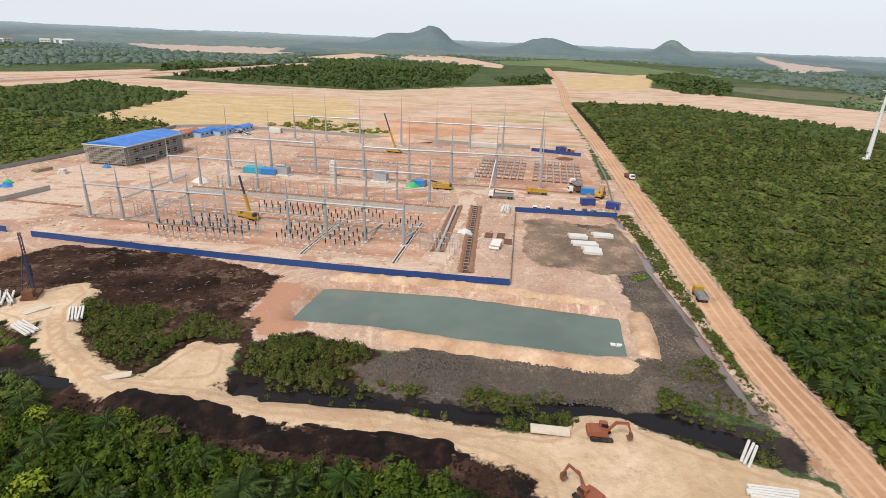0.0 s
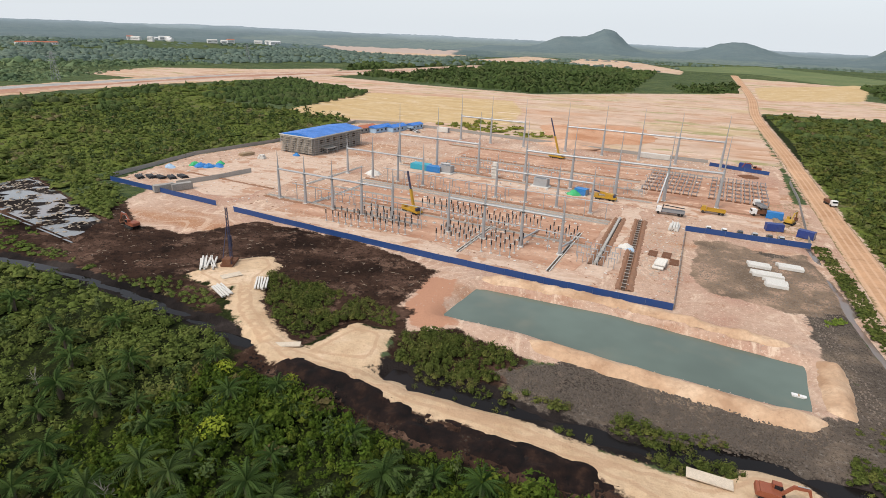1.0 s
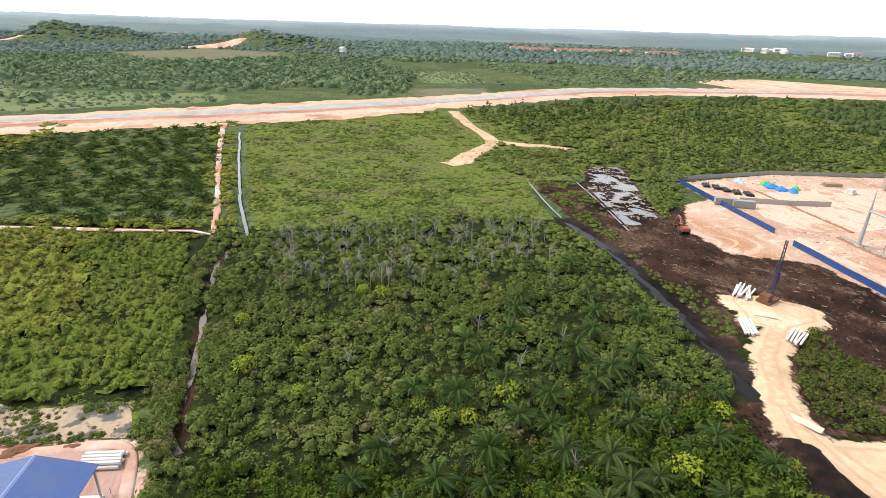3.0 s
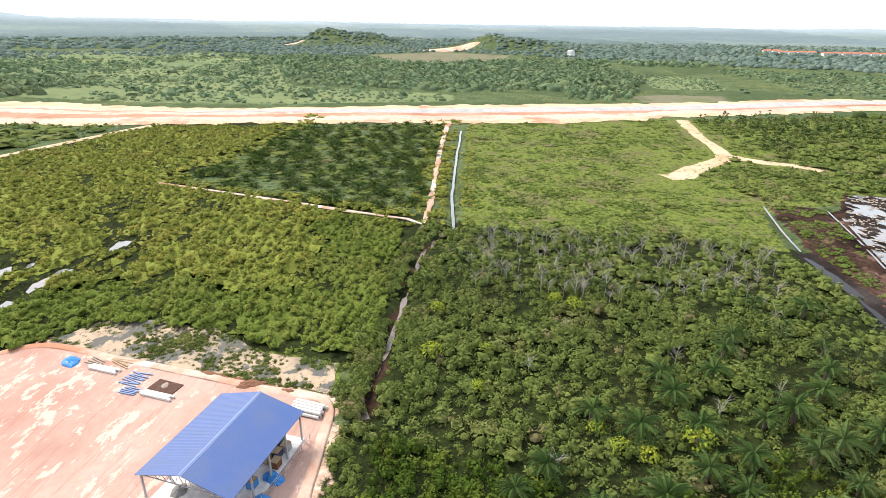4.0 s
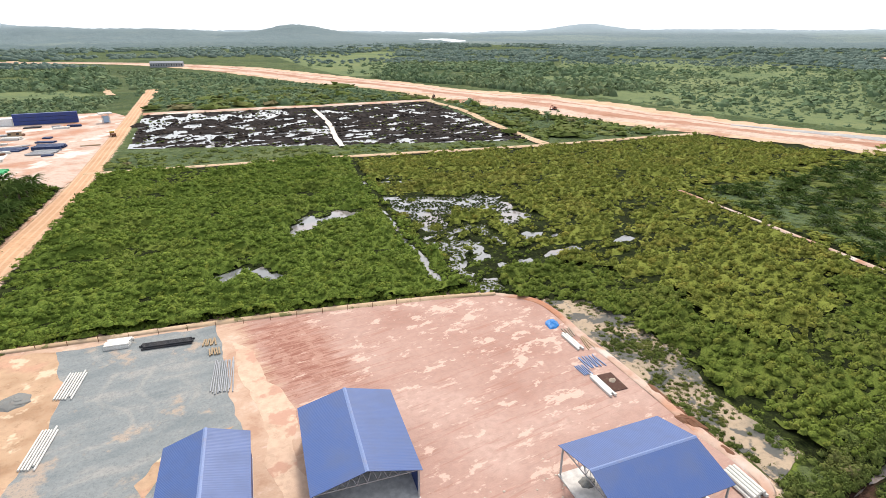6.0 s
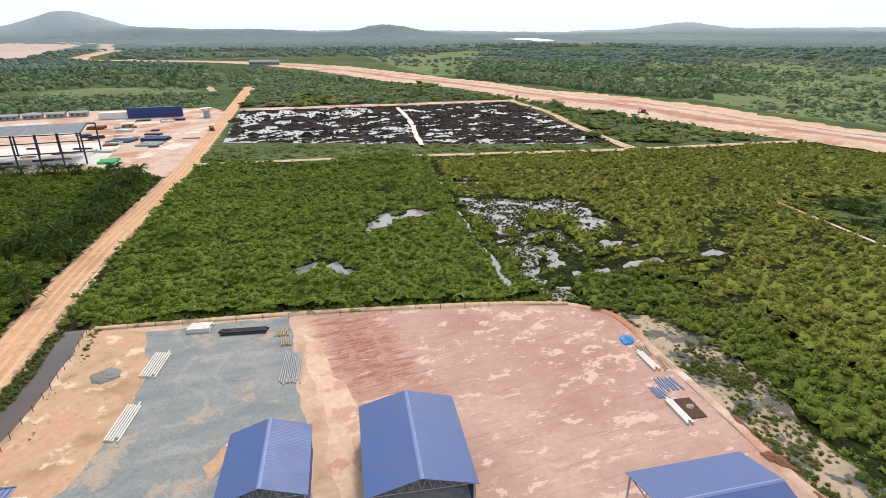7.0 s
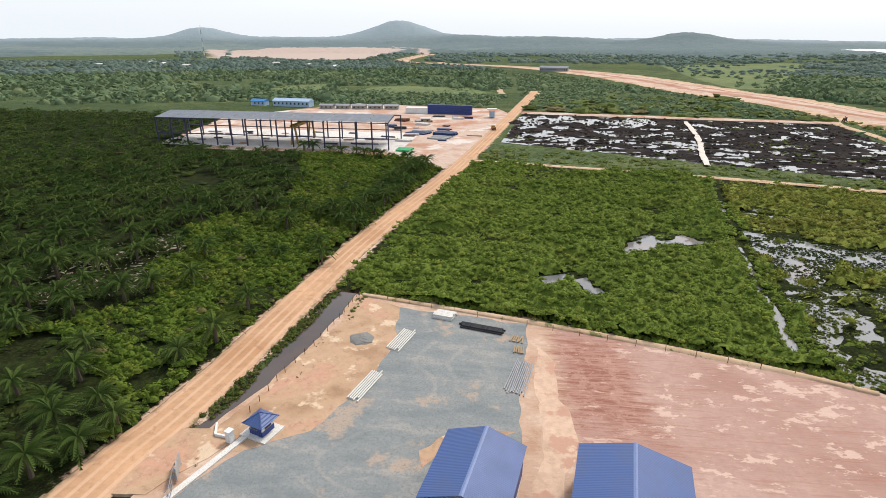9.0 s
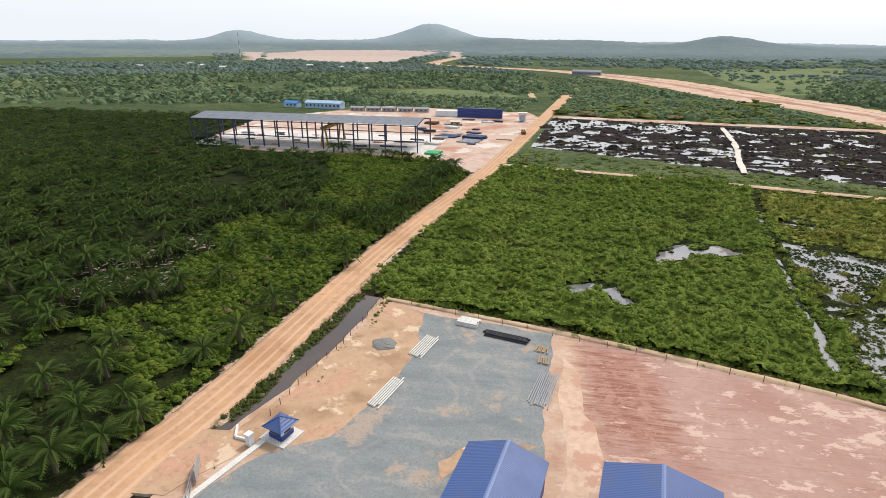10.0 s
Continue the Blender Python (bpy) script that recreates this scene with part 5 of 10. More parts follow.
def bush_template(rng, leaves, size, flat=0.75, core=0.0, sides=6):
    """Leaf sprays over a dome of radius 1, with a low inner mass: arrays of triangles."""
    v, f = [], []
    if core:
        for zz, rr, n in ((0.0, 1.0, sides), (0.55, 0.75, sides)):
            v += [np.array([math.cos(6.283 * k / n + zz) * rr, math.sin(6.283 * k / n + zz) * rr, zz * flat]) * core * rng.uniform(0.85, 1.1) for k in range(n)]
        v.append(np.array([0, 0, flat * 0.95 * core]))
        f += [q for k in range(sides) for q in ((k, (k + 1) % sides, sides + k), ((k + 1) % sides, sides + (k + 1) % sides, sides + k), (sides + k, sides + (k + 1) % sides, 2 * sides))]
    for k in range(leaves):
        t, u = rng.random() * 2 * math.pi, rng.random() ** 0.6
        el = math.asin(min(1.0, u))
        c = np.array([math.cos(t) * math.cos(el), math.sin(t) * math.cos(el), math.sin(el) * flat])
        c = c * (0.76 + 0.3 * rng.random())
        out = c / (np.linalg.norm(c) + 1e-6)
        side = np.cross(out, rng.normal(size=3))
        side /= np.linalg.norm(side) + 1e-6
        up = np.cross(side, out) * 0.9 + out * rng.uniform(-0.1, 0.8)
        s = size * rng.uniform(0.6, 1.3)
        i = len(v)
        v += [c - up * s * 0.6, c + side * s * 0.5, c + up * s, c - side * s * 0.5]
        f += [(i, i + 1, i + 2), (i, i + 2, i + 3)]
    return np.array(v), np.array(f)


def soup(name, templates, pos, scale, mat, label, category, rng):
    """Many small plants of one kind, joined into one mesh of stuff."""
    which = rng.integers(0, len(templates), len(pos))
    vs, fs, tone, base = [], [], [], 0
    for k, (tv, tf) in enumerate(templates):
        sel = np.where(which == k)[0]
        if not len(sel):
            continue
        v = np.einsum("nij,vj->nvi", rnd_rot(len(sel), rng), tv) * scale[sel][:, None, :] + pos[sel][:, None, :]
        vs.append(v.reshape(-1, 3))
        fs.append((tf[None] + (np.arange(len(sel)) * len(tv))[:, None, None] + base).reshape(-1, 3))
        base += len(sel) * len(tv)
        tone.append(np.repeat(rng.random(len(sel)), len(tv)))
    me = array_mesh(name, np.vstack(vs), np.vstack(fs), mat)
    add_attr(me, "tone", np.concatenate(tone))
    return tagged(new(name, me), label, category, "", "stuff")


ROADS = ((ROAD_E, 5.6), ([(-375, -118), (-205, -127), (-203, -128), (-188, -70), (-176, -25), (-181, -19), (-280, -26), (-375, -31)], 1.2), (ROAD_S, 5.3), (HIGHWAY, 44), (CREEK, 2.6), (DITCH_B, 2.0), ([(-1450, 600), (-1385, 720), (-1355, 1070)], 40), ([(-1640, 1585), (-1650, 1800), (-1445, 1750), (-1350, 2006)], 45), (DITCH_S, 4.9), (DITCH_N, 3.2), (DITCH_E, 2.2), (DRAIN_S, 3.6), (CREEK_S, 1.6), (WHITE_DITCH, 1.9),
         ([(2, -284), (-115, -257), (-215, -229), (-345, -200)], 3.5), ([(-221, -228), (-237, -300), (-257, -371), (-264, -434)], 5.5),
         ([(-203, -128), (-188, -70), (-175, -25), (-180, -14), (-280, -24), (-375, -30)], 3.0), ([(-412, 130), (-297, 118), (-252, 84), (-247, 76)], 5.5), ([(-297, 118), (-270, 152)], 5.0))
BARE = (PINK, MID, LEFT, SOUTHPAD, SITE, FRONT, YARD, SAND_PAD, SAND_SIDE, SAND_EAST, POND)


def keep_clear(x, y, margin=0.0):
    ok = np.ones(len(x), bool)
    for pts, w in ROADS:
        ok &= line_dist(x, y, pts) > w + margin
    ok &= line_dist(x, y, SAND_TRACK) > 4.6 + margin
    for poly in BARE:
        ok &= sdist(x, y, poly) > 0.8 + margin
    return ok


def scatter(poly, spacing, rng, margin=0.0, clear=True):
    p = np.array(poly)
    lo, hi = p.min(0), p.max(0)
    x, y = np.meshgrid(np.arange(lo[0], hi[0], spacing), np.arange(lo[1], hi[1], spacing))
    x = (x + rng.uniform(-0.5, 0.5, x.shape) * spacing).ravel()
    y = (y + rng.uniform(-0.5, 0.5, y.shape) * spacing).ravel()
    ok = inside(x, y, poly)
    x, y = x[ok], y[ok]
    if clear:
        ok = keep_clear(x, y, margin)
        x, y = x[ok], y[ok]
    return x, y


def at_ground(x, y, lift=0.0):
    return np.column_stack([x, y, ground_fields(x, y)[0] + lift])


rng = np.random.default_rng(5)
BUSH = [bush_template(rng, 38, 0.23, 0.85, 0.72) for _ in range(10)]
SHRUB = [bush_template(rng, 26 + 3 * k, 0.27 - 0.008 * k, 0.8 + 0.05 * k, 0.6) for k in range(10)]
BUSH_MID = [bush_template(rng, 12, 0.37, 0.85, 0.78) for _ in range(10)]
SPRAY = [bush_template(rng, 13, 0.33, 0.85, 0.72, 5) for _ in range(10)]
FERNY = [bush_template(rng, 24, 0.26, 0.85, 0.62, 5) for _ in range(10)]
BUSH_FAR = [bush_template(rng, 8, 0.45, 0.85, 0.82, 5) for _ in range(8)]


def bushes(name, poly, spacing, radius, height, mat, label, category="shrubs", templates=None, far=150.0, keep=None, mounds=6.0, clear=True, gap=0.27, roll=2.6):
    """Shrubs packed over an area: fuller ones near, simpler ones far off."""
    x, y = scatter(poly, spacing, rng, 0.0, clear)
    if keep is not None:
        ok = keep(x, y)
        x, y = x[ok], y[ok]
    d = np.hypot(x + 8, y)
    thin = (d < far) | (rng.random(len(x)) < (far / d) ** 1.7)
    x, y, d = x[thin], y[thin], d[thin]
    mound = fbm(x, y, mounds, 61, 3)
    ok = mound + rng.uniform(-0.05, 0.05, len(x)) > gap
    x, y, d, mound = x[ok], y[ok], d[ok], mound[ok]
    k = 0.35 + 1.25 * mound
    r = radius * k * rng.uniform(0.65, 1.25, len(x)) * np.where(rng.random(len(x)) > 0.95, 1.55, 1.0) * np.maximum(1.0, (d / far) ** 0.8)
    h = height * k * rng.uniform(0.7, 1.35, len(x)) * np.maximum(1.0, (d / far) ** 0.25)
    sc = np.column_stack([r, r, h])
    near = d < far
    lift = np.clip(mound - 0.42, 0, 1) * roll * height - 0.1
    if near.any():
        soup(name, templates or BUSH, at_ground(x[near], y[near], lift[near]), sc[near], mat, label, category, rng)
    if (~near).any():
        soup(name, BUSH_FAR, at_ground(x[~near], y[~near], lift[~near]), sc[~near], mat, label, category, rng)


def no_swamp(x, y):
    ok = ~(inside(x, y, SWAMP_N) & (fbm(x, y, 2.6, 41, 3) < 0.42)) & ~(inside(x, y, SWAMP_W) & (swamp_field(x, y) < 0.5))
    return ok & (pool_field(x, y) > 0.4)


def rolling(x, y, size):
    """Rolling mounds of a closed marsh canopy, drawn out along x, with sharp creases between them."""
    a = fbm(x * 0.62, y * 1.25, size, 61, 3)
    b = 1 - np.abs(2 * fbm(x * 0.8, y * 1.2, size * 0.55, 63, 2) - 1)
    return 0.62 * a + 0.38 * (b - 0.25)


def shore(x, y):
    """From nought at open water to one well inside the shrubs."""
    return smooth(np.minimum(pool_field(x, y), np.where(sdist(x, y, SWAMP_W) < 4, swamp_field(x, y), 9.0)), 0.2, 4.0)


def canopy(name, poly, step, height, size, mat, label, cover, rough, only=lambda x, y: x < 1e9):
    """The closed leaf canopy of a marsh: an uneven skin of foliage over its mounds, open over water and creases, with leaf sprays standing out of it."""
    p = np.array(poly)
    gx_, gy_ = np.arange(p[:, 0].min(), p[:, 0].max(), step), np.arange(p[:, 1].min(), p[:, 1].max(), step)
    x, y = np.meshgrid(gx_, gy_)
    shape = x.shape
    x = (x + rng.uniform(-0.35, 0.35, shape) * step).ravel()
    y = (y + rng.uniform(-0.35, 0.35, shape) * step).ravel()
    m, tone = rolling(x, y, size), fbm(x, y, 3.0, 68, 2)
    ok = inside(x, y, poly) & keep_clear(x, y, 0.6) & no_swamp(x, y) & only(x, y)
    m = 0.3 + (m - 0.3) * shore(x, y)
    z = ground_fields(x, y)[0] + height * (4.6 * np.clip(m - 0.35, 0, 0.6)) + rng.uniform(-0.12, 0.12, len(x)) - 0.4
    n, k = shape[1], shape[0]
    i, j = np.meshgrid(np.arange(n - 1), np.arange(k - 1))
    a = (j * n + i).ravel()
    f = np.column_stack([a, a + 1, a + n + 1, a + n])
    f = f[ok[f].all(1)]
    used, f = np.unique(f, return_inverse=True)
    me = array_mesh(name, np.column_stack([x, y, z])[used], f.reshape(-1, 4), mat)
    add_attr(me, "tone", np.clip(tone[used] + rng.uniform(-0.12, 0.12, len(used)), 0, 1))
    tagged(new(name, me), label, "shrubs", "", "stuff")
    # leaf sprays out of the skin
    bx, by = scatter(poly, cover, rng)
    ok = no_swamp(bx, by) & only(bx, by)
    bx, by = bx[ok], by[ok]
    bm = rolling(bx, by, size)
    low = shore(bx, by)
    keep = bm + rng.uniform(-0.03, 0.03, len(bx)) > 0.31
    bx, by, bm, low = bx[keep], by[keep], bm[keep], low[keep]
    r = rough * rng.uniform(0.65, 1.25, len(bx)) * (0.55 + 1.0 * bm) * (0.35 + 0.65 * low)
    bm = 0.3 + (bm - 0.3) * low
    z = ground_fields(bx, by)[0] + height * (4.6 * np.clip(bm - 0.35, 0, 0.6)) - 0.1 + rng.uniform(-0.2, 0.25, len(bx))
    soup(name, SPRAY, np.column_stack([bx, by, z]), np.column_stack([r * 1.25, r * 0.95, r * 0.9]), mat, label, "shrubs", rng)


def near_green(x, y):
    return line_dist(x, y, [(-175, -20), (-98, -24), (-100, -80), (-92, -92)]) + 30 * (fbm(x, y, 18.0, 66, 3) - 0.5) < 24


canopy("marsh_shrubs", GREEN1, 1.0, 2.1, 11.0, M_MARSH, "dense bright green marsh shrubs in rolling mounds", 1.75, 1.0)
canopy("marsh_shrubs", OLIVE, 1.35, 1.25, 6.5, M_OLIVE, "olive-green low marsh shrubs and ferns", 2.2, 1.15, lambda x, y: ~near_green(x, y))
canopy("marsh_shrubs", OLIVE, 1.1, 1.0, 6.5, M_CREEKMARSH, "mid-green low marsh shrubs beside a creek", 1.9, 1.05, near_green)
bushes("marsh_shrubs", strip_poly([(20, -126.5), (-28, -114.6), (-67, -102.4), (-84, -95.5)], 2.2), 1.0, 0.75, 0.7, M_MARSH, "green shrubs along the yard bank", clear=False, keep=lambda x, y: (sdist(x, y, YARD) > 0.9) & (line_dist(x, y, DRAIN_S) > 2.4) & (line_dist(x, y, STREAM) > 1.5), gap=0.1)
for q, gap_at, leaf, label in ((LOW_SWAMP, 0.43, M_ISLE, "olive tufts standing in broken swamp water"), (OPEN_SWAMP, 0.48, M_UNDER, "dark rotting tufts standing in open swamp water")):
    tx, ty = scatter(grow(q, 1.0), 0.8, rng, 0.0, False)
    ok = (fbm(tx, ty, 5.0, 46, 3) + 0.08 * smooth(tx, -118, -95) + rng.uniform(-0.08, 0.08, len(tx)) > gap_at) & (swamp_field(tx, ty) < 1.2)
    tx, ty = tx[ok], ty[ok]
    r = rng.uniform(0.2, 0.75, len(tx))
    soup("swamp_tufts", BUSH_FAR, np.column_stack([tx, ty, np.full(len(tx), -0.06)]), np.column_stack([r, r, r * 0.7]), leaf, label, "tufts", rng)
bushes("marsh_shrubs", strip_poly(STREAM, 5.0), 1.3, 1.0, 0.8, M_MARSH, "green shrubs along a marsh stream", clear=False, templates=SPRAY, keep=lambda x, y: (pool_field(x, y) > 0.5) & (swamp_field(x, y) > 0.4), gap=0.2)
for bx, by, isle_r in ((-94, -158, 2.4), (-93, -146, 2.6), (-114, -155, 2.2), (-97, -141, 2.8), (-86, -139, 3.0), (-111, -142, 2.4), (-104, -158, 1.5), (-117, -137, 2.0), (-90, -171, 1.6), (-105, -173, 1.9), (-127, -150, 1.3), (-122, -160, 1.0), (-131, -136, 1.2)):
    iv, jf = bush_template(rng, 110, 0.2, 0.5, 0.93)
    isle = array_mesh("marsh_island", iv * isle_r, jf, M_OLIVE)
    add_attr(isle, "tone", np.full(len(iv), rng.uniform(0.5, 0.8)))
    tagged(new("marsh_island", isle), "rounded olive shrub island standing in swamp water", "shrub island", "marsh islands").location = (bx, by, -0.1)
for pool in (POOL_A, POOL_B, POOL_C):
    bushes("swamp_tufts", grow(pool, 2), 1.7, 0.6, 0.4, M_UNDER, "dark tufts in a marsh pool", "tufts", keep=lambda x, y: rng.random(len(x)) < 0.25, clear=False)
bushes("marsh_shrubs", [(-97, -38), (-92, -20), (-130, -21), (-80, -13), (-40, -12), (-20, -8), (-60, -17), (-83, -19), (-88, -22)], 1.4, 1.1, 1.1, M_OLIVESCRUB, "green weeds along the yard edge")
def dry_side(x, y):
    return x + 40 * (fbm(x, y, 25.0, 23, 3) - 0.5) < -72


bushes("scrub", SCRUB_W, 1.8, 1.4, 1.6, M_SCRUB, "tangled dark green scrub with ferns and saplings", far=115, templates=SHRUB, keep=lambda x, y: ~dry_side(x, y))
bushes("scrub", SCRUB_W, 2.15, 1.5, 1.3, M_OLIVESCRUB, "paler olive scrub among bare grey saplings", far=130, keep=dry_side, templates=SHRUB)
bushes("field_tufts", FIELD_W, 2.0, 0.75, 0.45, M_FIELDTUFT, "low grass tufts on a cleared peat field", keep=lambda x, y: fbm(x, y, 26.0, 25, 3) > 0.42)
bushes("scrub", SCRUB_NW, 3.5, 1.9, 1.7, M_OLIVESCRUB, "dense green scrub below a tree line", far=230, templates=BUSH_FAR)
def fern_heath(x, y):
    return y + 60 * (fbm(x, y, 40.0, 24, 3) - 0.5) > 122


bushes("scrub", SCRUB_E, 2.2, 1.55, 1.9, M_SCRUB, "dense dark scrub beside the haul road", far=130, templates=BUSH_MID, keep=lambda x, y: ~fern_heath(x, y) & (x < 190))
bushes("scrub", SCRUB_E, 2.5, 1.45, 1.35, M_ISLE, "low olive fern heath beside the haul road", far=210, templates=BUSH_MID, keep=fern_heath)
bushes("marsh_shrubs", BUSH_ISLE, 1.2, 0.95, 0.95, M_ISLE, "low green bushes on black peat", templates=SHRUB, gap=0.31)
bushes("marsh_shrubs", BUSH_ISLE_B, 1.25, 1.05, 1.3, M_ISLE, "leafy green bushes on black peat", templates=SHRUB, gap=0.31)
bushes("marsh_shrubs", BUSH_WEST, 1.5, 0.95, 0.8, M_OLIVESCRUB, "low olive bushes between creek and sand", keep=lambda x, y: fbm(x, y, 9.0, 27, 3) > 0.37)
bushes("reeds", REED, 1.05, 0.65, 0.4, M_ISLE, "sparse low reeds in wet sand", keep=lambda x, y: (fbm(x, y, 5.0, 3) + 0.20 * smooth(y, -76, -52) - 0.25 * smooth(y, -40, -30) * smooth(-x, 86, 90) > 0.44) & (sdist(x, y, YARD) > 1.5))
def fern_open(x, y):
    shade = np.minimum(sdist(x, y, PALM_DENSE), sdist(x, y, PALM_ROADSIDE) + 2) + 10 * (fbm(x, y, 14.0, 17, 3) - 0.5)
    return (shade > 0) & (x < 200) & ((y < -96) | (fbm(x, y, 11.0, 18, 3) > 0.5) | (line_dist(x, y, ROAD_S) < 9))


canopy("plantation_undergrowth", [p for p in PALM_SE if p[0] < 60] + [(100, -320), (110, -180), (110, -20)], 1.2, 1.0, 6.0, M_FERN, "bright ferns between road and oil palms", 1.75, 1.15, fern_open)
# below dense palms the leaf colour itself carries their shade
bushes("plantation_undergrowth", PALM_SE, 3.2, 1.5, 0.6, M_UNDER, "undergrowth below oil palms, its leaf colour darkened for shade", templates=BUSH_FAR, far=160, keep=lambda x, y: ~fern_open(x, y), gap=0.52)
bushes("plantation_undergrowth", PALM_W, 2.6, 1.5, 0.7, M_OLIVESCRUB, "undergrowth of an oil palm block", far=120)
bushes("verge_bushes", strip_poly(DITCH_E, 5.5), 0.75, 0.7, 0.5, M_ISLE, "olive grass and weeds along a roadside drain", clear=False, templates=FERNY, gap=0.1, keep=lambda x, y: (line_dist(x, y, DITCH_E) > 1.4) & (line_dist(x, y, ROAD_E) > 5.0) & (x > np.interp(y, [82, 119, 161, 200], [56.5, 58, 60.5, 62.5])) & (fbm(x, y, 7.0, 14) > 0.22))
bushes("verge_bushes", strip_poly(DRAIN_S, 5.0), 0.8, 0.5, 0.45, M_ISLE, "grass and weeds along a drain", clear=False,
       keep=lambda x, y: (line_dist(x, y, DRAIN_S) > 2.5) & (line_dist(x, y, ROAD_S) > 4.6) & (sdist(x, y, YARD) > -0.8) & (y < -74))
bushes("ditch_bushes", strip_poly(DITCH_N, 5.0), 1.1, 0.85, 0.8, M_ISLE, "bushes beside a black water ditch", clear=False, templates=SHRUB, keep=lambda x, y: (fbm(x, y, 9.0, 8) > 0.5) & (line_dist(x, y, DITCH_N) > 0.6) & (line_dist(x, y, SAND_TRACK) > 4.2))
for k, (gx0, gy0, gr) in enumerate(((31, 151, 4), (52, 141, 5), (47, 137, 4), (58, 100, 3))):
    bushes("grass_patch", [(gx0 + gr * math.cos(t), gy0 + gr * 0.6 * math.sin(t)) for t in (0, 1, 2, 3, 4, 5)], 1.2, 0.8, 0.6, M_MARSH, "small green grass patch on bare ground", "grass", keep=lambda x, y: x < 1e9)
bushes("ditch_bushes", [(43, 97), (54, 99), (57, 78), (50, 75), (38, 81)], 1.3, 0.8, 0.7, M_ISLE, "olive weeds at the corner of a rubble field", clear=False, keep=lambda x, y: (fbm(x, y, 8.0, 16) > 0.44) & (line_dist(x, y, DITCH_N) > 2.2) & (line_dist(x, y, DITCH_E) > 1.4))
bushes("rear_bushes", [(-134, 385), (-106, 420), (-55, 392), (-40, 362), (-72, 366)], 2.4, 1.4, 1.0, M_OLIVE, "olive scrub patch behind the site", keep=lambda x, y: fbm(x, y, 20.0, 9) > 0.4)
bushes("creek_bushes", strip_poly(CREEK_S, 7.0), 1.4, 1.1, 1.1, M_OLIVESCRUB, "leafy weeds along a creek", clear=False, keep=lambda x, y: (line_dist(x, y, CREEK_S) > 0.9) & (sdist(x, y, YARD) > 0.5))
bushes("ditch_weeds", strip_poly(WHITE_DITCH, 8.0), 1.8, 0.8, 0.45, M_OLIVE, "low weeds along a ditch", keep=lambda x, y: (y > -22) & (line_dist(x, y, WHITE_DITCH) > 2.6), clear=False)
bushes("scrub", [(-214, 105), (-165, 98), (-140, 99), (-150, 108), (-207, 121)], 1.4, 0.8, 0.5, M_FIELDTUFT, "low olive scrub on wet peat between ditches", keep=lambda x, y: (line_dist(x, y, DITCH_A) > 2.0) & (line_dist(x, y, DITCH_B) > 1.6) & (fbm(x, y, 9.0, 26, 3) > 0.38))
bushes("field_scrub", FIELD_W, 2.4, 0.95, 0.34, M_FIELDTUFT, "low green scrub over a cleared peat field", far=150, templates=BUSH_FAR, gap=0.3, keep=lambda x, y: fbm(x, y, 60.0, 28, 3) - 0.25 * smooth(-y, -45, 20) > 0.27)
bushes("field_scrub", [(-410, 124), (-300, 114), (-256, 92), (-215, 104), (-235, 158), (-285, 150), (-412, 140)], 2.6, 1.3, 0.8, M_OLIVESCRUB, "green scrub round an earth track", far=150, templates=BUSH_FAR, gap=0.3)
bushes("scrub", [(-260, 150), (-235, 155), (-232, 140), (-212, 124), (-214, 104), (-255, 98), (-285, 140)], 1.9, 1.3, 1.1, M_OLIVESCRUB, "green scrub beside a swamp")
bushes("scrub", [(-154, 127), (-170, 148), (-197, 166), (-206, 176), (-228, 160), (-190, 141)], 1.8, 1.3, 1.1, M_OLIVESCRUB, "green scrub beside the hoarding")
bushes("ditch_weeds", strip_poly(DRAIN_S, 5.6), 1.1, 0.55, 0.4, M_FIELDTUFT, "dry weeds on a drain bank", clear=False,
       keep=lambda x, y: (line_dist(x, y, DRAIN_S) > 2.6) & (line_dist(x, y, ROAD_S) > 5.0) & (y < -60) & (fbm(x, y, 6.0, 15) > 0.45))
bushes("scrub", [(-218, -238), (-232, -320), (-262, -432), (-292, -452), (-330, -400), (-352, -212)], 3.6, 2.3, 1.7, M_OLIVESCRUB, "scrub between a track and the highway", far=120)
bushes("scrub", [(-28, -478), (-150, -466), (-262, -446), (-288, -480), (-270, -640), (-160, -640), (-40, -560)], 5.5, 3.0, 2.0, M_OLIVESCRUB, "scrub beyond the peat ponds", far=120)
TRACK_W = [(-203, -128), (-188, -70), (-176, -25), (-181, -19), (-280, -26), (-375, -31)]
bushes("track_weeds", strip_poly(TRACK_W, 8.0), 2.0, 1.3, 0.9, M_OLIVE, "weeds along an earth track", clear=False, keep=lambda x, y: (line_dist(x, y, TRACK_W) > 1.6) & (line_dist(x, y, WHITE_DITCH) > 2.2))
bushes("track_weeds", strip_poly([(-375, -118), (-205, -127)], 7.0), 2.2, 1.4, 0.9, M_OLIVE, "weeds along an earth track", clear=False)
bushes("pond_tufts", POND_S, 5.0, 1.1, 0.5, M_ISLE, "olive tufts on flooded peat", "tufts", templates=BUSH_FAR, far=600, keep=lambda x, y: fbm(x, y, 30.0, 29, 3) > 0.52, clear=False)
bushes("dike_bushes", [(0, -290), (-115, -263), (-215, -236), (-222, -246), (-124, -280), (-18, -322)], 2.6, 1.3, 0.7, M_OLIVESCRUB, "weeds and bushes on a dike")


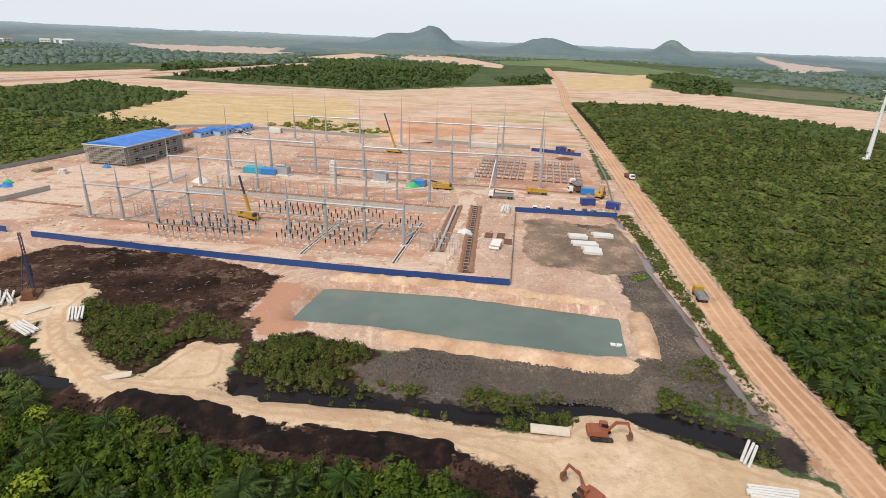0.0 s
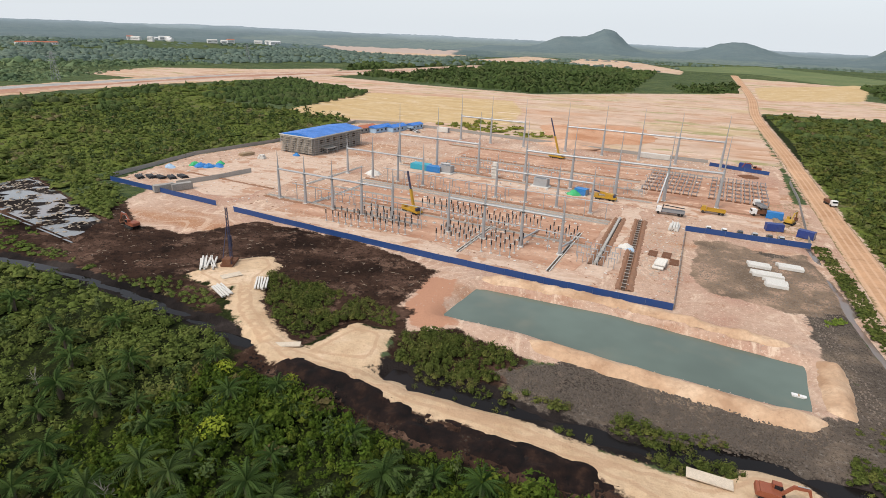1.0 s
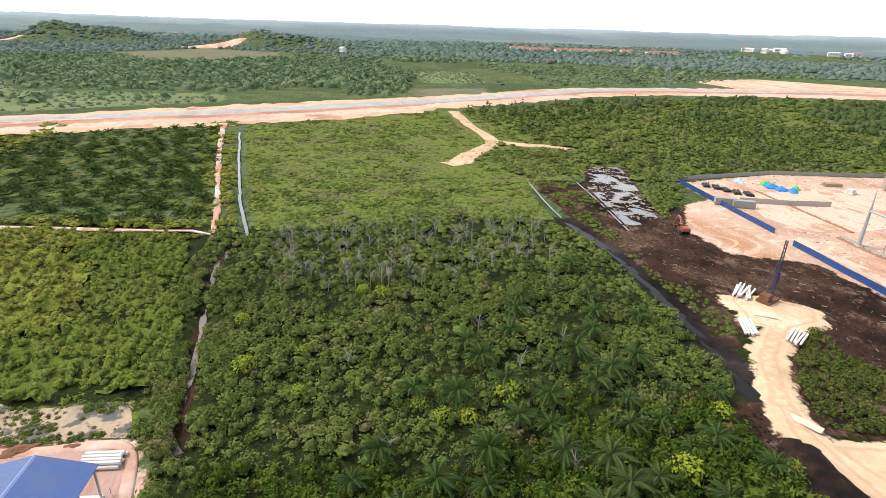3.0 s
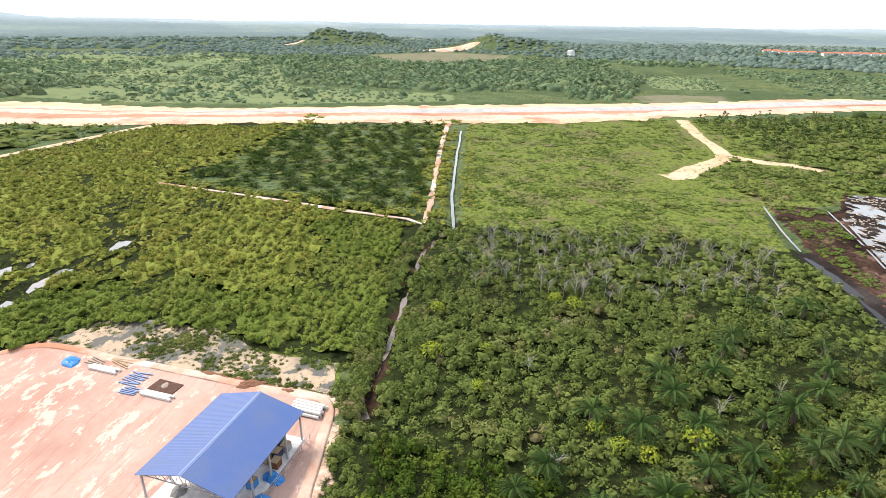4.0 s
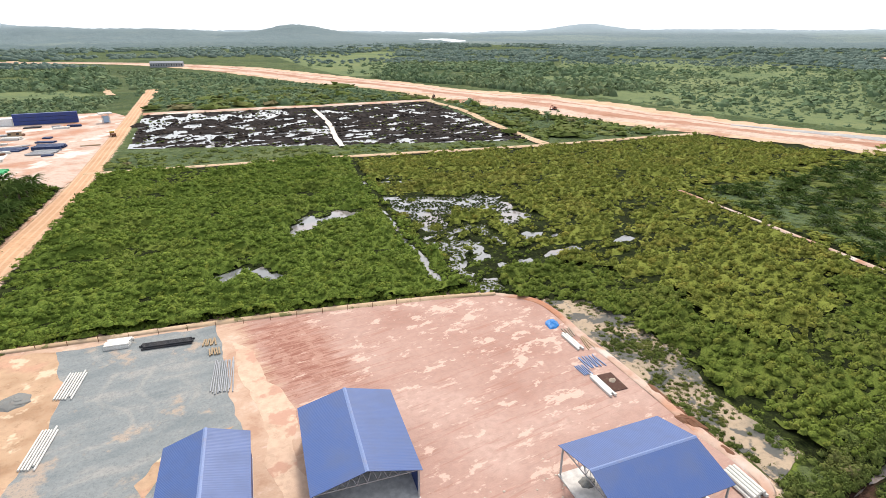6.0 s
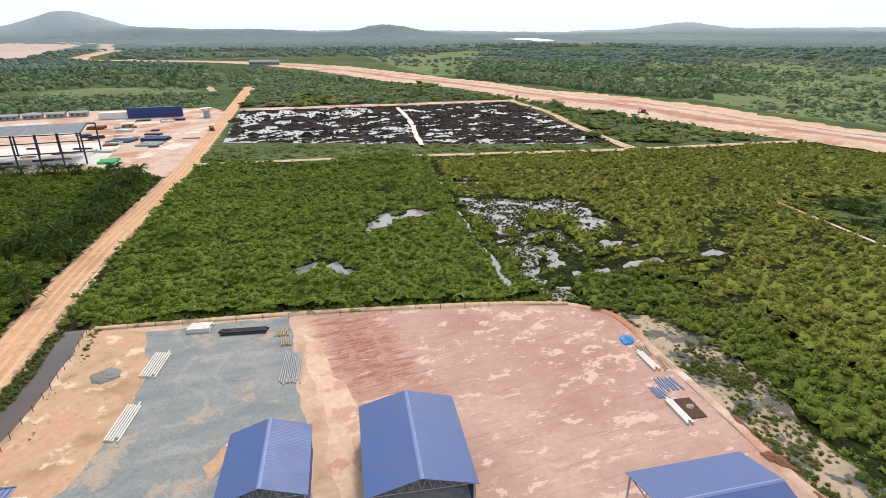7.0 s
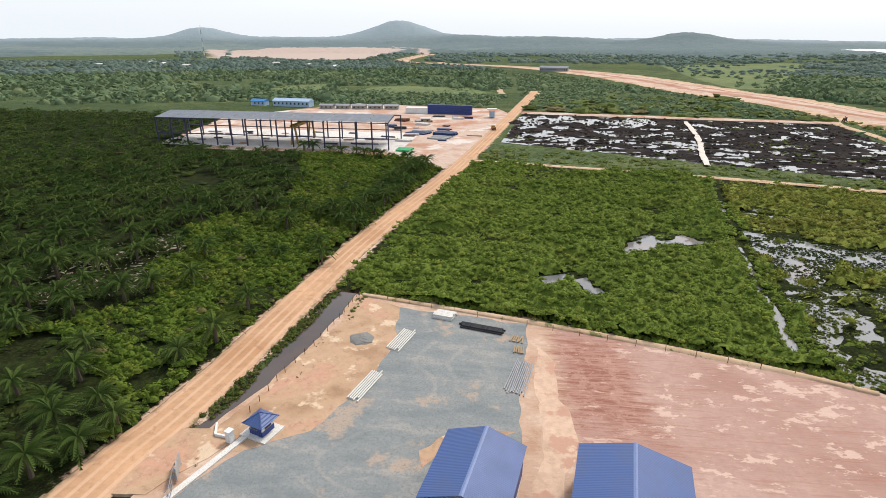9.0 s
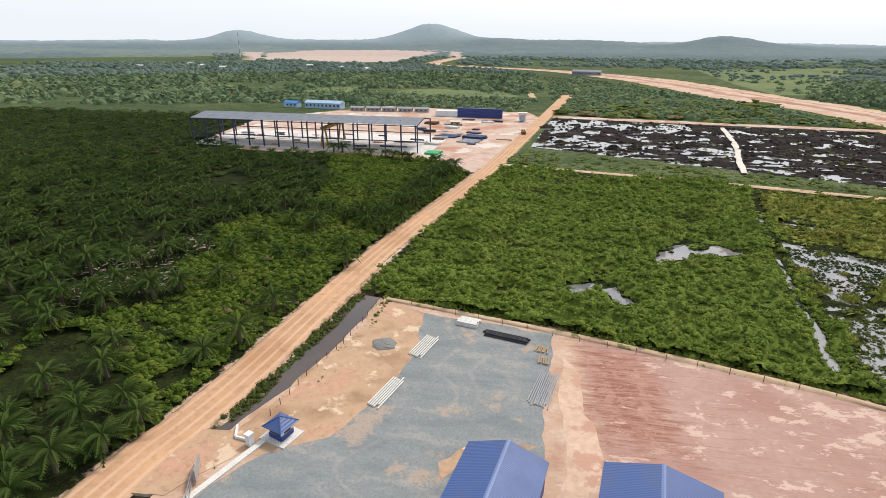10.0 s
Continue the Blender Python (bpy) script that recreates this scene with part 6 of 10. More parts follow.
def palm_crown(rng, fronds, length, pairs=9, up=1.9, droop=0.66):
    """A rosette of arching feather leaves round the crown's heart."""
    v, f = [], []
    for k in range(fronds):
        t = 2.4 * k + rng.uniform(-0.3, 0.3)
        lift = up * (1 - k / fronds) ** 1.2 + rng.uniform(-0.12, 0.12)
        d = np.array([math.cos(t), math.sin(t), 0])
        side = np.array([-d[1], d[0], 0])
        L = length * rng.uniform(0.82, 1.1)
        flat = 1.0 / math.sqrt(1 + lift * lift)
        pts = []
        for j in range(pairs + 1):
            s = j / pairs
            pts.append(d * (L * s * (flat + (1 - flat) * s * 0.6)) + np.array([0, 0, L * (lift * flat * s - droop * s * s)]))
        base = len(v)
        v += pts
        for j in range(pairs):
            s = (j + 0.5) / pairs
            w = length * (0.125 if pairs < 14 else 0.13) * math.sin(math.pi * min(1, 0.2 + 0.78 * s)) ** 0.7 + 0.04
            for sg in (-1, 1):
                v.append((pts[j] + pts[j + 1]) / 2 + side * sg * w + d * w * 0.9 + np.array([0, 0, -0.55 * w + rng.uniform(-0.1, 0.1)]))
                f.append((base + j, base + j + 1, len(v) - 1))
    return np.array(v), np.array(f)


def palm_thing(rng, trunk, fronds, length, mat, label, name="oil_palm", pairs=9):
    ob = thing(name, label, "palm tree", pose(0, 0, -50), "oil palms")
    if trunk > 0:
        g = Geo()
        g.tube((0, 0, -0.3), (0.05, 0, trunk * 0.5), 0.38, 0.33, 7).tube((0.05, 0, trunk * 0.5), (0, 0.05, trunk), 0.33, 0.42, 7)
        part("trunk", g, M_BARK, ob)
    cv, cf = palm_crown(rng, fronds, length, pairs)
    cv[:, 2] += max(trunk, 0.2)
    crown = array_mesh("crown", cv, cf, mat)
    add_attr(crown, "tone", np.full(len(cv), rng.uniform(0.5, 0.75)))
    part("crown", crown, None, ob)
    return ob


def place_palms(x, y, kinds, rng, lo=0.85, hi=1.2):
    for a, b, z in zip(x, y, ground_fields(x, y)[0]):
        k = kinds[rng.integers(0, len(kinds))]
        s = rng.uniform(lo, hi)
        c = copy_thing(k, pose(a, b, z - 0.05, rng.uniform(-4, 4), rng.uniform(-4, 4), rng.uniform(0, 360)))
        c.scale = (s, s, s * rng.uniform(0.9, 1.1))


def drop_thing(ob):
    for o in (*ob.children_recursive, ob):
        bpy.data.objects.remove(o)


PALM_KINDS = [palm_thing(rng, h, n, 5.0, M_PALM, "mature oil palm with drooping dark green fronds", pairs=13) for h, n in ((3.2, 24), (4.4, 25), (2.7, 23), (3.8, 22))]
YOUNG_KINDS = [palm_thing(rng, 2.4, n, 3.5, M_YOUNGPALM, "young wild oil palm with arching green fronds", "young_palm", 14) for n in (17, 20, 18)]

px, py = scatter(PALM_SE, 7.6, rng, 1.5)
ok = (sdist(px, py, PALM_DENSE) < 0) & ((fbm(px, py, 26.0, 19, 2) > 0.33) | (px > 130))
px, py = px[ok], py[ok]
order = np.argsort(np.hypot(px - 40, py + 110))
near, rest = order[:165], order[165:]
place_palms(px[near], py[near], PALM_KINDS, rng)
SINGLE = [(52, -167), (46, -144), (54, -145), (66, -156), (63, -173), (37, -152), (32, -140), (61, -124), (41, -112), (67, -142), (69, -119), (73, -114), (53, -172), (41, -97), (45, -90), (45, -210), (68, -228), (66, -264), (67, -76), (60, -82), (44, -70), (53, -68), (50, -59), (61, -62), (51, -53), (51, -75), (59, -73), (66, -67), (46, -64), (64, -89), (56, -57), (47, -47), (55, -47)]
place_palms(np.array([p[0] for p in SINGLE]), np.array([p[1] for p in SINGLE]), PALM_KINDS, rng, 0.8, 1.15)
FAR_PALM = [palm_crown(rng, 22, 5.0, 5) for _ in range(5)]
DIST_PALM = [palm_crown(rng, 12, 5.4, 3) for _ in range(5)]
for cv, cf in FAR_PALM + DIST_PALM:
    cv[:, 2] += 3.6


def far_palms(x, y, label, lift=0.0):
    s = rng.uniform(0.85, 1.2, (len(x), 1)) * np.ones((1, 3)) * (0.72 + 0.28 * smooth(y, -310, -230))[:, None] if lift == 0 else rng.uniform(0.8, 1.05, (len(x), 1)) * np.ones((1, 3))
    d = np.hypot(x, y)
    for sel, tpl in ((d < 340, FAR_PALM), (d >= 340, DIST_PALM)):
        if sel.any():
            soup("oil_palms", tpl, at_ground(x[sel], y[sel], lift - 0.4), s[sel], M_PALM, label, "palm trees", rng)


far_palms(px[rest], py[rest], "closed dark green oil palm plantation")
px, py = scatter(PALM_W, 8.6, rng, 1.0)
far_palms(px, py, "square block of oil palms", -1.7)
px, py = scatter([(-150, 84), (-66, 74), (-20, 64), (4, 60), (8, 50), (-10, 20), (-45, -8), (-80, 4), (-110, 40)], 7.5, rng, 1.5)
ok = rng.random(len(px)) + 0.5 * smooth(-np.hypot(px + 40, py - 48), -80, -25) > 0.72
px, py = px[ok], py[ok]
place_palms(px[:170], py[:170], YOUNG_KINDS, rng, 0.85, 1.35)
px, py = scatter([(71, 72), (72, 110), (80, 150), (120, 172), (150, 120), (110, 66)], 5.6, rng, 1.5)
ok = rng.random(len(px)) < 0.95 - 0.75 * smooth(py, 100, 165)
place_palms(px[ok][:120], py[ok][:120], YOUNG_KINDS, rng, 0.9, 1.25)
# a double row along the road, a cross row, and one before the hall
ry_ = np.concatenate([np.linspace(-164, -262, 19), np.linspace(-176, -268, 15)])
px = np.interp(-ry_, [160, 180, 206, 226, 251, 270], [30, 27, 24, 21.5, 19, 16]) + np.where(np.arange(34) < 19, 0.5, 7.5) + rng.uniform(-1.2, 1.2, 34)
ok = line_dist(px, ry_, ROAD_S) > 6.5
place_palms(px[ok], ry_[ok], PALM_KINDS, rng, 0.95, 1.3)
px = np.array([36, 41, 46, 53, 58, 63, 77, 68, 59, 55, 48, 44, 30, 86, 93]) + rng.uniform(-1, 1, 15)
py = np.array([-182, -184, -183, -188, -187, -190, -298, -290, -285, -284, -281, -282, -276, -300, -300]) + rng.uniform(-2, 2, 15)
place_palms(px, py, PALM_KINDS, rng, 0.9, 1.2)
for k in PALM_KINDS + YOUNG_KINDS:
    drop_thing(k)


def tree_template(rng, clumps, leaves, size):
    """A slender trunk with limbs and clumps of leaves, one metre high."""
    vs, fs, n = [], [], 0
    bv, bf = bush_template(rng, leaves, size, 1.0)
    for k in range(clumps):
        t, r = rng.random() * 6.283, rng.uniform(0.05, 0.26)
        c = np.array([math.cos(t) * r, math.sin(t) * r, rng.uniform(0.35, 0.9)])
        s = rng.uniform(0.12, 0.22)
        vs.append(bv @ rnd_rot(1, rng)[0].T * np.array([s, s, s * 0.85]) + c)
        fs.append(bf + n)
        n += len(bv)
        # a limb out to the clump
        w = 0.012
        vs.append(np.array([(w, 0, c[2] * 0.55), (-w, 0, c[2] * 0.55), (c[0], c[1], c[2])]))
        fs.append(np.array([(n, n + 1, n + 2)]))
        n += 3
    w = 0.025
    vs.append(np.array([(w, 0, -0.03), (-w * 0.5, w, -0.03), (-w * 0.5, -w, -0.03), (0, 0, 0.8)]))
    fs.append(np.array([(n, n + 1, n + 3), (n + 1, n + 2, n + 3), (n + 2, n, n + 3)]))
    return np.vstack(vs), np.vstack(fs)


TREE = [tree_template(rng, 8, 9, 0.6) for _ in range(6)]
TREE_FAR = [tree_template(rng, 4, 4, 1.0) for _ in range(6)]
TREE_MID = [(tv * np.array([0.62, 0.62, 0.8]) + rng.uniform(-0.05, 0.05, tv.shape), tf) for tv, tf in [bush_template(rng, 6, 0.55, 1.0, 0.85, 5) for _ in range(8)]]
TREE_DIST = []
for _ in range(8):
    tv, tf = bush_template(rng, 1, 0.5, 1.0, 0.95, 5)
    tv[5:10] *= np.array([1.12, 1.12, 1.25])
    TREE_DIST.append((tv * np.array([0.52, 0.52, 0.62]) + rng.uniform(-0.05, 0.05, tv.shape) + np.array([0, 0, 0.14]), tf))


def trees(name, poly, spacing, height, label, keep=None, far=140.0, mat=None, limit=99999):
    x, y = scatter(poly, spacing, rng, 1.0)
    if keep is not None:
        ok = keep(x, y)
        x, y = x[ok], y[ok]
    x, y = x[:limit], y[:limit]
    d = np.hypot(x, y)
    h = height * rng.uniform(0.6, 1.35, len(x))
    w = h * rng.uniform(0.8, 1.3, len(x))
    sc = np.column_stack([w, w, h])
    for sel, tpl in ((d < far, TREE), ((d >= far) & (d < 480), TREE_FAR), (d >= 480, TREE_DIST)):
        if sel.any():
            soup(name, tpl, at_ground(x[sel], y[sel], -0.1), sc[sel], mat or M_TREE, label, "trees", rng)


trees("saplings", SCRUB_W, 6.0, 3.4, "slender saplings standing above scrub", lambda x, y: fbm(x, y, 30.0, 26, 3) > 0.5)
trees("trees", SCRUB_NW, 7.5, 6.0, "slender young trees in scrub", lambda x, y: fbm(x, y, 45.0, 27, 3) > 0.47)
trees("trees", PALM_NW, 7.0, 5.5, "dark dense trees beside graded land")
trees("trees", SCRUB_E, 8.5, 5.0, "young trees in roadside scrub", lambda x, y: fbm(x, y, 50.0, 28, 3) + 0.12 * smooth(-sdist(x, y, SCRUB_E), -40, 0) > 0.49)
def forest(poly, spacing, height, label, bare=0.0, seed=1, keep=None, tall=0.0, leaf=None):
    """A far wood: crowns of leaf clumps, packed or in drifts, with gaps; a few stand taller."""
    spacing *= 1.4
    x, y = scatter(poly, spacing, rng, 1.0)
    ok = fbm(x, y, 90.0, seed, 3) + rng.uniform(-0.1, 0.1, len(x)) > bare
    if keep is not None:
        ok &= keep(x, y)
    x, y = x[ok], y[ok]
    d = np.hypot(x, y)
    h = height * rng.uniform(0.55, 1.2, len(x)) * (1 + tall * (rng.random(len(x)) > 0.93)) * (0.75 + 0.5 * fbm(x, y, 60.0, seed + 3, 2))
    w = h * rng.uniform(0.75, 1.25, len(x)) * np.clip(spacing / height * 0.9, 1.0, 1.7)
    sc = np.column_stack([w, w, h])
    # farther trees take the leaf colour with more haze in it
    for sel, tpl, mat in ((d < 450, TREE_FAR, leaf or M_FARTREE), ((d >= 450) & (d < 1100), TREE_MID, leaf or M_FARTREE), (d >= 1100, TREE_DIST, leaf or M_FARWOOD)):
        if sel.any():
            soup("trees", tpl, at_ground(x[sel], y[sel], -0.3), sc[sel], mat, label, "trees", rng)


def off_meadow(x, y):
    return np.minimum.reduce([sdist(x, y, q) for q in MEADOWS]) + 40 * (fbm(x, y, 40.0, 55, 3) - 0.5) > 0


forest(BELT, 8.5, 9.5, "belt of tall brown-green forest trees", 0.30, 31, None, 0.3, M_TREE)
forest(TREE_BELT_S, 6.0, 9.0, "dense belt of dark trees along the highway", 0.2, 32, None, 0.3)
forest([(-505, -452), (-540, -430), (-520, -400), (-480, -415)], 6.0, 9.0, "small stand of dark trees beside the highway")
forest(SCATTER_S, 11.0, 8.0, "scattered palms and trees over far meadows", 0.50, 33)
forest(FOREST_SE, 8.5, 7.5, "far dense plantation of dark green trees", 0.36, 34, off_meadow, 0.5)
forest(FOREST_W, 8.0, 7.5, "far dense green forest beyond the highway", 0.30, 35, None, 0.4)
forest(FOREST_C, 6.5, 7.5, "dense dark forest beside the highway", 0.22, 36, None, 0.4)
forest(FOREST_NW, 11.0, 9.0, "far forest round a village in haze-paled colour", 0.36, 37, None, 0.4)
forest(SCRUB_MID, 6.0, 3.6, "dark bushes and young palms beyond the peat ponds", 0.36, 38, None, 0.8)
forest(SCRUB_FARW, 9.0, 4.0, "low far scrub beyond the highway", 0.44, 39, None, 0.8)
forest(MEADOWS[4], 6.0, 2.4, "low bushes over open green land", 0.43, 40, None, 1.6)
forest(MEADOWS[4], 22.0, 7.0, "single trees over open green land", 0.50, 46)
forest([(290, -560), (230, -532), (138, -516), (0, -508), (-30, -610), (16, -628), (110, -636), (180, -640), (300, -660)], 5.6, 4.6, "young palms and bushes behind the works yard", 0.18, 58, lambda x, y: sdist(x, y, SOUTHPAD) > 3)
forest(MEADOWS[2], 7.0, 2.2, "low bushes in a clearing", 0.42, 52)
forest(MEADOWS[3], 7.0, 2.2, "low bushes in a clearing", 0.42, 53)
forest(MEADOWS[5], 6.0, 2.6, "low bushes over a far clearing", 0.38, 59)
forest(MEADOWS[0], 16.0, 6.0, "single trees over a yellow-green meadow", 0.47, 41)
forest([(-448, -490), (-864, -920), (-713, -1000), (-560, -800), (-470, -600)], 10.0, 7.0, "drifts of trees over far meadows", 0.47, 42)
forest([(-1700, -700), (-1160, -730), (-1074, -448), (-1279, -357), (-1150, -290), (-1330, -140), (-1250, 20), (-1140, 200), (-1235, 211), (-1800, 280), (-2000, -300)], 11.0, 7.0, "forest over low quarried hills", 0.2, 43, lambda x, y: np.minimum.reduce([sdist(x, y, q) for q in SCARS + FALLOW]) > 6, 0.3)
forest(CLUMP_N, 9.0, 9.0, "dark clump of trees beside graded land", 0.25, 44, None, 0.0, M_TREE)
forest(CLUMP_FIELD, 9.0, 9.0, "dark clump of trees on graded land", 0.2, 45, None, 0.0, M_TREE)
forest([(600, 560), (440, 700), (620, 880), (660, 1000), (560, 1250), (700, 1600), (1700, 1500), (1300, 500)], 14.0, 8.0, "far scattered green trees", 0.46, 47)
forest([(560, 420), (600, 560), (1300, 500), (1200, 0), (560, 60)], 12.0, 7.0, "far scattered green trees", 0.45, 48)
forest([(-216, -246), (-256, -425), (-290, -400), (-330, -205)], 5.0, 2.6, "bushes and small palms beside the highway", 0.40, 49, None, 1.2)
forest([(-500, 1150), (-420, 1000), (-300, 1400), (-40, 1600), (60, 1420), (130, 1600), (90, 1915), (300, 2100), (0, 2400), (-560, 1700), (-1100, 1680), (-658, 1005)], 16.0, 10.0, "far dense green forest", 0.40, 50)
forest([(560, -450), (440, -480), (800, -700), (742, -1427), (1200, -1300), (1200, -500)], 12.0, 8.0, "far dense plantation of dark green trees", 0.35, 51)


def far_ring(r0, r1, a0, a1, spacing, seed, keep_at):
    """Forest clumps over a far ring of land, between two bearings."""
    n = int((r1 * r1 - r0 * r0) * radians(a1 - a0) / 2 / spacing ** 2)
    r, a = np.sqrt(rng.uniform(r0 * r0, r1 * r1, n)), np.radians(rng.uniform(a0, a1, n))
    x, y = np.sin(a) * r, np.cos(a) * r
    ok = (fbm(x, y, 300.0, seed, 3) > keep_at) & keep_clear(x, y, 6.0) & off_meadow(x, y)
    for q in BARE_FAR + [FOREST_NW, FOREST_SE]:
        ok &= sdist(x, y, q) > 10
    x, y = x[ok], y[ok]
    s = rng.uniform(9, 15, len(x))
    # the far ring uses the haze-tinted leaf colour
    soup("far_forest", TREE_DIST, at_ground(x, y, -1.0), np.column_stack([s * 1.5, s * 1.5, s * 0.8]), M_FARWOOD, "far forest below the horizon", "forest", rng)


far_ring(1420, 2500, 150, 262, 29, 95, 0.40)
far_ring(1700, 2500, 262, 345, 31, 96, 0.40)
far_ring(1500, 2500, 12, 60, 34, 97, 0.50)


# ---- far hills and forest ridges on the horizon ----
def far_hills():
    az = np.radians(np.arange(0, 360, 0.3))
    rad = np.geomspace(1500, 4850, 40)
    A, R = np.meshgrid(az, rad)
    x, y = np.sin(A) * R, np.cos(A) * R
    deg = (np.degrees(A) + 180) % 360 - 180
    ridge = np.interp(deg, [-180, -148, -135, -112, -95, -72, -55, -40, -28, -12, 5, 20, 35, 90, 137, 160, 180], [56, 40, 50, 56, 52, 62, 66, 70, 62, 60, 48, 40, 38, 46, 40, 54, 56])
    h = smooth(R, 3000, 4600) * (ridge + 8 * (fbm(x, y, 900.0, 77) - 0.5)) + 5 * smooth(R, 1900, 2500) * (1 - smooth(R, 3000, 4500)) - 14 * (1 - smooth(R, 1900, 2500))
    peaks = ((-2.4, 1.5, 3400, 54), (-3.6, 3.4, 3400, 68), (-7.0, 1.8, 3400, 42), (8.6, 3.0, 3400, 74), (19.9, 1.2, 3400, 58), (20.4, 3.0, 3400, 36), (26.0, 3.0, 3500, 22), (170.4, 3.6, 4600, 120), (152.3, 2.8, 4600, 66),
             (-162.5, 4.0, 3700, 60), (-175, 5.0, 3800, 28), (-135, 3.0, 4600, 44), (176.5, 4, 3900, 30))
    for a, w, r, top in peaks:
        da = (deg - a + 180) % 360 - 180
        h = h + top * np.exp(-(da / w) ** 2) * np.exp(-((R - r) / 420) ** 2)
    wood = fbm(x, y, 620.0, 84, 4)
    h = h + smooth(h, 2, 25) * (fbm(x, y, 130.0, 79) - 0.5) * 11 + 7 * smooth(wood, 0.42, 0.5) + rng.uniform(-2.2, 2.2, h.shape)
    n, k = len(az), len(rad)
    i, j = np.meshgrid(np.arange(n), np.arange(k - 1))
    a, b = (j * n + i).ravel(), (j * n + (i + 1) % n).ravel()
    f = np.column_stack([a, b, b + n, a + n])[:, ::-1]
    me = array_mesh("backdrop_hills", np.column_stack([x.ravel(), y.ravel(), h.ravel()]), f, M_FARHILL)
    me.polygons.foreach_set("use_smooth", np.ones(len(f), bool))
    bare = np.minimum.reduce([*[sdist(x, y, q) for q in BARE_FAR],
                              line_dist(x, y, [(253, -2075), (330, -2600), (560, -3000)]) - 20, sdist(x, y, [(1664, 3309), (1303, 1946), (1010, 1760)])])
    add_attr(me, "bare", bare.ravel())
    add_attr(me, "wood", wood.ravel())
    # reach grows with distance and drives the haze mixed into the colour
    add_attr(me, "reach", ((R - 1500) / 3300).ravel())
    add_attr(me, "lake", (((deg + 148.6) / 2.4) ** 2 + ((R - 3050) / 170) ** 2 - 1).ravel())
    tagged(new("backdrop_hills", me), "forested hills along the horizon with blue-green haze in their colour", "hills", "", "structure")


fh = Nodes("far_forest")
# bluish base and both reach mixes paint distance haze into the colour
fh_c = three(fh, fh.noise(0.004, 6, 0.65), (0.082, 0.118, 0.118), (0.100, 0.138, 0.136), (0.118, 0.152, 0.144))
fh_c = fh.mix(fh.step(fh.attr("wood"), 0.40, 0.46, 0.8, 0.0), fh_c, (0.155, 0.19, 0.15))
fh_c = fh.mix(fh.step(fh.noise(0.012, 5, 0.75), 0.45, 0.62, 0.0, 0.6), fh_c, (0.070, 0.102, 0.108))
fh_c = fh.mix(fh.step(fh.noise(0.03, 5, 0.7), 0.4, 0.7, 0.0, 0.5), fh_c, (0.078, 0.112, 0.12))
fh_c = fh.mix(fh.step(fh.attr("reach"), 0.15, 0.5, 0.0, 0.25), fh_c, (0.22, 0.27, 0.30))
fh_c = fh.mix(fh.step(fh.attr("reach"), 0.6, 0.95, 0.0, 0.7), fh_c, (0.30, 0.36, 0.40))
fh.bump(fh.noise(0.03, 5, 0.7), 0.8, 12.0)
fh_c = fh.mix(fh.step(fh.math("ADD", fh.attr("bare"), fh.math("MULTIPLY", fh.math("SUBTRACT", fh.noise(0.008, 5), 0.5), 60.0)), -12.0, 12.0, 1.0, 0.0), fh_c, (0.42, 0.335, 0.29))
# lake: near-white patch on the matte slope, painted for sky-bright water
fh_c = fh.mix(fh.step(fh.math("ADD", fh.attr("lake"), fh.math("MULTIPLY", fh.math("SUBTRACT", fh.noise(0.006, 4), 0.5), 1.2)), -0.1, 0.1, 1.0, 0.0), fh_c, (0.72, 0.76, 0.78))
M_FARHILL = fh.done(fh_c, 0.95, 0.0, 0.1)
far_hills()


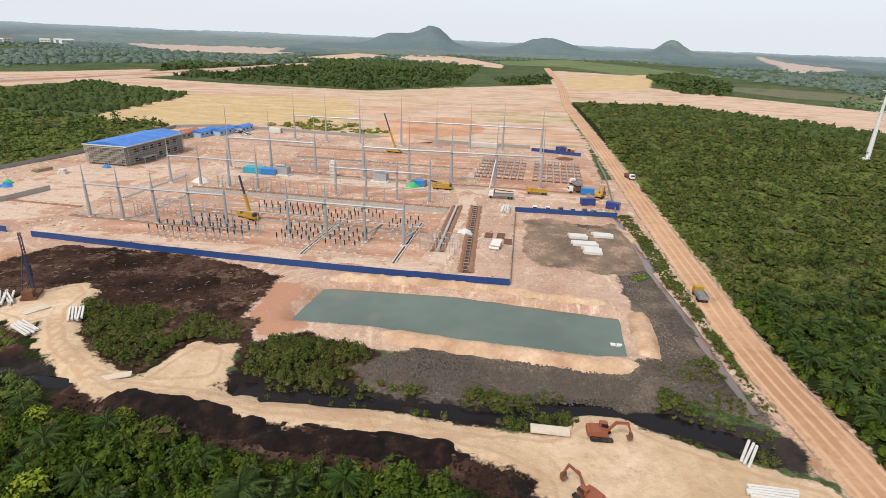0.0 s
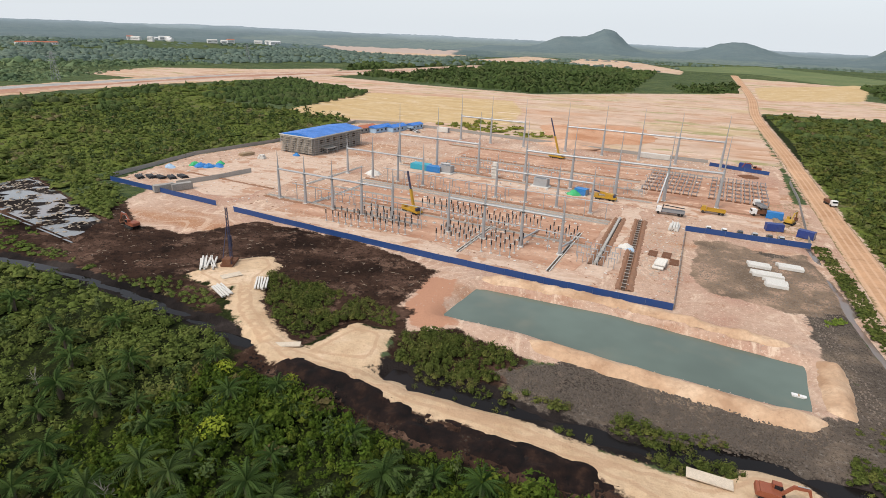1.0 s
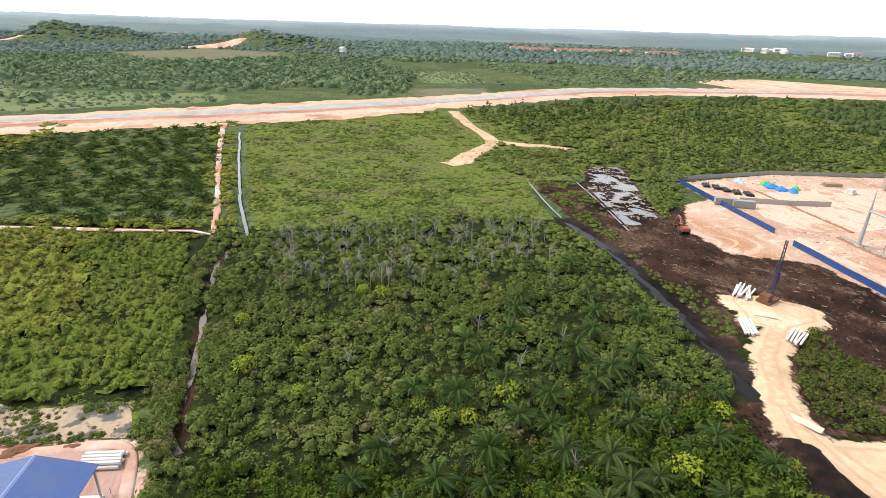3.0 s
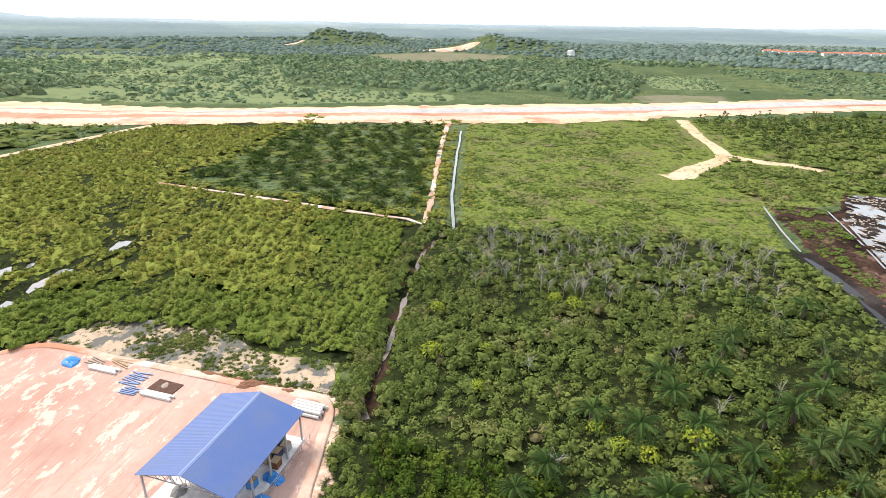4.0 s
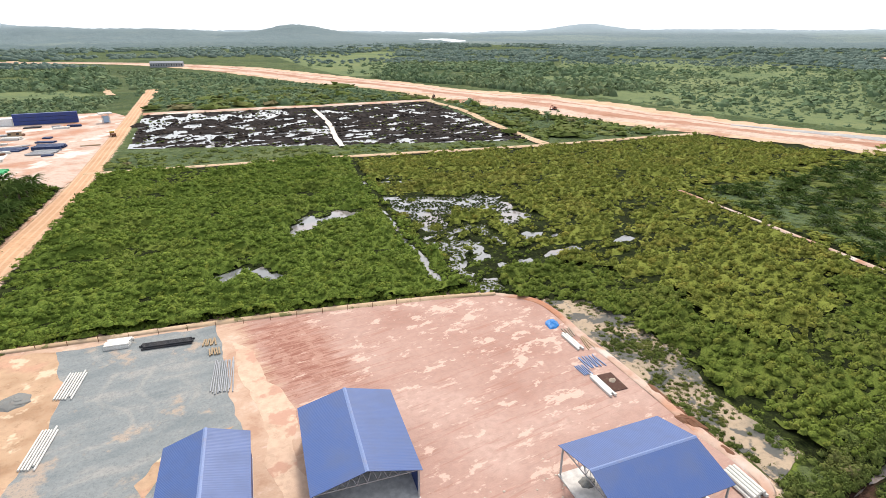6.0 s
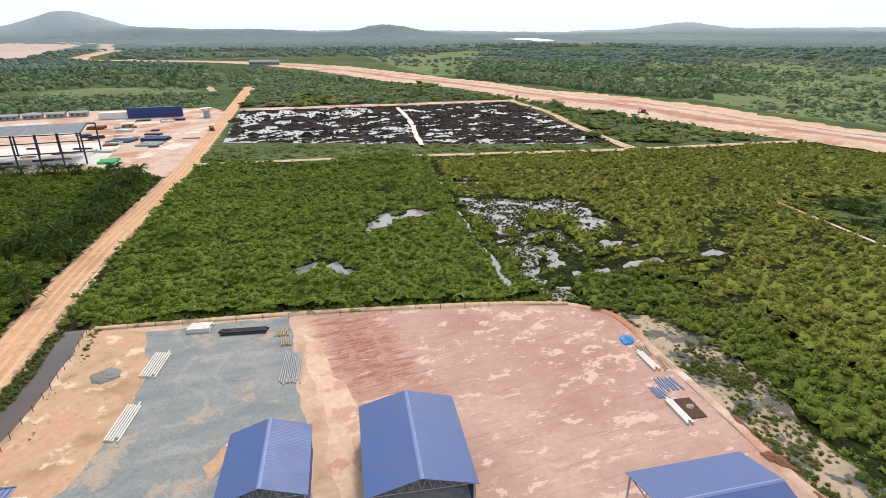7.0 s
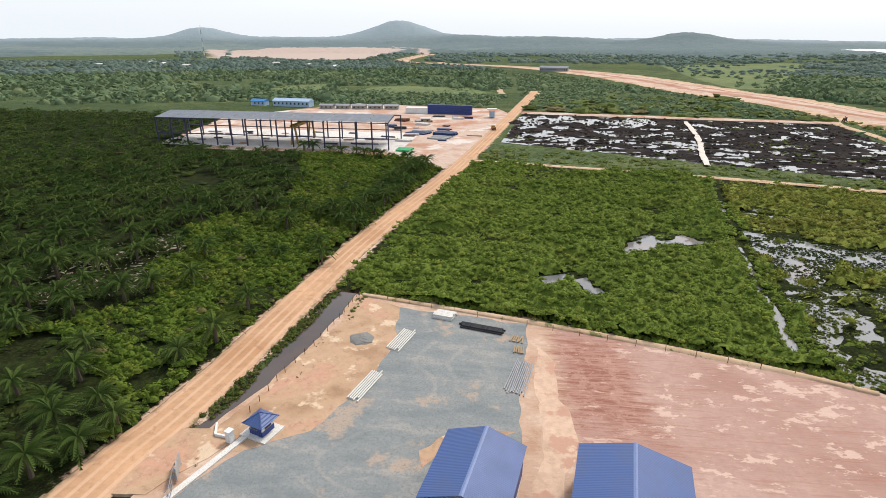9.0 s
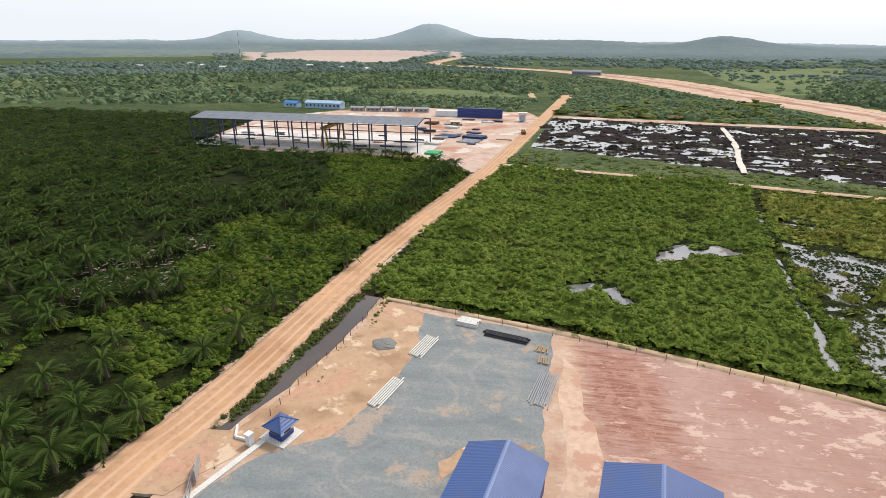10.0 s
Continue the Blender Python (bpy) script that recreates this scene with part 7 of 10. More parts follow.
# ---- built things ----
def shed(x, y, rz, length, width, eave, ridge, label, walled, goods=False):
    """An open steel shed with a ribbed gable roof; its length runs along its own y."""
    ob = thing("storage_shed", label, "shed", pose(x, y, 0.15, 0, 0, rz), "blue sheds")
    L, W = length / 2, width / 2
    part("floor_slab", Geo().box(0, 0, -0.1, width - 0.6, length - 0.4, 0.3), M_FLOORCON, ob, "dusty concrete slab")
    for s in (-1, 1):
        g = Geo()
        lo, hi = eave, ridge
        g.poly([(0, -L, hi), (s * W, -L, lo), (s * W, L, lo), (0, L, hi)][::s]).poly([(0, -L, hi - 0.08), (s * W, -L, lo - 0.08), (s * W, L, lo - 0.08), (0, L, hi - 0.08)][::-s])
        g.poly([(s * W, -L, lo), (s * W, -L, lo - 0.08), (s * W, L, lo - 0.08), (s * W, L, lo)][::s])
        g.poly([(0, -L, hi), (0, -L, hi - 0.08), (s * W, -L, lo - 0.08), (s * W, -L, lo)][::s]).poly([(0, L, hi), (s * W, L, lo), (s * W, L, lo - 0.08), (0, L, hi - 0.08)][::s])
        part("roof_slope", g, M_BLUEROOF_Y, ob, "ribbed blue metal roof slope")
        part("eave_beam", Geo().bar((s * (W - 0.5), -L + 0.3, lo - 0.15), (s * (W - 0.5), L - 0.3, lo - 0.15), 0.15, 0.25), M_GALV, ob)
    part("ridge_cap", Geo().side([(-0.28, ridge - 0.06), (0.28, ridge - 0.06), (0, ridge + 0.07)], -L - 0.02, L + 0.02), M_RIDGE, ob, "pale blue ridge cap")
    n = max(3, round(length / 5) + 1)
    for k in range(n):
        yy = -L + 0.5 + (length - 1.0) * k / (n - 1)
        for s in (-1, 1):
            part("column", Geo().box(s * (W - 0.5), yy, 0.2, 0.22, 0.22, eave - 0.35), M_GALV, ob)
        t = Geo().bar((-W + 0.5, yy, eave - 0.3), (W - 0.5, yy, eave - 0.3), 0.1, 0.12)
        for s in (-1, 1):
            t.bar((s * (W - 0.4), yy, eave - 0.12), (0, yy, ridge - 0.2), 0.1, 0.12)
            for j in range(5):
                a = s * (W - 0.5) * (1 - j / 5)
                b = s * (W - 0.5) * (1 - (j + 0.5) / 5)
                c = s * (W - 0.5) * (1 - (j + 1) / 5)
                zb = eave - 0.2 + (ridge - eave) * (1 - abs(b) / W)
                t.bar((a, yy, eave - 0.3), (b, yy, zb), 0.06, 0.06).bar((b, yy, zb), (c, yy, eave - 0.3), 0.06, 0.06)
        part("truss", t, M_GALV, ob, "welded steel roof truss")
    if walled:
        for s in (-1, 1):
            part("side_wall", Geo().box(s * (W - 0.36), 0, 0.2, 0.06, length - 1.0, eave - 0.5), M_BLUEWALL, ob, "dark blue sheet wall")
        part("back_wall", Geo().box(0, -L + 0.36, 0.2, width - 0.8, 0.06, eave - 0.5), M_BLUEWALL, ob, "dark blue sheet wall")
    return ob


shed(-65.3, -31.6, 80, 17.6, 14.6, 5.3, 7.3, "open steel shed with blue roof over stored goods", False)
shed(-33.9, -56.9, -12.5, 18.6, 14.9, 5.3, 7.4, "steel shed with ribbed blue gable roof on the yard", True)
shed(-14.0, -61.2, -12.5, 13.6, 11.8, 5.0, 7.1, "steel shed with ribbed blue gable roof beside gravel", True)


def heap(name, x, y, r, h, mat, label, category="heap", z=0.12, stretch=1.0, rz=0.0, seed=1):
    """A loose heap with an uneven top."""
    rr = random.Random(seed)
    g = Geo()
    rings, n = 5, 14
    pts = [[(0, 0, h)]]
    for k in range(1, rings + 1):
        t = k / rings
        ring = []
        for j in range(n):
            a = 2 * math.pi * j / n
            q = r * t * (1 + 0.18 * (rr.random() - 0.5) * 2)
            ring.append((math.cos(a) * q * stretch, math.sin(a) * q, max(-0.2, h * (1 - t ** 1.3) * (1 + 0.25 * (rr.random() - 0.5))) if k < rings else -0.25))
        pts.append(ring)
    g.v = pts[0] + [p for ring in pts[1:] for p in ring]
    g.f = [(0, 1 + j, 1 + (j + 1) % n) for j in range(n)]
    for k in range(rings - 1):
        a = 1 + k * n
        g.f += [(a + j, a + n + j, a + n + (j + 1) % n, a + (j + 1) % n) for j in range(n)]
    return solid(name, g, mat, label, category, pose(x, y, z, 0, 0, rz))


def pile_of(name, x, y, rz, count, length, r, mat, label, layers=1, gap=1.05, square=False, category="pipe stack", z=0.17, fan=0.0, seed=2):
    """Bars laid side by side in layers, each a part."""
    ob = thing(name, label, category, pose(x, y, z, 0, 0, rz))
    rr = random.Random(seed)
    mesh_a = (Geo().box(0, 0, 0, r * 2, length, r * 2) if square else Geo().tube((0, -length / 2, r), (0, length / 2, r), r, r, 8)).mesh("bar", mat)
    for l in range(layers):
        for k in range(count - l):
            p = part("bar", mesh_a, None, ob)
            p.matrix_basis = pose((k - (count - l - 1) / 2) * r * 2 * gap, rr.uniform(-0.06, 0.06) * length, l * r * (2.0 if square else 1.75), 0, 0, rr.uniform(-1, 1) * fan)
    return ob


# stores and goods on the yard
pile_of("steel_tube_stack", 3.0, -102, -17, 7, 8.2, 0.16, M_PALECON, "pale steel tubes laid on gravel", 1, 1.5)
pile_of("steel_tube_stack", 6.8, -85.5, -17, 6, 9.0, 0.16, M_PALECON, "pale steel tubes laid on gravel", 1, 1.4)
pile_of("timber_stack", -5.0, -113.2, 76, 7, 4.6, 0.22, M_PALECON, "pale boards stacked on gravel", 2, 1.1, True)
pile_of("pipe_stack", -13.5, -108.2, 75, 5, 9.4, 0.2, M_DARKPIPE, "black pipes stacked on gravel", 2, 1.1)
pile_of("timber_stack", -21.2, -104.6, -14, 6, 2.6, 0.14, M_TIMBER, "brown timber offcuts on gravel", 1, 1.6, True, "timber", 0.17, 8)
pile_of("timber_stack", -21.4, -100.4, -10, 5, 2.6, 0.14, M_TIMBER, "brown timber offcuts on gravel", 1, 1.6, True, "timber", 0.17, 8, 5)
pile_of("rebar_stack", -21.3, -91, -14, 11, 10.5, 0.12, M_STEELGREY, "bundle of grey steel bars on gravel", 1, 1.5, False, "steel bars", 0.17, 1.5)
heap("stone_mound", 11.5, -101.5, 3.0, 0.7, M_GREYHEAP, "flat heap of dark grey gravel", "gravel heap", 0.13, 1.0, 0, 3)
pile_of("box_section_stack", -79.2, -25.0, -11, 5, 5.4, 0.3, M_PALECON, "pale pipes stacked beside the shed", 2, 1.1)
pile_of("duct_pair", -85.5, -66.0, -10, 3, 6.2, 0.2, M_PALECON, "white ducts on red earth", 1, 1.2, True)
pile_of("duct_pair", -79.6, -52.0, -10, 3, 6.2, 0.2, M_PALECON, "white ducts beside a rust-brown sheet", 1, 1.1, True)
pile_of("blue_rod_bundle", -83.6, -58.6, -14, 9, 3.9, 0.09, M_BLUEROD, "bundle of pale blue rods", 1, 2.4, True, "rods", 0.17, 10)
pile_of("blue_rod_bundle", -80.2, -57.2, -12, 5, 3.2, 0.09, M_BLUEROD, "bundle of pale blue rods", 1, 2.2, True, "rods", 0.17, 8, 6)
solid("steel_sheet", Geo().box(0, 0, 0, 3.0, 5.2, 0.12), M_DARKRUST, "dark rust-brown steel sheet lying on the yard", "steel sheet", pose(-82.1, -51.8, 0.14, 0, 0, -12))
heap("scrap_mound", -82.4, -52.0, 0.7, 0.35, M_ROOTS, "small heap of pale scrap on a sheet", "scrap", 0.26, 1.3, 20, 8)
heap("tarpaulin_cover", -87.0, -73.6, 1.6, 0.9, M_TARPBLUE, "blue tarpaulin thrown over materials", "tarpaulin", 0.14, 1.5, 40, 9)
pile_of("timber_stack", -87.6, -69.0, -12, 4, 3.4, 0.1, M_ROOTS, "loose grey planks on earth", 1, 2.5, True, "timber", 0.15, 14, 7)
pile_of("timber_stack", -88.0, -64.0, -16, 4, 4.6, 0.1, M_TIMBER, "loose brown planks on earth", 1, 2.5, True, "timber", 0.15, 14, 8)
heap("spoil_mound", -84.8, -37.5, 3.4, 0.7, M_RUST, "dark reddish spoil along the yard edge", "spoil heap", 0.0, 0.5, 10, 12)
# goods under the open shed
heap("tarpaulin_cover", -58.6, -26.6, 1.9, 1.5, M_TARPRED, "red tarpaulin over goods beside a shed", "tarpaulin", 0.3, 1.2, 20, 13)
heap("tarpaulin_cover", -60.4, -24.7, 1.1, 1.1, M_TARPBLUE, "blue tarpaulin over goods beside a shed", "tarpaulin", 0.3, 1.3, 70, 14)
heap("tarpaulin_cover", -64.4, -24.9, 1.2, 1.0, M_TARPBLUE, "blue tarpaulin over goods in a shed", "tarpaulin", 0.3, 1.5, 70, 15)
heap("tarpaulin_cover", -60.6, -36.6, 1.3, 0.6, M_GREYHEAP, "grey tarpaulin heap in a shed", "tarpaulin", 0.3, 1.2, 10, 16)


def crate(x, y, rz, sx, sy, sz, mat, label, z=0.35):
    ob = thing("crate", label, "crate", pose(x, y, z, 0, 0, rz))
    part("body", Geo().box(0, 0, 0.1, sx, sy, sz), mat, ob)
    part("lid", Geo().box(0, 0, sz + 0.1, sx + 0.06, sy + 0.06, 0.06), M_TIMBER, ob)
    part("skid", Geo().box(-sx * 0.35, 0, 0, 0.1, sy, 0.1).box(sx * 0.35, 0, 0, 0.1, sy, 0.1), M_TIMBER, ob)
    return ob


for cx, cy, m in ((-66.5, -25.2, M_RUST), (-68.3, -25.8, M_DARKSTEEL), (-69.8, -25.0, M_STEELGREY), (-67.3, -27.0, M_TIMBER), (-71.0, -26.6, M_DARKPIPE), (-62.5, -27.0, M_TARPBLUE), (-63.0, -34.5, M_STEELGREY)):
    crate(cx, cy, -10, 1.3, 1.1, 1.2, m, "stored machine crate on a shed floor")
# low rail along the open side of the shed
rail = thing("guard_rail", "light steel rail along a shed edge", "rail", pose(-65.5, -23.6, 0.3, 0, 0, -10))
for k in range(7):
    part("post", Geo().box(-7.2 + 2.4 * k, 0, 0, 0.07, 0.07, 1.1), M_GALV, rail)
for z in (0.55, 1.05):
    part("bar", Geo().bar((-7.2, 0, z), (7.2, 0, z), 0.05, 0.05), M_GALV, rail)
for k in range(6):
    part("brace", Geo().bar((-7.2 + 2.4 * k, 0, 0.05), (-4.8 + 2.4 * k, 0, 1.05), 0.04, 0.04), M_GALV, rail)

# guard house and gate
gh = thing("guard_house", "small blue and white guard house with a hipped blue roof", "guard house", pose(20.6, -71.6, 0.17, 0, 0, -20))
part("slab", Geo().box(0, 0, -0.1, 5.2, 4.6, 0.28), M_PALECON, gh)
part("lower_wall", Geo().box(0, 0, 0.18, 2.7, 2.7, 1.0), M_BLUEWALL, gh, "blue painted lower wall")
part("upper_wall", Geo().box(0, 0, 1.18, 2.7, 2.7, 1.25), M_WHITE, gh, "white painted upper wall")
for k, (wx, wy, a) in enumerate(((0.3, 1.37, 0), (1.37, -0.2, 90), (-1.37, 0, 90))):
    part("window", Geo().box(wx, wy, 1.28, 1.4, 0.08, 0.9, a), M_DARKGLASS, gh)
part("door", Geo().box(-0.85, 1.38, 0.2, 0.75, 0.08, 2.0), M_BLUEWALL, gh)
roofg = Geo()
for k in range(4):
    a, b = [((-2.05, -2.05), (2.05, -2.05), (2.05, 2.05), (-2.05, 2.05))[j % 4] for j in (k, k + 1)]
    roofg.poly([(*a, 2.38), (*b, 2.38), (0, 0, 3.75)])
roofg.poly([(-2.05, 2.05, 2.36), (2.05, 2.05, 2.36), (2.05, -2.05, 2.36), (-2.05, -2.05, 2.36)])
part("roof", roofg, M_BLUEROOF, gh, "hipped blue roof")
for k in range(4):
    a = ((-2.05, -2.05), (2.05, -2.05), (2.05, 2.05), (-2.05, 2.05))[k]
    part("hip_cap", Geo().bar((*a, 2.4), (0, 0, 3.78), 0.16, 0.08), M_BLUEROOF, gh)

kerb = thing("gate_kerb", "long pale concrete kerb and track of a sliding gate", "kerb", None)
part("track_slab", Geo().bar((21.2, -74.0, 0.2), (30.5, -51, 0.2), 1.1, 0.22), M_PALECON, kerb)
part("kerb", Geo().bar((20.6, -74.3, 0.25), (29.7, -51.5, 0.25), 0.2, 0.35), M_PALECON, kerb)
pillar = thing("gate_pillar", "white square gate pillar", "gate pillar", pose(24.6, -68.8, 0.1, 0, 0, -20))
part("shaft", Geo().box(0, 0, 0, 0.95, 0.95, 2.1), M_WHITE, pillar)
part("cap", Geo().box(0, 0, 2.1, 1.1, 1.1, 0.14), M_WHITE, pillar)
curb2 = thing("culvert_wall", "low white culvert wall at the drain", "kerb", None)
for a, b in (((25.2, -69.4, 0.3), (27.6, -69.8, 0.3)), ((27.6, -69.8, 0.3), (28.6, -72.4, 0.3))):
    part("wall", Geo().bar(a, b, 0.3, 0.7), M_WHITE, curb2)
gate = thing("sliding_gate", "grey steel sliding gate standing open beside a panel", "gate", pose(27.7, -57.2, 0.3, 0, 0, -68))
for k in range(6):
    part("post", Geo().box(-5 + 2 * k, 0, 0, 0.08, 0.08, 1.7), M_STEELGREY, gate)
    part("stay", Geo().bar((-5 + 2 * k, 0, 1.3), (-5 + 2 * k, 0.9, 0.02), 0.06, 0.06), M_STEELGREY, gate)
for z in (0.15, 0.9, 1.65):
    part("rail", Geo().bar((-5, 0, z), (5, 0, z), 0.07, 0.07), M_STEELGREY, gate)
panel = thing("gate_panel", "framed grey sheet panel of a gate", "gate panel", pose(28.9, -61.6, 0.3, 0, 0, -68))
part("sheet", Geo().box(0, 0, 0.3, 3.6, 0.05, 2.0), M_GALV, panel)
for z in (0.25, 1.3, 2.3):
    part("rail", Geo().bar((-1.85, 0.05, z), (1.85, 0.05, z), 0.09, 0.09), M_STEELGREY, panel)
for xx in (-1.85, 0, 1.85):
    part("post", Geo().box(xx, 0.05, 0, 0.1, 0.1, 2.35), M_STEELGREY, panel)
# thin fence posts beside the drain and along the yard's far edge
fence_thin = thing("wire_fence", "line of thin rusty fence posts beside the drain", "fence", None)
dr = spline([(17.5, -121), (18.6, -110), (20.6, -98), (23.0, -88), (24.6, -76)], 2.6)
post_mesh = Geo().box(0, 0, -0.2, 0.1, 0.1, 1.6).mesh("post", M_RUST)
for qx, qy in list(dr) + [(15 - 5.5 * k, -121.6 + 1.55 * k) for k in range(1, 17)]:
    p = part("post", post_mesh, None, fence_thin)
    p.location = (qx, qy, 0.1)


# ---- machines and vehicles ----
def wheel(parent, x, y, r, w=0.35):
    part("wheel", Geo().tube((x - w / 2, y, r), (x + w / 2, y, r), r, r, 12), M_RUBBER, parent)


def car(x, y, rz, mat, label):
    ob = thing("car", label, "car", pose(x, y, 0.02, 0, 0, rz), "parked cars")
    part("body", Geo().side([(-2.15, 0.35), (2.15, 0.35), (2.2, 0.75), (1.2, 0.95), (-1.9, 1.0), (-2.2, 0.8)], -0.86, 0.86), mat, ob)
    part("cabin", Geo().side([(-1.85, 0.95), (1.15, 0.95), (0.45, 1.45), (-1.3, 1.48)], -0.74, 0.74), M_DARKGLASS, ob, "dark glazed cabin")
    part("roof", Geo().side([(-1.35, 1.46), (0.5, 1.44), (0.4, 1.52), (-1.2, 1.54)], -0.72, 0.72), mat, ob)
    for wx in (-1.35, 1.35):
        for wy in (-0.8, 0.8):
            part("wheel", Geo().tube((wx, wy - 0.1, 0.32), (wx, wy + 0.1, 0.32), 0.32, 0.32, 10), M_RUBBER, ob)
    return ob


def truck(x, y, rz, cab_mat, bed_mat, label, load=None, length=7.6, crane=False):
    """A lorry along its own y, its cab in front (+y)."""
    ob = thing("truck", label, "truck", pose(x, y, 0.28, 0, 0, rz))
    L = length / 2
    part("chassis", Geo().box(0, 0, 0.6, 0.9, length - 0.4, 0.3), M_DARKSTEEL, ob)
    turned = part("cab", Geo().side([(-L + 0.0, 0.7), (-L + 1.9, 0.7), (-L + 1.9, 2.6), (-L + 0.35, 2.6), (-L + 0.05, 1.6)], -1.15, 1.15), cab_mat, ob)
    turned.matrix_basis = pose(0, 0, 0, 0, 0, -90)
    part("windscreen", Geo().box(0, L - 0.1, 1.65, 2.0, 0.12, 0.7), M_DARKGLASS, ob)
    if bed_mat:
        b = Geo().box(0, -0.95, 0.95, 2.4, length - 2.3, 0.12)
        for s in (-1, 1):
            b.box(s * 1.17, -0.95, 1.07, 0.07, length - 2.3, 0.8)
            b.box(0, -0.95 + s * (length - 2.3) / 2, 1.07, 2.3, 0.07, 0.8)
        part("bed", b, bed_mat, ob)
    if load:
        part("load", Geo().side([(-1.1, 1.1), (1.1, 1.1), (0.9, 1.75), (0, 1.95), (-0.9, 1.75)], -0.95 - (length - 2.6) / 2, -0.95 + (length - 2.6) / 2), load, ob, "heaped load")
    if crane:
        part("boom", Geo().bar((0, L - 2.3, 1.2), (0, L - 2.4, 3.4), 0.35, 0.35).bar((0, L - 2.4, 3.3), (0.5, -L + 0.3, 2.7), 0.22, 0.28), M_BLACKPAINT, ob, "folded black loader boom")
    for wy in (L - 1.0, -L + 1.0, -L + 2.2):
        for s in (-1, 1):
            wheel(ob, s * 1.0, wy, 0.5)
    return ob


def excavator(x, y, rz, label, z=0.0, reach=1.0, mat=None):
    """A tracked excavator; the boom points along its own +x."""
    mat = mat or M_ORANGE
    ob = thing("excavator", label, "excavator", pose(x, y, z, 0, 0, rz), "excavators")
    for s in (-1, 1):
        t = part("track", Geo().side([(-1.9, 0.1), (1.9, 0.1), (2.15, 0.45), (1.9, 0.85), (-1.9, 0.85), (-2.15, 0.45)], s * 1.25 - 0.3, s * 1.25 + 0.3), M_RUBBER, ob, "dusty steel crawler track")
    part("undercarriage", Geo().box(0, 0, 0.4, 2.2, 2.0, 0.6), M_DARKSTEEL, ob)
    part("house", Geo().side([(-2.2, 1.05), (1.0, 1.05), (1.0, 1.9), (-0.4, 2.15), (-2.1, 2.1), (-2.35, 1.6)], -1.3, 1.3), mat, ob)
    part("counterweight", Geo().side([(-2.75, 1.15), (-2.2, 1.05), (-2.2, 2.05), (-2.65, 1.95)], -1.25, 1.25), mat, ob)
    cab = part("cab", Geo().side([(-0.3, 1.1), (1.35, 1.1), (1.45, 1.9), (1.1, 2.85), (-0.3, 2.9)], 0.35, 1.3), mat, ob)
    part("window", Geo().side([(0.0, 1.9), (1.5, 1.9), (1.18, 2.7), (0.0, 2.75)], 0.30, 1.35), M_DARKGLASS, cab)
    part("boom", Geo().side([(0.6, 1.5), (1.0, 1.2), (3.0 * reach, 3.4), (5.4 * reach, 3.6), (5.5 * reach, 3.95), (2.8 * reach, 4.0)], -0.3, 0.05), mat, ob)
    part("stick", Geo().side([(5.0 * reach, 3.9), (5.6 * reach, 4.0), (6.6 * reach, 1.5), (6.35 * reach, 1.35)], -0.26, 0.02), mat, ob)
    part("bucket", Geo().side([(6.2 * reach, 1.55), (6.8 * reach, 1.5), (6.75 * reach, 0.5), (6.0 * reach, 0.25), (5.6 * reach, 0.6), (6.1 * reach, 0.8)], -0.7, 0.45), M_RUST, ob, "worn steel bucket")
    part("cylinder", Geo().tube((1.2, 0.1, 1.5), (2.8 * reach, 0.1, 3.4), 0.09).tube((3.4 * reach, -0.12, 4.1), (5.3 * reach, -0.12, 4.2), 0.08), M_GALV, ob)
    return ob


for ex in (excavator(25.6, 72.4, -4, "orange tracked excavator on a sand bank", 0.75, 0.85), excavator(20.6, 59.0, 128, "orange tracked excavator working in sand", 0.75, 0.85)):
    ex.scale = (0.86, 0.86, 0.86)
excavator(-145, 126, 165, "orange tracked excavator digging black peat", 0.2)
excavator(62, 224, 60, "yellow tracked excavator inside the site fence", 0.05, 1.0, M_YELLOW_PAINT)
excavator(68, 322, 170, "orange tracked excavator at the site edge", 0.05)
excavator(-318, -330, 20, "orange tracked excavator on the highway earthwork", 0.9)
excavator(-278, -452, 60, "dark tracked excavator beside the highway", 0.9, 1.0, M_RUST)
truck(64.6, 128, -6, M_YELLOW_PAINT, M_STEELGREY, "yellow-cabbed tipper truck with grey load on the haul road", M_GREYHEAP, 6.4)
truck(85.6, 262, 188, M_WHITE, M_RUST, "tipper truck with brown load on the haul road", M_RUST)
truck(-13, -384, 188, M_YELLOW_PAINT, M_RUST, "tipper truck on the laterite road", M_RUST)
truck(20, 217.5, 85, M_WHITE, M_STEELGREY, "white lorry with a black loader crane", None, 10.5, True)
truck(55.5, 243, 15, M_WHITE, M_STEELGREY, "white lorry parked in the site", None, 8)
truck(53, 231, 100, M_WHITE, M_RUST, "old lorry parked in the site", None, 6.5)
truck(36, 226, 80, M_YELLOW_PAINT, M_YELLOW_PAINT, "yellow flatbed machine on clay", None, 9)
for cx, m, lab in ((32, M_WHITE, "white"), (37, M_WHITE, "white"), (42, M_BLACKPAINT, "black"), (46.5, M_SILVER, "silver"), (51, M_BLACKPAINT, "black"), (54.5, M_SILVER, "silver")):
    car(cx, 203.6 - (cx - 32) * 0.08, 84, m, lab + " car parked behind a blue fence")
for cx, cy, m in ((-140, 352, M_WHITE), (-137, 350, M_BLACKPAINT), (-134, 348, M_SILVER), (-131, 344, M_WHITE)):
    car(cx, cy, 70, m, "car parked beside blue-roofed site huts")


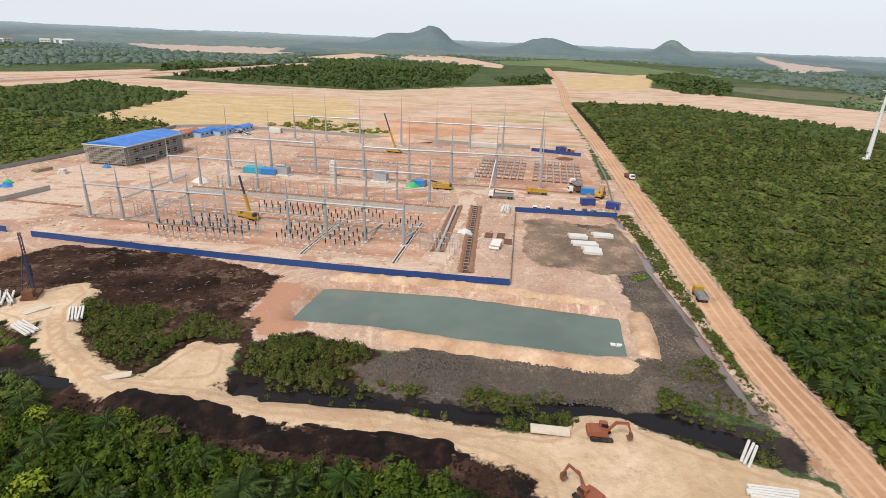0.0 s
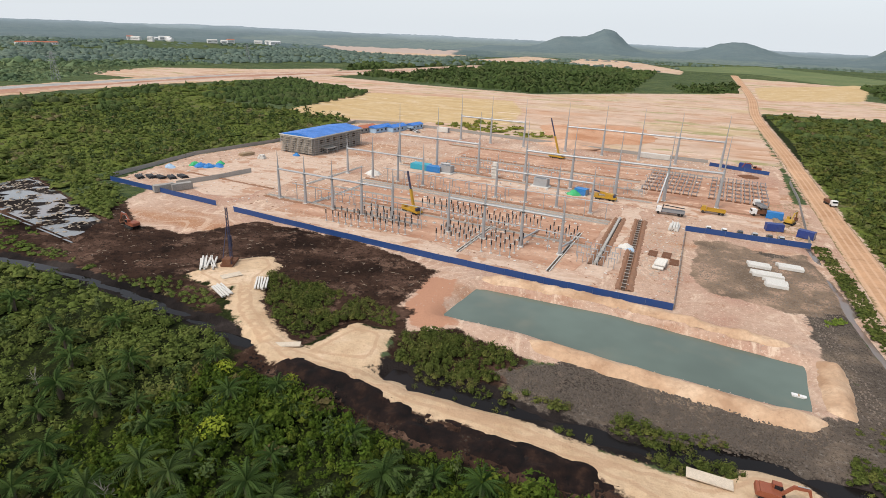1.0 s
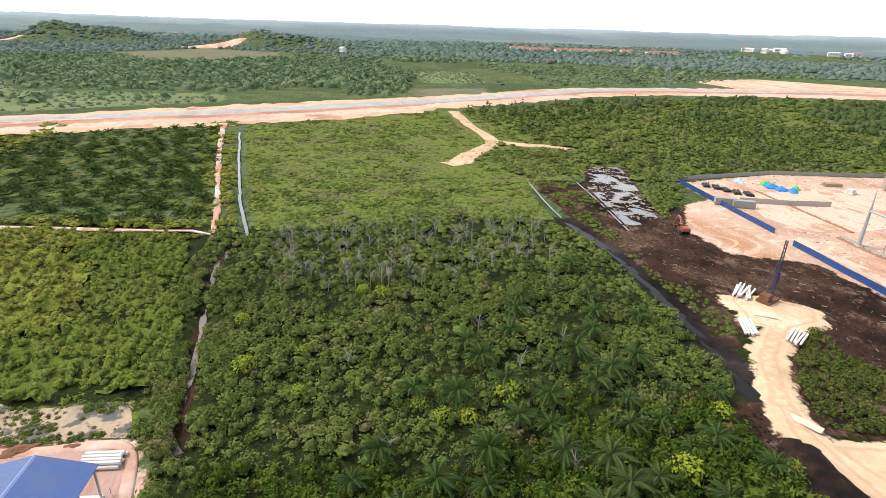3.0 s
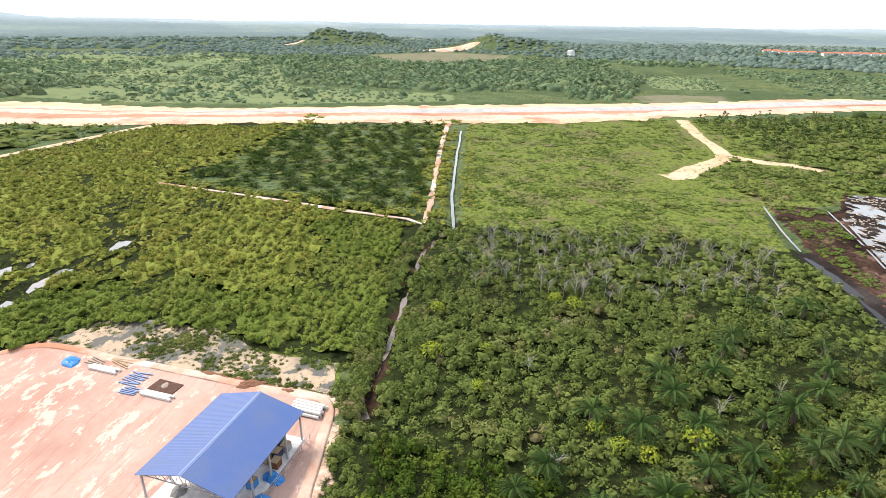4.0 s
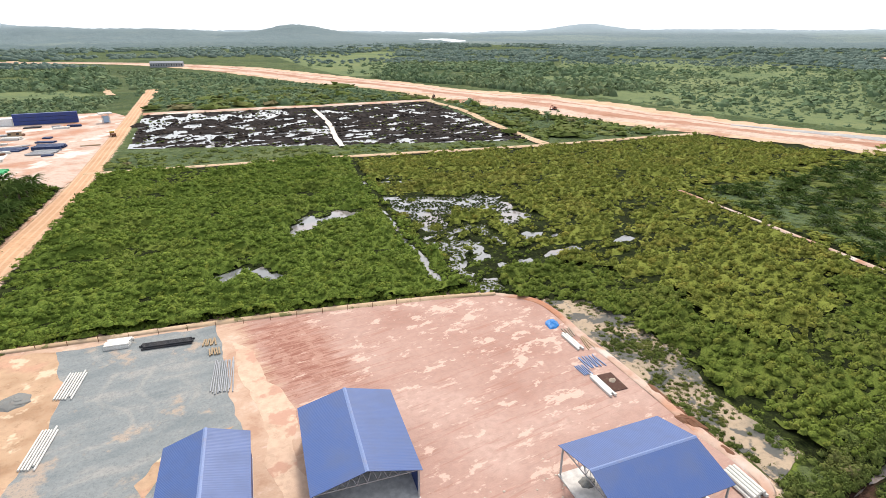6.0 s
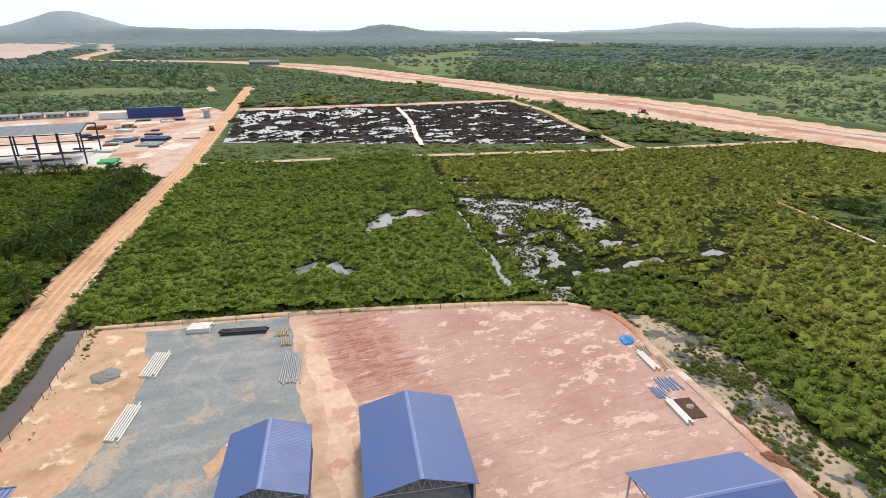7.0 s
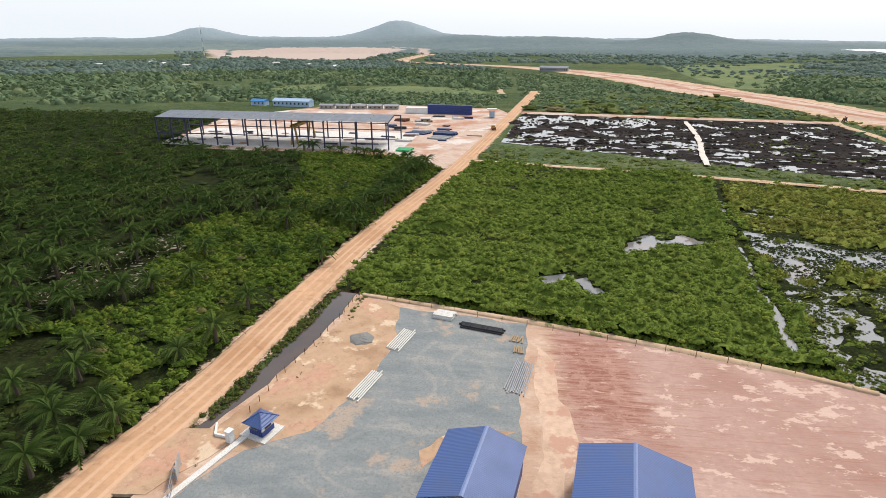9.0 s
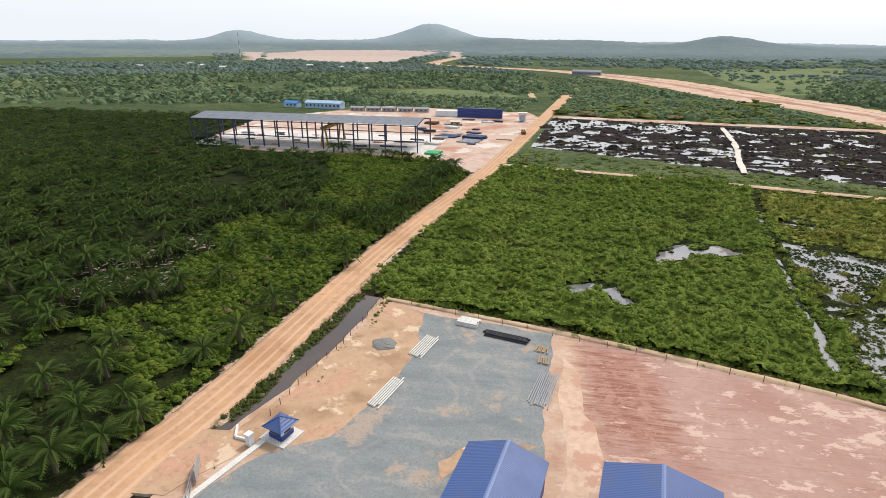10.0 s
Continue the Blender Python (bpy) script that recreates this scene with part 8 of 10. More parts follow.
def mobile_crane(x, y, rz, boom, up, label):
    ob = thing("mobile_crane", label, "crane", pose(x, y, 0.05, 0, 0, rz))
    part("carrier", Geo().box(0, 0, 0.75, 2.5, 9.0, 0.7), M_YELLOW_PAINT, ob)
    part("cab", Geo().box(-0.4, 3.6, 1.45, 1.5, 1.6, 1.1), M_YELLOW_PAINT, ob)
    part("superstructure", Geo().box(0, -1.6, 1.45, 2.3, 3.2, 1.3), M_YELLOW_PAINT, ob)
    part("counterweight", Geo().box(0, -3.5, 1.6, 2.3, 0.9, 1.0), M_DARKSTEEL, ob)
    tip = (0, -1.0 + boom * math.cos(radians(up)), 2.4 + boom * math.sin(radians(up)))
    mid = tuple(a + (b - a) * 0.5 for a, b in zip((0, -1.0, 2.4), tip))
    part("boom", Geo().bar((0, -1.0, 2.4), mid, 0.75, 0.85), M_YELLOW_PAINT, ob)
    part("boom_tip", Geo().bar(mid, tip, 0.5, 0.55), M_DARKSTEEL, ob, "dark telescopic boom tip")
    for wy in (-3.4, -2.0, 2.0, 3.4):
        for s in (-1, 1):
            wheel(ob, s * 1.05, wy, 0.6)
    return ob


mobile_crane(-70.5, 178.5, 62, 13, 74, "yellow mobile crane with raised boom on red clay")
mobile_crane(-4.5, 228.5, 82, 7, 10, "yellow mobile crane with lowered boom")
mobile_crane(-34, 305, 70, 20, 70, "yellow mobile crane with raised boom behind gantries")

rig = thing("piling_rig", "tall dark piling rig on a sand pad", "piling rig", pose(-98.5, 114.5, 0.7, 0, 0, 20))
mast = Geo()
for sx, sy in ((-0.3, -0.3), (0.3, -0.3), (0.3, 0.3), (-0.3, 0.3)):
    mast.bar((sx, sy, 0.3), (sx * 0.7, sy * 0.7, 15.4), 0.1, 0.1)
for k in range(12):
    z0, z1 = 0.6 + 1.2 * k, 1.8 + 1.2 * k
    mast.bar((-0.28, -0.28, z0), (0.28, -0.28, z1), 0.06, 0.06).bar((0.28, 0.28, z0), (-0.28, 0.28, z1), 0.06, 0.06).bar((0.28, -0.28, z0), (0.28, 0.28, z1), 0.06, 0.06)
part("mast", mast, M_DARKSTEEL, rig)
part("hammer", Geo().box(0, 0.6, 4.0, 0.7, 0.7, 3.2), M_DARKSTEEL, rig)
part("base_frame", Geo().box(0, -1.5, 0.1, 3.2, 5.4, 0.6), M_RUST, rig)
part("engine_house", Geo().box(0, -3.0, 0.7, 2.2, 2.2, 1.5), M_RUST, rig, "rust-red engine house")
part("stay", Geo().bar((-1.2, -3.6, 0.8), (0, -0.4, 11.5), 0.15, 0.15).bar((1.2, -3.6, 0.8), (0, -0.4, 11.5), 0.15, 0.15), M_DARKSTEEL, rig)

# concrete piles
pile_of("concrete_piles", -103.0, 110.5, 38, 5, 8.0, 0.2, M_PALECON, "pale concrete piles fanned out on sand", 2, 2.2, True, "piles", 0.75, 12, 3)
pile_of("concrete_piles", -88.8, 98.5, 62, 5, 7.0, 0.2, M_PALECON, "pale concrete piles beside a sand track", 1, 1.5, True, "piles", 0.7, 4, 4)
pile_of("concrete_piles", -82.6, 105.6, 28, 5, 6.8, 0.2, M_PALECON, "pale concrete piles on the sand edge", 1, 1.6, True, "piles", 0.7, 4, 5)
pile_of("concrete_piles", 48.6, 70.2, -38, 3, 6.0, 0.24, M_PALECON, "white concrete pipes laid across a ditch end", 1, 1.3, False, "pipes", 0.5, 2, 6)
pile_of("concrete_piles", 47.6, 61.6, 84, 5, 7.0, 0.2, M_PALECON, "pale piles stacked on sand beside the road", 1, 1.3, True, "piles", 0.8, 3, 7)
solid("ground_plate", Geo().box(0, 0, 0, 6.4, 2.2, 0.16), M_MATSAND, "pale muddy slab on sand", "slab", pose(17.6, 73.4, 0.82, 0, 0, -6))
solid("ground_plate", Geo().box(0, 0, 0, 6.0, 1.8, 0.1), M_MATSAND, "pale mat on a sand track", "slab", pose(-60.5, 82.6, float(ground_fields(np.array([-60.5]), np.array([82.6]))[0][0]) + 0.12, 0, 0, 24))
solid("ground_plate", Geo().box(0, 0, 0, 5.0, 2.6, 0.1), M_MATSAND, "pale mat on a sand pad", "slab", pose(-92.4, 106.6, 0.8, 0, 0, 55))
boat = thing("boat", "small white work boat moored in a pond corner", "boat", pose(36.9, 104.3, -0.85, 0, 0, -8))
part("hull", Geo().side([(-1.1, 0.1), (0.9, 0.1), (1.3, 0.45), (-1.2, 0.45)], -0.4, 0.4), M_WHITE, boat)
part("thwart", Geo().box(0, 0, 0.45, 0.25, 0.8, 0.05), M_TIMBER, boat)


# ---- the substation site: u runs along the front fence, v away from it ----
def site(u, v, z=0.0, turn=0.0):
    return pose(-128 + 0.988 * u + 0.155 * v, 153 - 0.155 * u + 0.988 * v, z, 0, 0, -8.9 + turn)


def hoarding(pts, label, h=1.9, mat=None, name="hoarding"):
    """Sheet hoarding on posts, panel by panel."""
    ob = thing(name, label, "fence", None)
    for (ax, ay), (bx, by) in zip(pts[:-1], pts[1:]):
        L = math.hypot(bx - ax, by - ay)
        n = max(1, round(L / 6))
        turn = math.degrees(math.atan2(by - ay, bx - ax))
        panel_mesh = Geo().box(0, 0, 0, L / n - 0.04, 0.06, h).mesh("panel", mat or M_HOARDING)
        post_mesh = Geo().box(0, 0.1, -0.2, 0.1, 0.12, h + 0.25).mesh("post", M_STEELGREY)
        for k in range(n):
            t = (k + 0.5) / n
            p = part("panel", panel_mesh, None, ob)
            p.matrix_basis = pose(ax + (bx - ax) * t, ay + (by - ay) * t, 0.02 + 0.05 * math.sin(k * 1.7), random.uniform(-1.2, 1.2), 0, turn)
            q = part("post", post_mesh, None, ob)
            q.matrix_basis = pose(ax + (bx - ax) * k / n, ay + (by - ay) * k / n, 0, 0, 0, turn)
    return ob


hoarding([(-199, 167), (-138, 156.3)], "blue sheet hoarding along the site front")
hoarding([(-128, 153.2), (-86, 145.6), (-49, 139.5), (-16, 135), (16, 131.6)], "long blue sheet hoarding along the site front")
hoarding([(24, 199.4), (62, 196.6)], "blue sheet hoarding behind a storage plot")
hoarding([(46, 326), (73, 314.5)], "blue sheet hoarding at the far site corner")
hoarding([(62, 197), (67, 225), (74, 262), (79, 300)], "grey mesh fence along the haul road side", 1.6, M_GREYWALL, "boundary_wall")
hoarding([(16.2, 132.5), (24, 198)], "low grey fence beside a storage plot", 1.1, M_GREYWALL, "boundary_wall")
hoarding([(-203, 172), (-205, 222), (-191, 270), (-186, 362), (-154, 372)], "grey precast wall along the site", 1.8, M_GREYWALL, "boundary_wall")
hoarding([(-154, 372), (-82, 357), (-7, 341), (46, 333)], "grey precast wall at the rear of the site", 1.8, M_GREYWALL, "boundary_wall")
hoarding([(-170, 172), (-163, 188), (-158, 204)], "grey block wall inside the site", 2.0, M_CONCRETE, "boundary_wall")


def gantry_column(height, beam, x, y, label):
    ob = thing("gantry_column", label, "gantry column", pose(x, y, 0, 0, 0, -8.9), "substation gantry columns")
    part("footing", Geo().box(0, 0, -0.2, 1.7, 1.7, 0.6), M_PALECON, ob, "pale concrete footing")
    part("pole", Geo().tube((0, 0, 0.4), (0, 0, beam + 1.2), 0.6 if height < 20 else 0.74, 0.36 if height < 20 else 0.46, 8), M_GALV, ob)
    part("spike", Geo().tube((0, 0, beam + 1.2), (0, 0, height), 0.26, 0.07, 6), M_GALV, ob, "thin lightning spike")
    return ob


def gantry_row(spots, height, beam, label):
    for x, y in spots:
        gantry_column(height, beam, x, y, label)
    for (ax, ay), (bx, by) in zip(spots[:-1], spots[1:]):
        b = thing("gantry_beam", "galvanised tubular beam between gantry columns", "gantry beam", None, "substation gantry beams")
        part("beam", Geo().tube((ax, ay, beam), (bx, by, beam), 0.36 if height < 20 else 0.48, None, 8), M_GALV, b)
        part("bracket", Geo().box(ax, ay, beam - 0.5, 1.0, 1.0, 0.16).box(bx, by, beam - 0.5, 1.0, 1.0, 0.16), M_GALV, b)


gantry_row([(-123, 174), (-110.5, 172), (-98, 170), (-85.5, 168.3), (-73, 166.6)], 18.2, 11.6, "tapered grey steel gantry column with a thin spike")
gantry_row([(-52, 164), (-39.5, 162), (-27, 160), (-14.6, 158)], 18.6, 11.7, "tapered grey steel gantry column with a thin spike")
gantry_row([(-119, 222), (-105.5, 220), (-92.5, 218), (-80, 216)], 18.6, 11.6, "tapered grey steel gantry column with a thin spike")
gantry_row([(-47, 212), (-34.5, 210), (-22, 208), (-9, 206)], 18, 11.6, "tapered grey steel gantry column with a thin spike")
gantry_row([(-107, 255), (-86, 252), (-64, 248)], 29, 14.2, "tall tapered grey gantry column with a long spike")
gantry_row([(-41, 244), (-20, 240.5), (-1, 239), (18.5, 237), (38.5, 235.5)], 28.6, 14.2, "tall tapered grey gantry column with a long spike")
gantry_row([(-98, 334), (-78, 331), (-57, 328.5)], 28.4, 14.6, "tall tapered grey gantry column with a long spike")
gantry_row([(-32, 327), (-11, 325), (9, 322), (28, 319), (50, 316)], 28.2, 14.6, "tall tapered grey gantry column with a long spike")
for (ax, ay), (bx, by) in (((18.5, 237), (16.0, 232)), ((-14.6, 158), (-12, 172)), ((-27, 160), (-24, 178))):
    b = thing("gantry_stay", "sloping galvanised stay of a gantry", "stay", None)
    part("strut", Geo().bar((bx, by, 0.2), (ax, ay, 12.5 if ay > 200 else 2.4), 0.5, 0.4), M_GALV, b)

# long pipe bus on short posts
for v0, u0, u1 in ((24, 6, 118), (66, 20, 118)):
    bus = thing("pipe_bus", "long pale pipe bus on short steel posts", "pipe bus", site(0, v0))
    part("pipe", Geo().tube((u0, 0, 6.2), (u1, 0, 6.2), 0.16, None, 8), M_GALV, bus)
    for k in range(13):
        uu = u0 + 2 + (u1 - u0 - 4) * k / 12
        part("post", Geo().tube((uu, 0, 0), (uu, 0, 6.1), 0.14, 0.12, 6), M_GALV, bus)

# switchgear posts with dark insulators
sw = thing("insulator_post", "steel post with a dark porcelain insulator", "insulator", pose(0, 0, -60), "switchgear posts")
part("footing", Geo().box(0, 0, -0.1, 0.7, 0.7, 0.35), M_PALECON, sw)
part("post", Geo().box(0, 0, 0.25, 0.22, 0.22, 2.4), M_GALV, sw)
ins = Geo()
ins.tube((0, 0, 2.65), (0, 0, 4.25), 0.17, 0.15, 8)
for k in range(5):
    ins.tube((0, 0, 2.75 + 0.3 * k), (0, 0, 2.87 + 0.3 * k), 0.27, 0.2, 8)
part("insulator", ins, M_INSUL, sw)
part("terminal", Geo().box(0, 0, 4.25, 0.3, 0.3, 0.12), M_GALV, sw)
for (u0, v0, nu, nv, du, dv) in ((33, 10, 6, 2, 2.6, 5.0), (51, 12, 6, 3, 2.4, 4.2), (42, 16, 4, 3, 2.6, 4.0), (80, 32, 5, 3, 2.4, 4.0), (74, 13, 5, 4, 2.6, 3.4), (90, 12, 4, 4, 3.0, 3.8), (64, 36, 6, 3, 2.4, 4.0), (88, 40, 5, 2, 2.6, 4.0), (104, 32, 4, 3, 2.6, 4.2), (54, 40, 4, 2, 2.6, 4.0)):
    for i in range(nu):
        for j in range(nv):
            copy_thing(sw, site(u0 + i * du, v0 + j * dv + 0.4 * (i % 2)))
# plain equipment stands without insulators
st = thing("equipment_stand", "bare galvanised equipment stand", "stand", pose(0, 0, -60), "equipment stands")
for sx in (-0.8, 0.8):
    part("leg", Geo().box(sx, 0, 0, 0.18, 0.18, 3.0), M_GALV, st)
part("crossbar", Geo().box(0, 0, 3.0, 2.0, 0.25, 0.2), M_GALV, st)
for (u0, v0, nu, nv, du, dv) in ((14, 30, 6, 2, 5.0, 8.0), (26, 66, 9, 2, 6.0, 9.0), (30, 110, 8, 3, 7.0, 9.0), (92, 108, 6, 2, 6.0, 8.0), (46, 20, 5, 1, 4.5, 1), (118, 20, 4, 3, 3.0, 5.0)):
    for i in range(nu):
        for j in range(nv):
            copy_thing(st, site(u0 + i * du, v0 + j * dv))
# rows of reddish foundation stubs waiting for steel
fb = thing("foundation_frame", "rust-brown formwork frame on clay", "foundation", pose(0, 0, -60), "foundation frames")
part("base", Geo().box(0, 0, -0.1, 2.6, 1.6, 0.5), M_RUST, fb)
for sx in (-1, 1):
    part("stub", Geo().box(sx, 0, 0.4, 0.35, 0.35, 1.9), M_STEELGREY, fb)
part("tie", Geo().box(0, 0, 1.7, 2.3, 0.16, 0.16), M_STEELGREY, fb)
for i in range(15):
    for j in range(6):
        if (i, j) not in ((7, 0), (7, 1), (7, 2), (7, 3), (7, 4), (7, 5)):
            copy_thing(fb, site(122 + i * 3.4, 122 + j * 7.5))
for o in (sw, st, fb):
    drop_thing(o)


def transformer(u, v, label):
    ob = thing("transformer", label, "transformer", site(u, v))
    part("tank", Geo().box(0, 0, 0.5, 6.0, 3.0, 3.4), M_GALV, ob)
    part("plinth", Geo().box(0, 0, -0.1, 8.0, 5.0, 0.6), M_PALECON, ob)
    for k in range(7):
        part("radiator", Geo().box(-3 + k, 1.9, 0.8, 0.5, 0.8, 2.8), M_GALV, ob)
    for k in range(3):
        part("bushing", Geo().tube((-1.8 + 1.8 * k, 0, 3.9), (-1.8 + 1.8 * k, 0, 5.2), 0.2, 0.1, 8), M_INSUL, ob)
    part("conservator", Geo().tube((-2.4, -1.0, 4.6), (2.4, -1.0, 4.6), 0.45, None, 10), M_GALV, ob)


transformer(35, 97, "grey transformer with radiators on a plinth")
transformer(81, 99, "grey transformer with radiators on a plinth")
cubes = thing("panel_stack", "tall stack of pale grey equipment frames", "equipment stack", site(58, 101))
for k in range(5):
    part("frame", Geo().box(0, 0, 1.5 * k, 2.6, 2.6, 0.2).box(-1.1, -1.1, 1.5 * k + 0.2, 0.2, 0.2, 1.3).box(1.1, -1.1, 1.5 * k + 0.2, 0.2, 0.2, 1.3).box(1.1, 1.1, 1.5 * k + 0.2, 0.2, 0.2, 1.3).box(-1.1, 1.1, 1.5 * k + 0.2, 0.2, 0.2, 1.3).box(0, 0, 1.5 * k + 0.2, 1.7, 1.7, 1.2), M_PALECON, cubes)


def container(x, y, rz, mat, label, L=6.0, W=2.4, H=2.6, z=0.05):
    ob = thing("container", label, "container", pose(x, y, z, 0, 0, rz))
    part("box", Geo().box(0, 0, 0.1, L, W, H), mat, ob)
    part("door", Geo().box(L / 2 + 0.02, 0, 0.2, 0.05, W - 0.3, H - 0.3), M_STEELGREY, ob)
    for sx in (-1, 1):
        for sy in (-1, 1):
            part("corner_post", Geo().box(sx * (L / 2), sy * (W / 2), 0, 0.16, 0.16, H + 0.16), mat, ob)
    return ob


container(-168.5, 163.8, 60, M_GREYWALL, "grey-green site container by the wall", 7.5)
container(-164, 168.2, 60, M_GREYWALL, "grey-green site container by the wall", 7.5)
container(63.5, 208.5, -30, M_BLUEWALL, "blue site container near the gate", 5)
container(54.5, 213, 5, M_BLUEWALL, "blue site container with stacked goods", 5.5)
container(58, 229.5, -12, M_TARPBLUE, "bright blue site container on clay", 5.5)
container(-92, 246, -9, M_TEAL, "teal covered equipment crates", 9, 5, 2.6)
container(-84, 243.5, -9, M_TARPBLUE, "blue covered equipment crates", 7, 4, 2.6)
container(-14.5, 232.5, -20, M_TARPBLUE, "blue covered cable drums", 5, 3.5, 2.6)
heap("tarpaulin_cover", -17.5, 231, 2.6, 2.2, M_TARPGREEN, "green tarpaulin over equipment", "tarpaulin", 0.0, 1.3, 10, 17)
container(64, 328, -20, M_BLUEWALL, "blue site cabin by the rear fence", 6)
container(18, 332, -8, M_PALECON, "long white site cabin by the rear wall", 16, 3, 2.6)
container(-117, 356, -8, M_PALECON, "white site cabin by the rear wall", 8, 3, 3)
for hx, hy, m, r, s in ((-190, 205, M_TARPGREEN, 2.4, 21), (-186, 204, M_TARPBLUE, 3.0, 22), (-181.5, 204.5, M_TARPBLUE, 3.0, 23), (-180.5, 211, M_TARPGREEN, 2.2, 24), (-178, 207, M_TARPBLUE, 2.4, 25), (-196, 196, M_LIGHTBLUE, 2.4, 26), (-160, 244, M_TARPBLUE, 1.6, 27)):
    heap("tarpaulin_cover", hx, hy, r, 1.7, m, "bright tarpaulin over building materials", "tarpaulin", 0.0, 1.4, s * 13, s)
for k, (hx, hy) in enumerate(((-193, 176), (-189, 178), (-185, 179), (-181, 181), (-178, 184))):
    pile_of("pipe_stack", hx, hy, 55 + 8 * (k % 3), 5, 5.5, 0.28, M_DARKPIPE, "black ducts stacked on bare ground", 2, 1.1, False, "pipe stack", 0.02, 5, 40 + k)
pile_of("timber_stack", -183, 234, -20, 6, 7, 0.3, M_TIMBER, "brown board stack by the wall", 2, 1.1, True, "timber", 0.02, 3, 50)
pile_of("block_stack", -171, 230, 10, 3, 3, 0.5, M_PALECON, "white block pallets on clay", 2, 1.1, True, "blocks", 0.02, 5, 51)

# the main building under construction
bld = thing("control_building", "two-storey grey building in scaffolding with a bright blue roof", "building", pose(-159.6, 270.6, 0.0, 0, 0, -9.2))
BW, BL, BH = 21.0, 41.0, 8.8
part("wall", Geo().box(0, 0, 0, BW, BL, BH), M_GREYWALL, bld, "grey unpainted rendered wall")
part("roof", Geo().side([(-BW / 2 - 1.1, BH + 0.1), (BW / 2 + 1.1, BH + 0.1), (BW / 2 + 1.1, BH + 0.5), (0, BH + 2.1), (-BW / 2 - 1.1, BH + 0.5)], -BL / 2 - 1.1, BL / 2 + 1.1), M_BRIGHTROOF, bld, "bright blue ribbed roof")
part("fascia", Geo().box(0, -BL / 2 - 1.15, BH + 0.0, BW + 2.4, 0.12, 0.6).box(BW / 2 + 1.15, 0, BH, 0.12, BL + 2.4, 0.6), M_PALECON, bld, "pale roof fascia")
part("floor_band", Geo().box(0, 0, 4.2, BW + 0.3, BL + 0.3, 0.35), M_CONCRETE, bld)
# dark boxes on the wall face stand for the window openings' dark recesses
for k in range(6):
    for z in (1.1, 5.3):
        part("window", Geo().box(BW / 2 + 0.02, -14 + 5.6 * k, z, 0.1, 2.6, 2.0), M_DARKGLASS, bld)
for k in range(4):
    part("window", Geo().box(-7.5 + 5 * k, -BL / 2 - 0.02, 0.6, 1.6, 0.1, 2.2), M_DARKGLASS, bld)
    part("window", Geo().box(-7.5 + 5 * k, -BL / 2 - 0.02, 5.2, 1.6, 0.1, 2.0), M_DARKGLASS, bld)
part("porch", Geo().box(BW / 2 + 1.6, -9, 2.6, 3.2, 9, 0.35).box(BW / 2 + 3.0, -13, 0, 0.3, 0.3, 2.6).box(BW / 2 + 3.0, -5, 0, 0.3, 0.3, 2.6), M_CONCRETE, bld)
scaf = thing("scaffold", "tube scaffold with plank lifts round a building", "scaffold", pose(-159.6, 270.6, 0.0, 0, 0, -9.2))
for k in range(10):
    for off in (0.6, 1.6):
        part("standard", Geo().box(-BW / 2 + 0.2 + BW / 9 * k - 0.1, -BL / 2 - off, 0, 0.12, 0.12, BH - 0.1), M_GALV, scaf)
for k in range(15):
    part("standard", Geo().box(BW / 2 + 0.8, -BL / 2 + BL / 14 * k, 0, 0.12, 0.12, BH - 0.1), M_GALV, scaf)
for z in (1.0, 2.1, 3.2, 4.3, 5.4, 6.5, 7.6, 8.4):
    part("lift", Geo().box(0, -BL / 2 - 1.1, z, BW + 0.4, 1.1, 0.14).box(0, -BL / 2 - 1.65, z + 0.55, BW + 0.4, 0.08, 0.16), M_PLANK, scaf, "plank lift")
    part("lift", Geo().box(BW / 2 + 0.75, 0, z, 0.6, BL, 0.12), M_PLANK, scaf)


def hut(x, y, rz, L, W, H, wall, roof, label, name="site_hut", category="hut"):
    ob = thing(name, label, category, pose(x, y, 0.03 + (float(ground_fields(np.array([x]), np.array([y]))[0][0]) if name == "house" else 0), 0, 0, rz), "far houses" if name == "house" else "")
    part("wall", Geo().box(0, 0, -0.4, L, W, H + 0.4), wall, ob)
    turned = part("roof", Geo().side([(-W / 2 - 0.4, H), (W / 2 + 0.4, H), (W / 2 + 0.4, H + 0.12), (0, H + W * 0.22), (-W / 2 - 0.4, H + 0.12)], -L / 2 - 0.4, L / 2 + 0.4), roof, ob)
    turned.matrix_basis = pose(0, 0, 0, 0, 0, 90)
    for k in range(max(2, int(L / 4))):
        part("window", Geo().box(-L / 2 + 2 + 4 * k, W / 2 + 0.02, H * 0.4, 1.4, 0.08, H * 0.35).box(-L / 2 + 2 + 4 * k, -W / 2 - 0.02, H * 0.4, 1.4, 0.08, H * 0.35), M_DARKGLASS, ob)
    return ob


hut(-163, 330, 75, 17, 7, 3, M_GREYWALL, M_REDROOF, "site canteen with a dull red roof")
hut(-155, 337, 75, 17, 7, 3, M_LIGHTBLUE, M_BRIGHTROOF, "site office with a bright blue roof")
hut(-147, 345, 75, 15, 7, 3, M_LIGHTBLUE, M_BRIGHTROOF, "site office with a bright blue roof")
hut(-139, 359, 75, 12, 6, 3, M_LIGHTBLUE, M_BRIGHTROOF, "site office with a bright blue roof")

